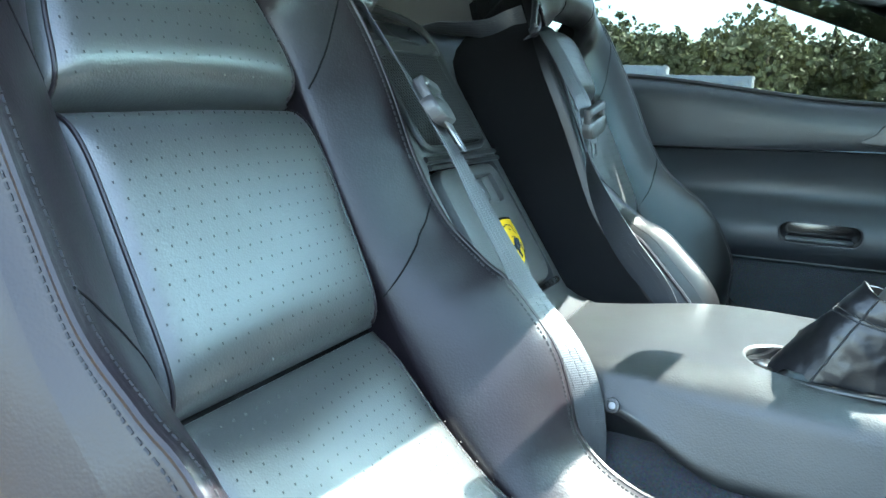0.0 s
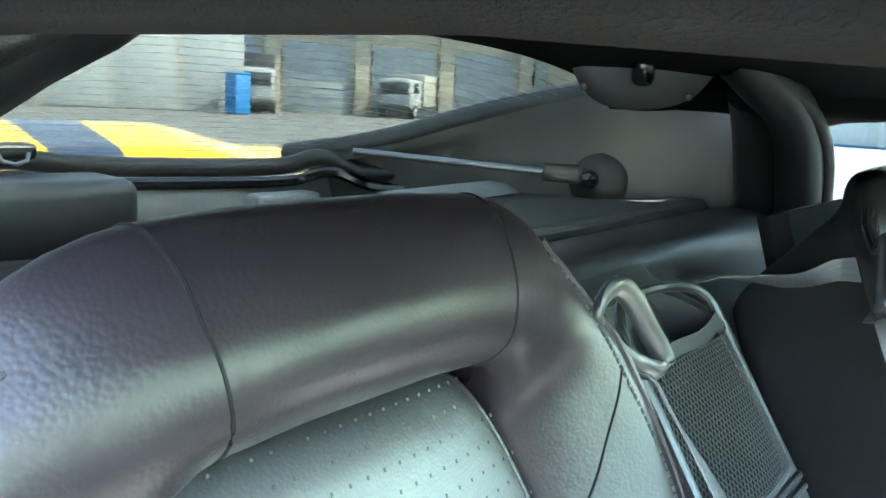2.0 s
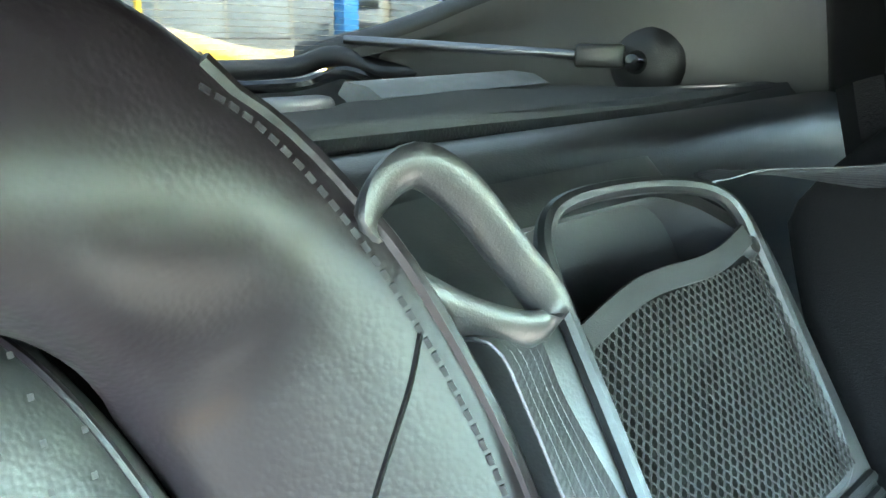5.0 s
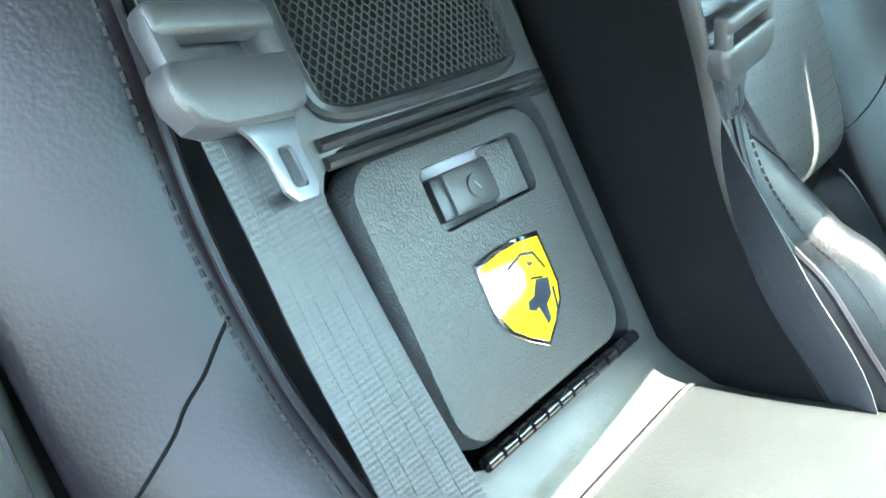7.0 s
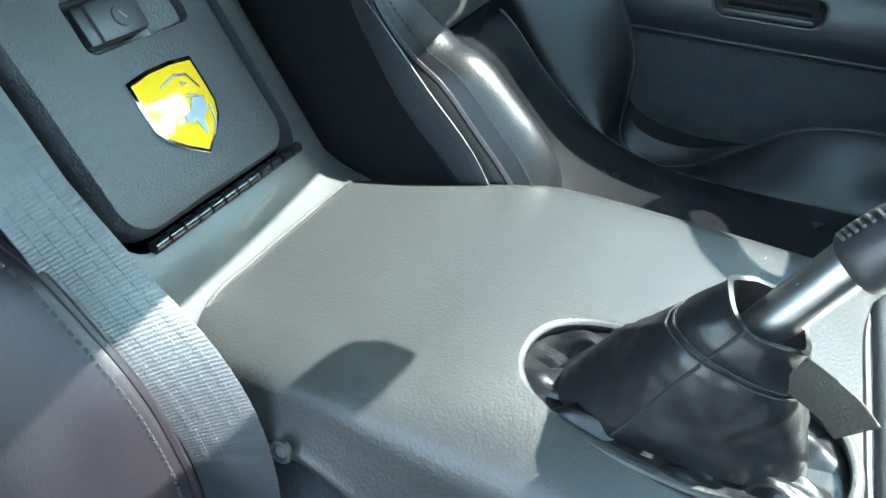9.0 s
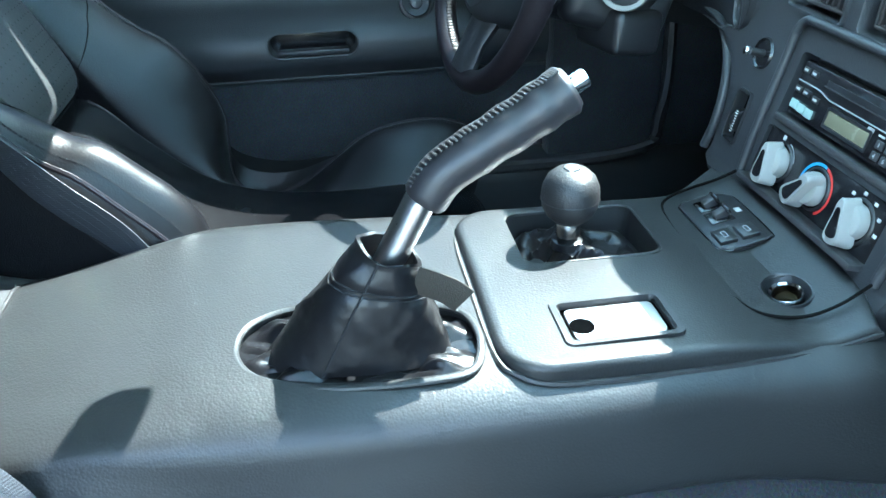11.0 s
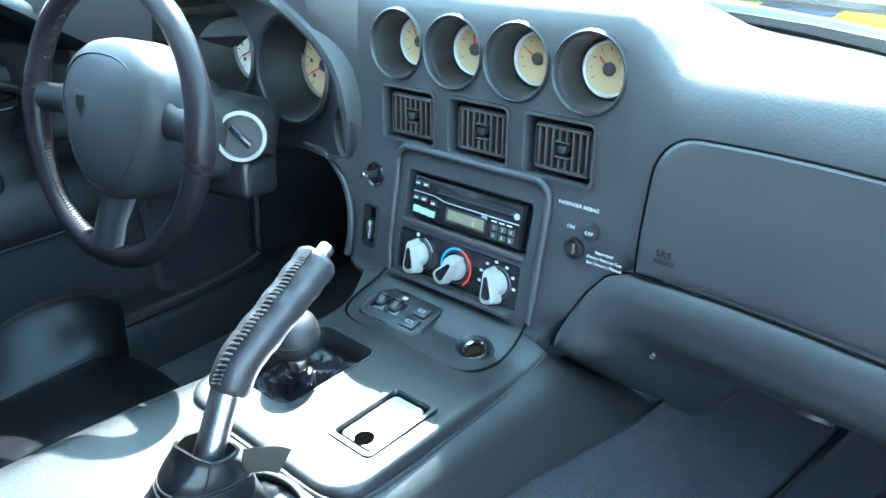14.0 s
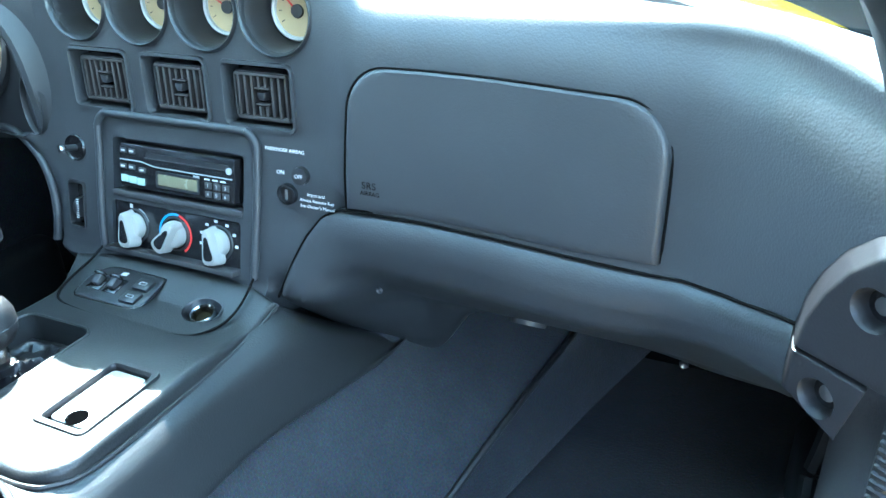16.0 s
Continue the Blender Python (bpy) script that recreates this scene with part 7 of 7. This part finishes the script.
def console_rest():
    # seam where the rear strip meets the console cover
    part("rear_strip", skin([[Vector((x, lerp(-0.842, -0.806, t), 0.559 + 0.010 * (1 - t) ** 2 - 0.02 * smoothstep(0.10, 0.185, x) - 0.01 * smoothstep(-0.05, -0.09, x))) for t in (0, 0.25, 0.5, 0.75, 1.0)] for x in np.linspace(-0.085, 0.175, 24)], False, caps=False), PLASTIC, consol, "smooth rear strip of the console")
    part("rear_gap", tube([(x, -0.8065, 0.5625 - 0.026 * smoothstep(0.115, 0.19, x) - 0.012 * smoothstep(-0.05, -0.085, x)) for x in np.linspace(-0.088, 0.176, 30)], 0.0024, 6), RUBBER, consol, "dark joint line")
    m = facing(0.1965, -0.706, 0.519, 1, -0.05, 0.25)
    sc = part("screw", turned([(0.0085, 0.0), (0.008, 0.0025), (0.0055, 0.003), (0.005, 0.001), (0.0, 0.001)], m, 22), PLASTIC, consol)
    part("screw_head", turned([(0.0045, 0.001), (0.004, 0.002), (0.0, 0.0022)], m, 12), STEEL, sc)
    # carpeted tunnel flank below the cover
    rows = []
    for y in np.linspace(-0.86, 0.60, 40):
        k = smoothstep(-0.45, 0.0, y)
        bx, bz = lerp(0.300, 0.358 + 0.27 * y, k), lerp(0.225, 0.300 + 0.33 * y, k) if y < 0.3 else 0.399
        tx, tz = 0.186 + 0.042 * smoothstep(-0.20, 0.14, y) + 0.02 * smoothstep(0.14, 0.4, y), 0.446 - 0.012 * smoothstep(-0.2, 0.12, y) + 0.03 * smoothstep(0.14, 0.4, y)
        pts = [(-0.16, 0.46), (0.02, 0.47), (0.150, 0.466), (tx, tz), (lerp(tx, bx, 0.35), lerp(tz, bz, 0.33)), (lerp(tx, bx, 0.7), lerp(tz, bz, 0.68)), (bx, bz), (bx - 0.012, bz - 0.02), (bx - 0.02, 0.215), (-0.22, 0.215), (-0.20, 0.35)]
        rows.append([Vector((p.x, y, p.y)) for p in closed_curve([Vector((q[0], q[1], 0)) for q in pts], 44)])
    solo("tunnel_carpet", skin(rows, True), CARPET, "black carpet over the transmission tunnel", "carpet", kind="structure")
    pts = [(0.304, -0.30, 0.232), (0.340, -0.10, 0.270), (0.362, 0.0, 0.304), (0.387, 0.10, 0.337), (0.414, 0.20, 0.370), (0.440, 0.295, 0.400)]
    solo("carpet_binding", tube(catmull(pts, 30), 0.0055, 8), RUBBER, "rolled dark binding along the footwell carpet", "carpet edge", kind="structure")


console_rest()


# ---- tower details ----
def tf(u, v, out=0.0, spin=0):
    """A frame on the tower's face: x across, y up the slope, z out of it."""
    p = tower_face(u, v) + TOWER_N * out
    xa = Vector((1, 0, 0))
    m = Matrix((xa, TOWER_N.cross(xa), TOWER_N)).transposed().to_4x4()
    return Matrix.Translation(p) @ m @ pose(0, 0, 0, 0, 0, spin)


def tower_details():
    # the tower's own x axis runs with the car's x, seen from the front it is mirrored, so places are given in car x
    lid_c = 0.134
    lu = 0.010
    cut(tower_shell, [slab(rounded_rect(0.214, 0.210, 0.030), 0.040, 0, tf(lu, lid_c, 0.014)), slab(rounded_rect(0.196, 0.206, 0.028), 0.085, 0, tf(0.002, 0.362, 0.030))], True)
    l = new("storage_lid")
    l.parent = towr
    l["label"] = "black textured lid with a keyed latch"
    # black floor paints the shadow gap between lid and surround
    part("well", slab(rounded_rect(0.216, 0.212, 0.030), 0.004, 0, tf(lu, lid_c, -0.022)), VOID, l)
    body = part("lid", slab(rounded_rect(0.193, 0.189, 0.026, 7), 0.024, 0.012, tf(lu, lid_c, 0.006)), LIDMAT, l)
    cut(body, [slab(rounded_rect(0.104, 0.044, 0.008), 0.030, 0, tf(-0.002, 0.188, 0.012))])
    part("lock_recess", slab(rounded_rect(0.106, 0.046, 0.008), 0.002, 0, tf(-0.002, 0.188, -0.0085)), SHINY, l)
    part("recess_ramp", block(0.030, 0.040, 0.004, 0.001, tf(-0.036, 0.188, -0.006) @ pose(0, 0, 0, 0, 18, 0)), LIDMAT, l)
    lk = part("latch", block(0.046, 0.030, 0.016, 0.003, tf(0.008, 0.187, -0.002)), GREY_PLASTIC, l, "charcoal latch block")
    part("latch_grip", block(0.010, 0.030, 0.012, 0.003, tf(0.036, 0.187, -0.001) @ pose(0, 0, 0, 0, 12, 0)), PLASTIC, l)
    part("key_cylinder", turned([(0.0085, 0.0), (0.008, 0.0016), (0.0, 0.0018)], tf(0.006, 0.186, 0.006), 24), GREY_PLASTIC, l, "round key cylinder")
    part("key_slot", block(0.0014, 0.007, 0.0006, 0, tf(0.006, 0.186, 0.008, 30)), STEEL, l)
    # shield badge
    def plate(pts, lo, hi, inset=0.0):
        cu, cv = sum(p[0] for p in pts) / len(pts), sum(p[1] for p in pts) / len(pts)
        return skin([[tf(u, v, lo).translation for u, v in pts], [tf(u, v, hi - 0.0004).translation for u, v in pts],
                     [tf(u + (cu - u) * (0.02 + inset), v + (cv - v) * (0.02 + inset), hi).translation for u, v in pts]], True)
    bu, bv = 0.006, 0.106
    sh = [(bu + a, bv + c) for a, c in ((-0.0345, 0.0345), (-0.012, 0.0375), (0.012, 0.0375), (0.0345, 0.0345), (0.0350, 0.012), (0.0345, -0.004), (0.0290, -0.016), (0.016, -0.027), (0.0, -0.0375), (-0.016, -0.027), (-0.0290, -0.016), (-0.0345, -0.004), (-0.0350, 0.012))]
    b = thing("shield_badge", "glossy yellow enamel shield badge with dark shapes", "badge")
    part("rim", plate(sh, 0.004, 0.0092), CHROME, b, "bright metal rim")
    inner = [(bu + (u - bu) * 0.91, bv + (v - bv) * 0.91) for u, v in sh]
    part("enamel", plate(inner, 0.006, 0.0100), BADGE_YELLOW, b, "yellow enamel field")
    ink = material("dark_enamel", (0.02, 0.025, 0.04), 0.2, blotch=0.05, coat=0.5)
    for nm, pts in (("dark_mark", [(-0.024, 0.003), (-0.012, 0.006), (-0.007, 0.001), (-0.002, -0.005), (-0.004, -0.012), (-0.006, -0.024), (-0.010, -0.022), (-0.012, -0.012), (-0.020, -0.008)]),
                    ("dark_mark", [(-0.008, -0.002), (0.004, -0.004), (0.006, -0.009), (0.0, -0.012), (-0.004, -0.010)]),
                    ("dark_line", [(-0.026, 0.010), (-0.020, 0.024), (-0.008, 0.027), (0.008, 0.023), (0.010, 0.021), (-0.007, 0.0252), (-0.0190, 0.0222), (-0.0245, 0.010)]),
                    ("dark_spot", [(-0.016, 0.017), (-0.010, 0.020), (-0.011, 0.016)]),
                    ("dark_line", [(-0.024, -0.004), (-0.020, -0.018), (-0.012, -0.027), (-0.0135, -0.0272), (-0.0215, -0.0185), (-0.0255, -0.004)]),
                    ("dark_line", [(-0.019, 0.006), (-0.008, 0.009), (-0.006, 0.007), (-0.008, 0.0078), (-0.019, 0.0046)])):
        part(nm, plate([(bu + u, bv + v) for u, v in pts], 0.0098, 0.0106), ink, b)
    # hinge
    hg = part("hinge_pin", tube([tf(-0.090, 0.033, 0.004).translation, tf(0.094, 0.033, 0.004).translation], 0.0026, 10), SHINY, l)
    for k in range(12):
        x = -0.088 + 0.0155 * k
        part("hinge_knuckle", tube([tf(x, 0.033, 0.004).translation, tf(x + 0.0125, 0.033, 0.004).translation], 0.0050, 12), SHINY, l)
    # net pocket
    n = thing("net_pocket", "elastic black net pocket in the console tower", "net pocket")
    ol = pocket_outline()
    c = Vector((sum(p[0] for p in ol) / len(ol), sum(p[1] for p in ol) / len(ol)))
    part("pocket_liner", slab([(c.x + (p[0] - c.x) * 0.99, c.y + (p[1] - c.y) * 0.99) for p in ol], 0.003, 0, tf(0, 0, -0.050)), PLASTIC, n)
    part("pocket_rim", tube([tf(p[0], p[1], 0.003).translation for p in closed_curve([Vector((a, b, 0)) for a, b in pocket_key()], 90)], 0.0055, 9, True), PLASTIC, n, "rounded plastic rim")
    for k in range(2):
        part("moulded_ridge", tube([tf(u, 0.243 - 0.011 * k, 0.002).translation for u in np.linspace(-0.112, 0.108, 12)], 0.0042, 8), PLASTIC, n)
    part("rim_knob", turned([(0.008, -0.002), (0.0085, 0.006), (0.006, 0.011), (0.0, 0.012)], tf(-0.088, 0.408, -0.004), 18), PLASTIC, n)
    # the net: a bellied surface of crossing cords
    def net(u, v):
        belly = 0.004 + 0.006 * math.sin(3.14 * (u + 0.10) / 0.20) + 0.004 * math.sin(11 * v + 20 * u)
        return tf(u, v, belly).translation
    bm = bmesh.new()
    du, dv = 0.0031, 0.0048
    u0, u1, v0, v1 = -0.084, 0.096, 0.260, 0.402
    rows_ = int((v1 - v0) / dv)
    cols = int((u1 - u0) / du)

    def top_of(u):
        return 0.404 + 0.020 * (0.0 - u) / 0.1 * 0.5 + 0.004 * math.sin(40 * u)
    for i in range(cols + 1):
        pts = []
        for j in range(rows_ * 2 + 1):
            v = v0 + dv * j / 2
            if v > top_of(u0 + du * i):
                break
            side = 1 if (i + j // 2) % 2 else -1
            pts.append(net(u0 + du * (i + 0.42 * side * (1 if j % 2 == 0 else 0.9)), v))
        if len(pts) > 2:
            tube(pts, 0.00074, 4, bm=bm, flat=0.8)
    o = part("net", bm, NETMAT, n, "dark hexagonal elastic mesh")
    o["kind"] = "stuff"
    part("net_hem", ribbon([net(u, top_of(u) + 0.003) for u in np.linspace(u0, u1, 30)], tuple(tower_face(0, 1) - tower_face(0, 0)), 0.014, 0.003), NETMAT, n, "gathered net hem")
    part("net_backing", skin([[net(u, v) - TOWER_N * 0.006 for v in np.linspace(v0 - 0.004, 0.404, 8)] for u in np.linspace(u0, u1, 16)], False, caps=False), NETCLOTH, n, "dark cloth behind the net")


def pocket_key():
    return [(-0.090, 0.278), (-0.094, 0.33), (-0.098, 0.40), (-0.094, 0.430), (-0.075, 0.449), (-0.03, 0.461), (0.03, 0.466), (0.075, 0.463), (0.096, 0.447), (0.101, 0.42), (0.101, 0.35), (0.100, 0.28), (0.088, 0.258), (0.04, 0.254), (-0.04, 0.254), (-0.079, 0.258)]


def pocket_outline():
    return [(p.x, p.y) for p in closed_curve([Vector((a, b, 0)) for a, b in pocket_key()], 60)]


LIDMAT = material("pebbled_lid_plastic", (0.031, 0.032, 0.033), 0.5, bump=0.58, bump_scale=480, cells=1.0, cell_scale=520, blotch=0.08)
NETCLOTH = material("dark_pocket_cloth", (0.012, 0.012, 0.0125), 0.95, spec=0.1, bump=0.4, bump_scale=700)
NETMAT = material("black_elastic_cord", (0.030, 0.030, 0.031), 0.75, spec=0.25, bump=0.5, bump_scale=1500)
tower_details()


# ---- belts ----
def stripes(path, dirs, width, mat, parent):
    """Fine woven ribs along a strap."""
    pts = [Vector(p) for p in path]
    for f in (-0.30, -0.12, 0.12, 0.30):
        line = []
        for i, p in enumerate(pts):
            t = (pts[min(i + 1, len(pts) - 1)] - pts[max(i - 1, 0)]).normalized()
            w = Vector(dirs[i])
            w = (w - t * w.dot(t)).normalized()
            line.append(p + w * width * f)
        part("woven_rib", ribbon(line, [Vector(d) for d in dirs], width * 0.07, 0.0019), mat, parent)


def belt(label, pts, dirs, n=40):
    b = thing("seat_belt", label, "seat belt", "seat belts")
    path = catmull(pts, n)
    dd = catmull(dirs, n)
    part("webbing", ribbon(path, [Vector(d) for d in dd], 0.047, 0.0016), WEBBING, b, "black woven webbing")
    stripes(path, dd, 0.047, WEBBING, b)
    return b, path, dd


def slider(b, m, far):
    """The sliding tongue: a plastic body with a slot for the strap, and a steel plate with its latch hole; far: the side of the plate."""
    part("tongue_bar", block(0.072, 0.015, 0.015, 0.004, m @ Matrix.Translation((0, 0.021, 0.012)), 3), GREY_PLASTIC, b)
    for sx in (-1, 1):
        part("tongue_link", block(0.012, 0.036, 0.012, 0.003, m @ Matrix.Translation((sx * 0.031, 0.007, 0.011))), GREY_PLASTIC, b)
    body = [(-0.037, 0.003), (0.037, 0.003), (0.0395, -0.003), (0.0395, -0.013), (0.034, -0.023), (0.024, -0.027), (-0.024, -0.027), (-0.034, -0.023), (-0.0395, -0.013), (-0.0395, -0.003)]
    part("tongue_body", slab([(p[0], p[1]) for p in body], 0.016, 0.005, m @ Matrix.Translation((0, 0, 0.018))), GREY_PLASTIC, b, "charcoal plastic tongue body")
    c = far * 0.009
    plate = [(c - 0.024, 0.0), (c + 0.020, 0.0), (c + 0.014, -0.012), (c + 0.0115, -0.020), (c + 0.0115, -0.037), (c + 0.007, -0.043), (c - 0.007, -0.043), (c - 0.0115, -0.037), (c - 0.0115, -0.020), (c - 0.016, -0.010)]
    t = part("steel_tongue", slab(plate, 0.0024, 0.0006, m @ Matrix.Translation((0, -0.022, 0.011))), STEEL, b, "bright steel tongue")
    cut(t, [slab(rounded_rect(0.0105, 0.020, 0.003), 0.010, 0, m @ Matrix.Translation((c, -0.049, 0.015)))])


def passenger_belt():
    pts = [(0.238, -1.028, 0.930), (0.234, -1.006, 0.934), (0.234, -0.990, 0.915), (0.236, -0.955, 0.875), (0.237, -0.921, 0.830), (0.236, -0.886, 0.782), (0.233, -0.858, 0.735), (0.227, -0.825, 0.680), (0.220, -0.795, 0.627), (0.214, -0.757, 0.575), (0.213, -0.735, 0.525), (0.214, -0.728, 0.46), (0.215, -0.735, 0.36)]
    dirs = [(0.9, 0.3, 0.3), (0.88, 0.34, 0.32), (0.86, 0.36, 0.34), (0.92, 0.30, 0.22), (0.96, 0.24, 0.10), (0.97, 0.18, 0.03), (0.99, 0.10, -0.04), (0.99, 0.04, -0.10), (0.95, -0.18, -0.22), (0.82, -0.50, -0.25), (0.68, -0.70, -0.15), (0.5, -0.85, 0), (0.35, -0.93, 0)]
    b, path, dd = belt("black seat belt hanging beside the passenger seat", pts, dirs, 60)
    y = (Vector(pts[4]) - Vector(pts[5])).normalized()
    x = -Vector(dirs[4])
    x = (x - y * x.dot(y)).normalized()
    z = x.cross(y)
    slider(b, Matrix.Translation(Vector((0.241, -0.920, 0.829)) + z * 0.002) @ Matrix((x, y, z)).transposed().to_4x4() @ Matrix.Scale(0.92, 4), 1)


passenger_belt()


def driver_belt():
    pts = [(-0.118, -0.935, 0.935), (-0.112, -0.915, 0.938), (-0.105, -0.898, 0.922), (-0.085, -0.865, 0.880), (-0.064, -0.830, 0.826), (-0.078, -0.826, 0.770), (-0.100, -0.810, 0.706), (-0.109, -0.772, 0.640), (-0.116, -0.722, 0.575), (-0.122, -0.690, 0.50)]
    dirs = [(0.9, 0.2, -0.3), (0.95, 0.1, -0.3), (0.98, 0.0, -0.2), (0.98, -0.05, -0.15), (0.98, -0.1, -0.12), (0.90, 0.30, 0.0), (0.60, 0.75, 0.1), (0.32, 0.92, 0.2), (0.25, 0.92, 0.2), (0.25, 0.92, 0.2)]
    b, path, dd = belt("black seat belt hanging beside the driver seat", pts, dirs, 50)
    y = (Vector(pts[4]) - Vector(pts[5])).normalized()
    x = -Vector(dirs[4])
    x = (x - y * x.dot(y)).normalized()
    z = x.cross(y)
    slider(b, Matrix.Translation(Vector((-0.066, -0.827, 0.815)) + z * 0.002) @ Matrix((x, y, z)).transposed().to_4x4() @ Matrix.Scale(0.78, 4), -1)
    # strap from the tower's shoulder across to the guide loop
    s, _, _ = belt("black shoulder strap running from the tower to the driver seat", [(-0.065, -1.105, 0.940), (-0.085, -1.085, 0.945), (-0.11, -1.06, 0.945), (-0.135, -1.02, 0.945), (-0.15, -0.985, 0.950), (-0.148, -0.955, 0.958)], [(0, 1, 0.2), (0, 1, 0.2), (0.1, 1, 0.2), (0.1, 0.95, 0.35), (0.2, 0.6, 0.75), (0.3, 0.2, 1)], 24)


driver_belt()


def buckle():
    b = thing("belt_buckle", "grey plastic belt buckle beside the driver seat", "belt buckle")
    m = pose(-0.628, -0.684, 0.402, 8, 0, 0)
    part("body", block(0.022, 0.046, 0.074, 0.006, m, 3), GREY_PLASTIC, b)
    part("release", block(0.014, 0.030, 0.004, 0.0015, m @ Matrix.Translation((0, 0, 0.0375))), RED, b, "red release button")
    part("stalk", tube([m @ Vector((0, 0, -0.03)), (-0.625, -0.69, 0.235)], 0.007, 8), STEEL, b)


buckle()


# ---- driver's door ----
def door():
    d = thing("door_1", "closed driver door with a moulded black vinyl panel", "car door", kind="structure")
    ys = np.linspace(-1.18, -0.02, 50)
    rows = []
    for y in ys:
        sill = 0.846 + 0.05 * smoothstep(-0.40, -1.0, y)
        step = 0.758 - 0.012 * smoothstep(-0.3, -0.9, y)
        pts = [(-0.850, sill - 0.004), (-0.815, sill + 0.002), (-0.785, sill - 0.010), (-0.770, sill - 0.045), (-0.772, step + 0.012), (-0.783, step), (-0.800, step - 0.014), (-0.822, 0.700), (-0.825, 0.655), (-0.800, 0.625), (-0.780, 0.600), (-0.772, 0.575), (-0.775, 0.545), (-0.795, 0.522), (-0.806, 0.512), (-0.812, 0.50), (-0.815, 0.42), (-0.812, 0.33), (-0.82, 0.30)]
        inner = catmull([Vector((a, y, z)) for a, z in pts], 64)
        rows.append(inner + [Vector((-0.90, y, 0.30)), Vector((-0.93, y, 0.55)), Vector((-0.90, y, sill - 0.02))])
    body = part("door_panel", skin(rows, True), VINYL, d)
    cut(body, [block(0.09, 0.158, 0.044, 0.020, pose(-0.775, -0.512, 0.582), 4)])
    part("pocket_back", block(0.01, 0.17, 0.05, 0.004, pose(-0.812, -0.512, 0.582)), SHINY, d, "dark pull recess")
    part("pocket_lip", tube([(-0.7725, -0.512 + a, 0.582 + b) for a, b in rounded_rect(0.160, 0.046, 0.021, 7)], 0.0022, 8, True), VINYL, d, "rounded pull edge")
    part("pocket_tray", block(0.02, 0.13, 0.010, 0.004, pose(-0.787, -0.512, 0.566)), VINYL, d)
    part("belt_groove", tube([(-0.782, y, 0.7575 - 0.012 * smoothstep(-0.3, -0.9, y)) for y in np.linspace(-1.17, -0.05, 40)], 0.0028, 6), SHINY, d, "dark groove under the sill")
    part("lower_groove", tube([(-0.8035, y, 0.5125) for y in np.linspace(-1.17, -0.05, 40)], 0.003, 6), RUBBER, d)
    part("lower_carpet", skin([[Vector((-0.806 - 0.003 * math.sin(9 * z), y, z)) for z in np.linspace(0.33, 0.505, 8)] for y in np.linspace(-1.17, -0.04, 20)], False, caps=False), CARPET, d, "black carpet on the lower door")
    part("window_felt", tube([(-0.806, y, 0.851 + 0.05 * smoothstep(-0.40, -1.0, y)) for y in np.linspace(-1.17, -0.05, 30)], 0.005, 6), RUBBER, d)
    sp = part("tweeter", turned([(0.031, -0.004), (0.030, 0.003), (0.026, 0.004), (0.024, 0.0), (0.012, -0.003), (0.010, 0.001), (0.0, 0.002)], facing(-0.798, -0.320, 0.640, 1, 0.0, 0.25), 36), PLASTIC, d, "round black door speaker")
    hp = part("handle_plate", cushion_x([(-0.44, 0.768), (-0.435, 0.795), (-0.41, 0.822), (-0.37, 0.836), (-0.30, 0.835), (-0.22, 0.822), (-0.16, 0.800), (-0.15, 0.768)], -0.768), PLASTIC, d, "raised handle surround")
    path = catmull([(-0.757, -0.372, 0.793), (-0.745, -0.352, 0.803), (-0.738, -0.318, 0.812), (-0.738, -0.282, 0.810), (-0.742, -0.252, 0.797), (-0.752, -0.236, 0.782)], 26)
    part("handle", tube(path, [0.004 + 0.007 * math.sin(3.14 * k / 25) for k in range(26)], 12, flat=0.8), ALUMINIUM, hp, "bright metal inside handle")
    part("handle_cup", block(0.012, 0.11, 0.028, 0.010, pose(-0.764, -0.30, 0.788), 3), SHINY, hp)
    part("lock_slide", block(0.008, 0.030, 0.014, 0.003, pose(-0.758, -0.385, 0.777)), SHINY, hp)
    part("lock_tab", block(0.006, 0.012, 0.007, 0.002, pose(-0.754, -0.385, 0.777)), ALUMINIUM, hp)


def cushion_x(ol, x):
    """A panel on the door's face, outline in y, z."""
    pts = [(p.x, p.y) for p in closed_curve([Vector((a, b, 0)) for a, b in ol], 48)]
    m = Matrix(((0, 0, 1, x), (1, 0, 0, 0), (0, 1, 0, 0), (0, 0, 0, 1)))
    return slab(pts, 0.03, 0.006, m)


door()


# ---- passenger side opening ----
def opening_right():
    solo("wall_outer_sill", block(0.06, 1.5, 0.22, 0.03, pose(0.90, -0.5, 0.27), 3), CAR_YELLOW, "yellow painted outer sill", "sill", kind="structure")
    d = thing("door_2", "open passenger door swung out from the car", "car door", kind="structure")
    m = pose(0.86, 0.12, 0, 0, 0, 68)
    rows = []
    for y in np.linspace(-1.12, 0.0, 20):
        pts = [(-0.05, 0.86), (-0.075, 0.82), (-0.06, 0.74), (-0.03, 0.65), (-0.07, 0.57), (-0.03, 0.50), (-0.03, 0.33), (0.06, 0.30), (0.10, 0.55), (0.06, 0.85)]
        rows.append([m @ Vector((p.x, y, p.y)) for p in closed_curve([Vector((a, b, 0)) for a, b in pts], 30)])
    part("door_panel", skin(rows, True), VINYL, d)


opening_right()
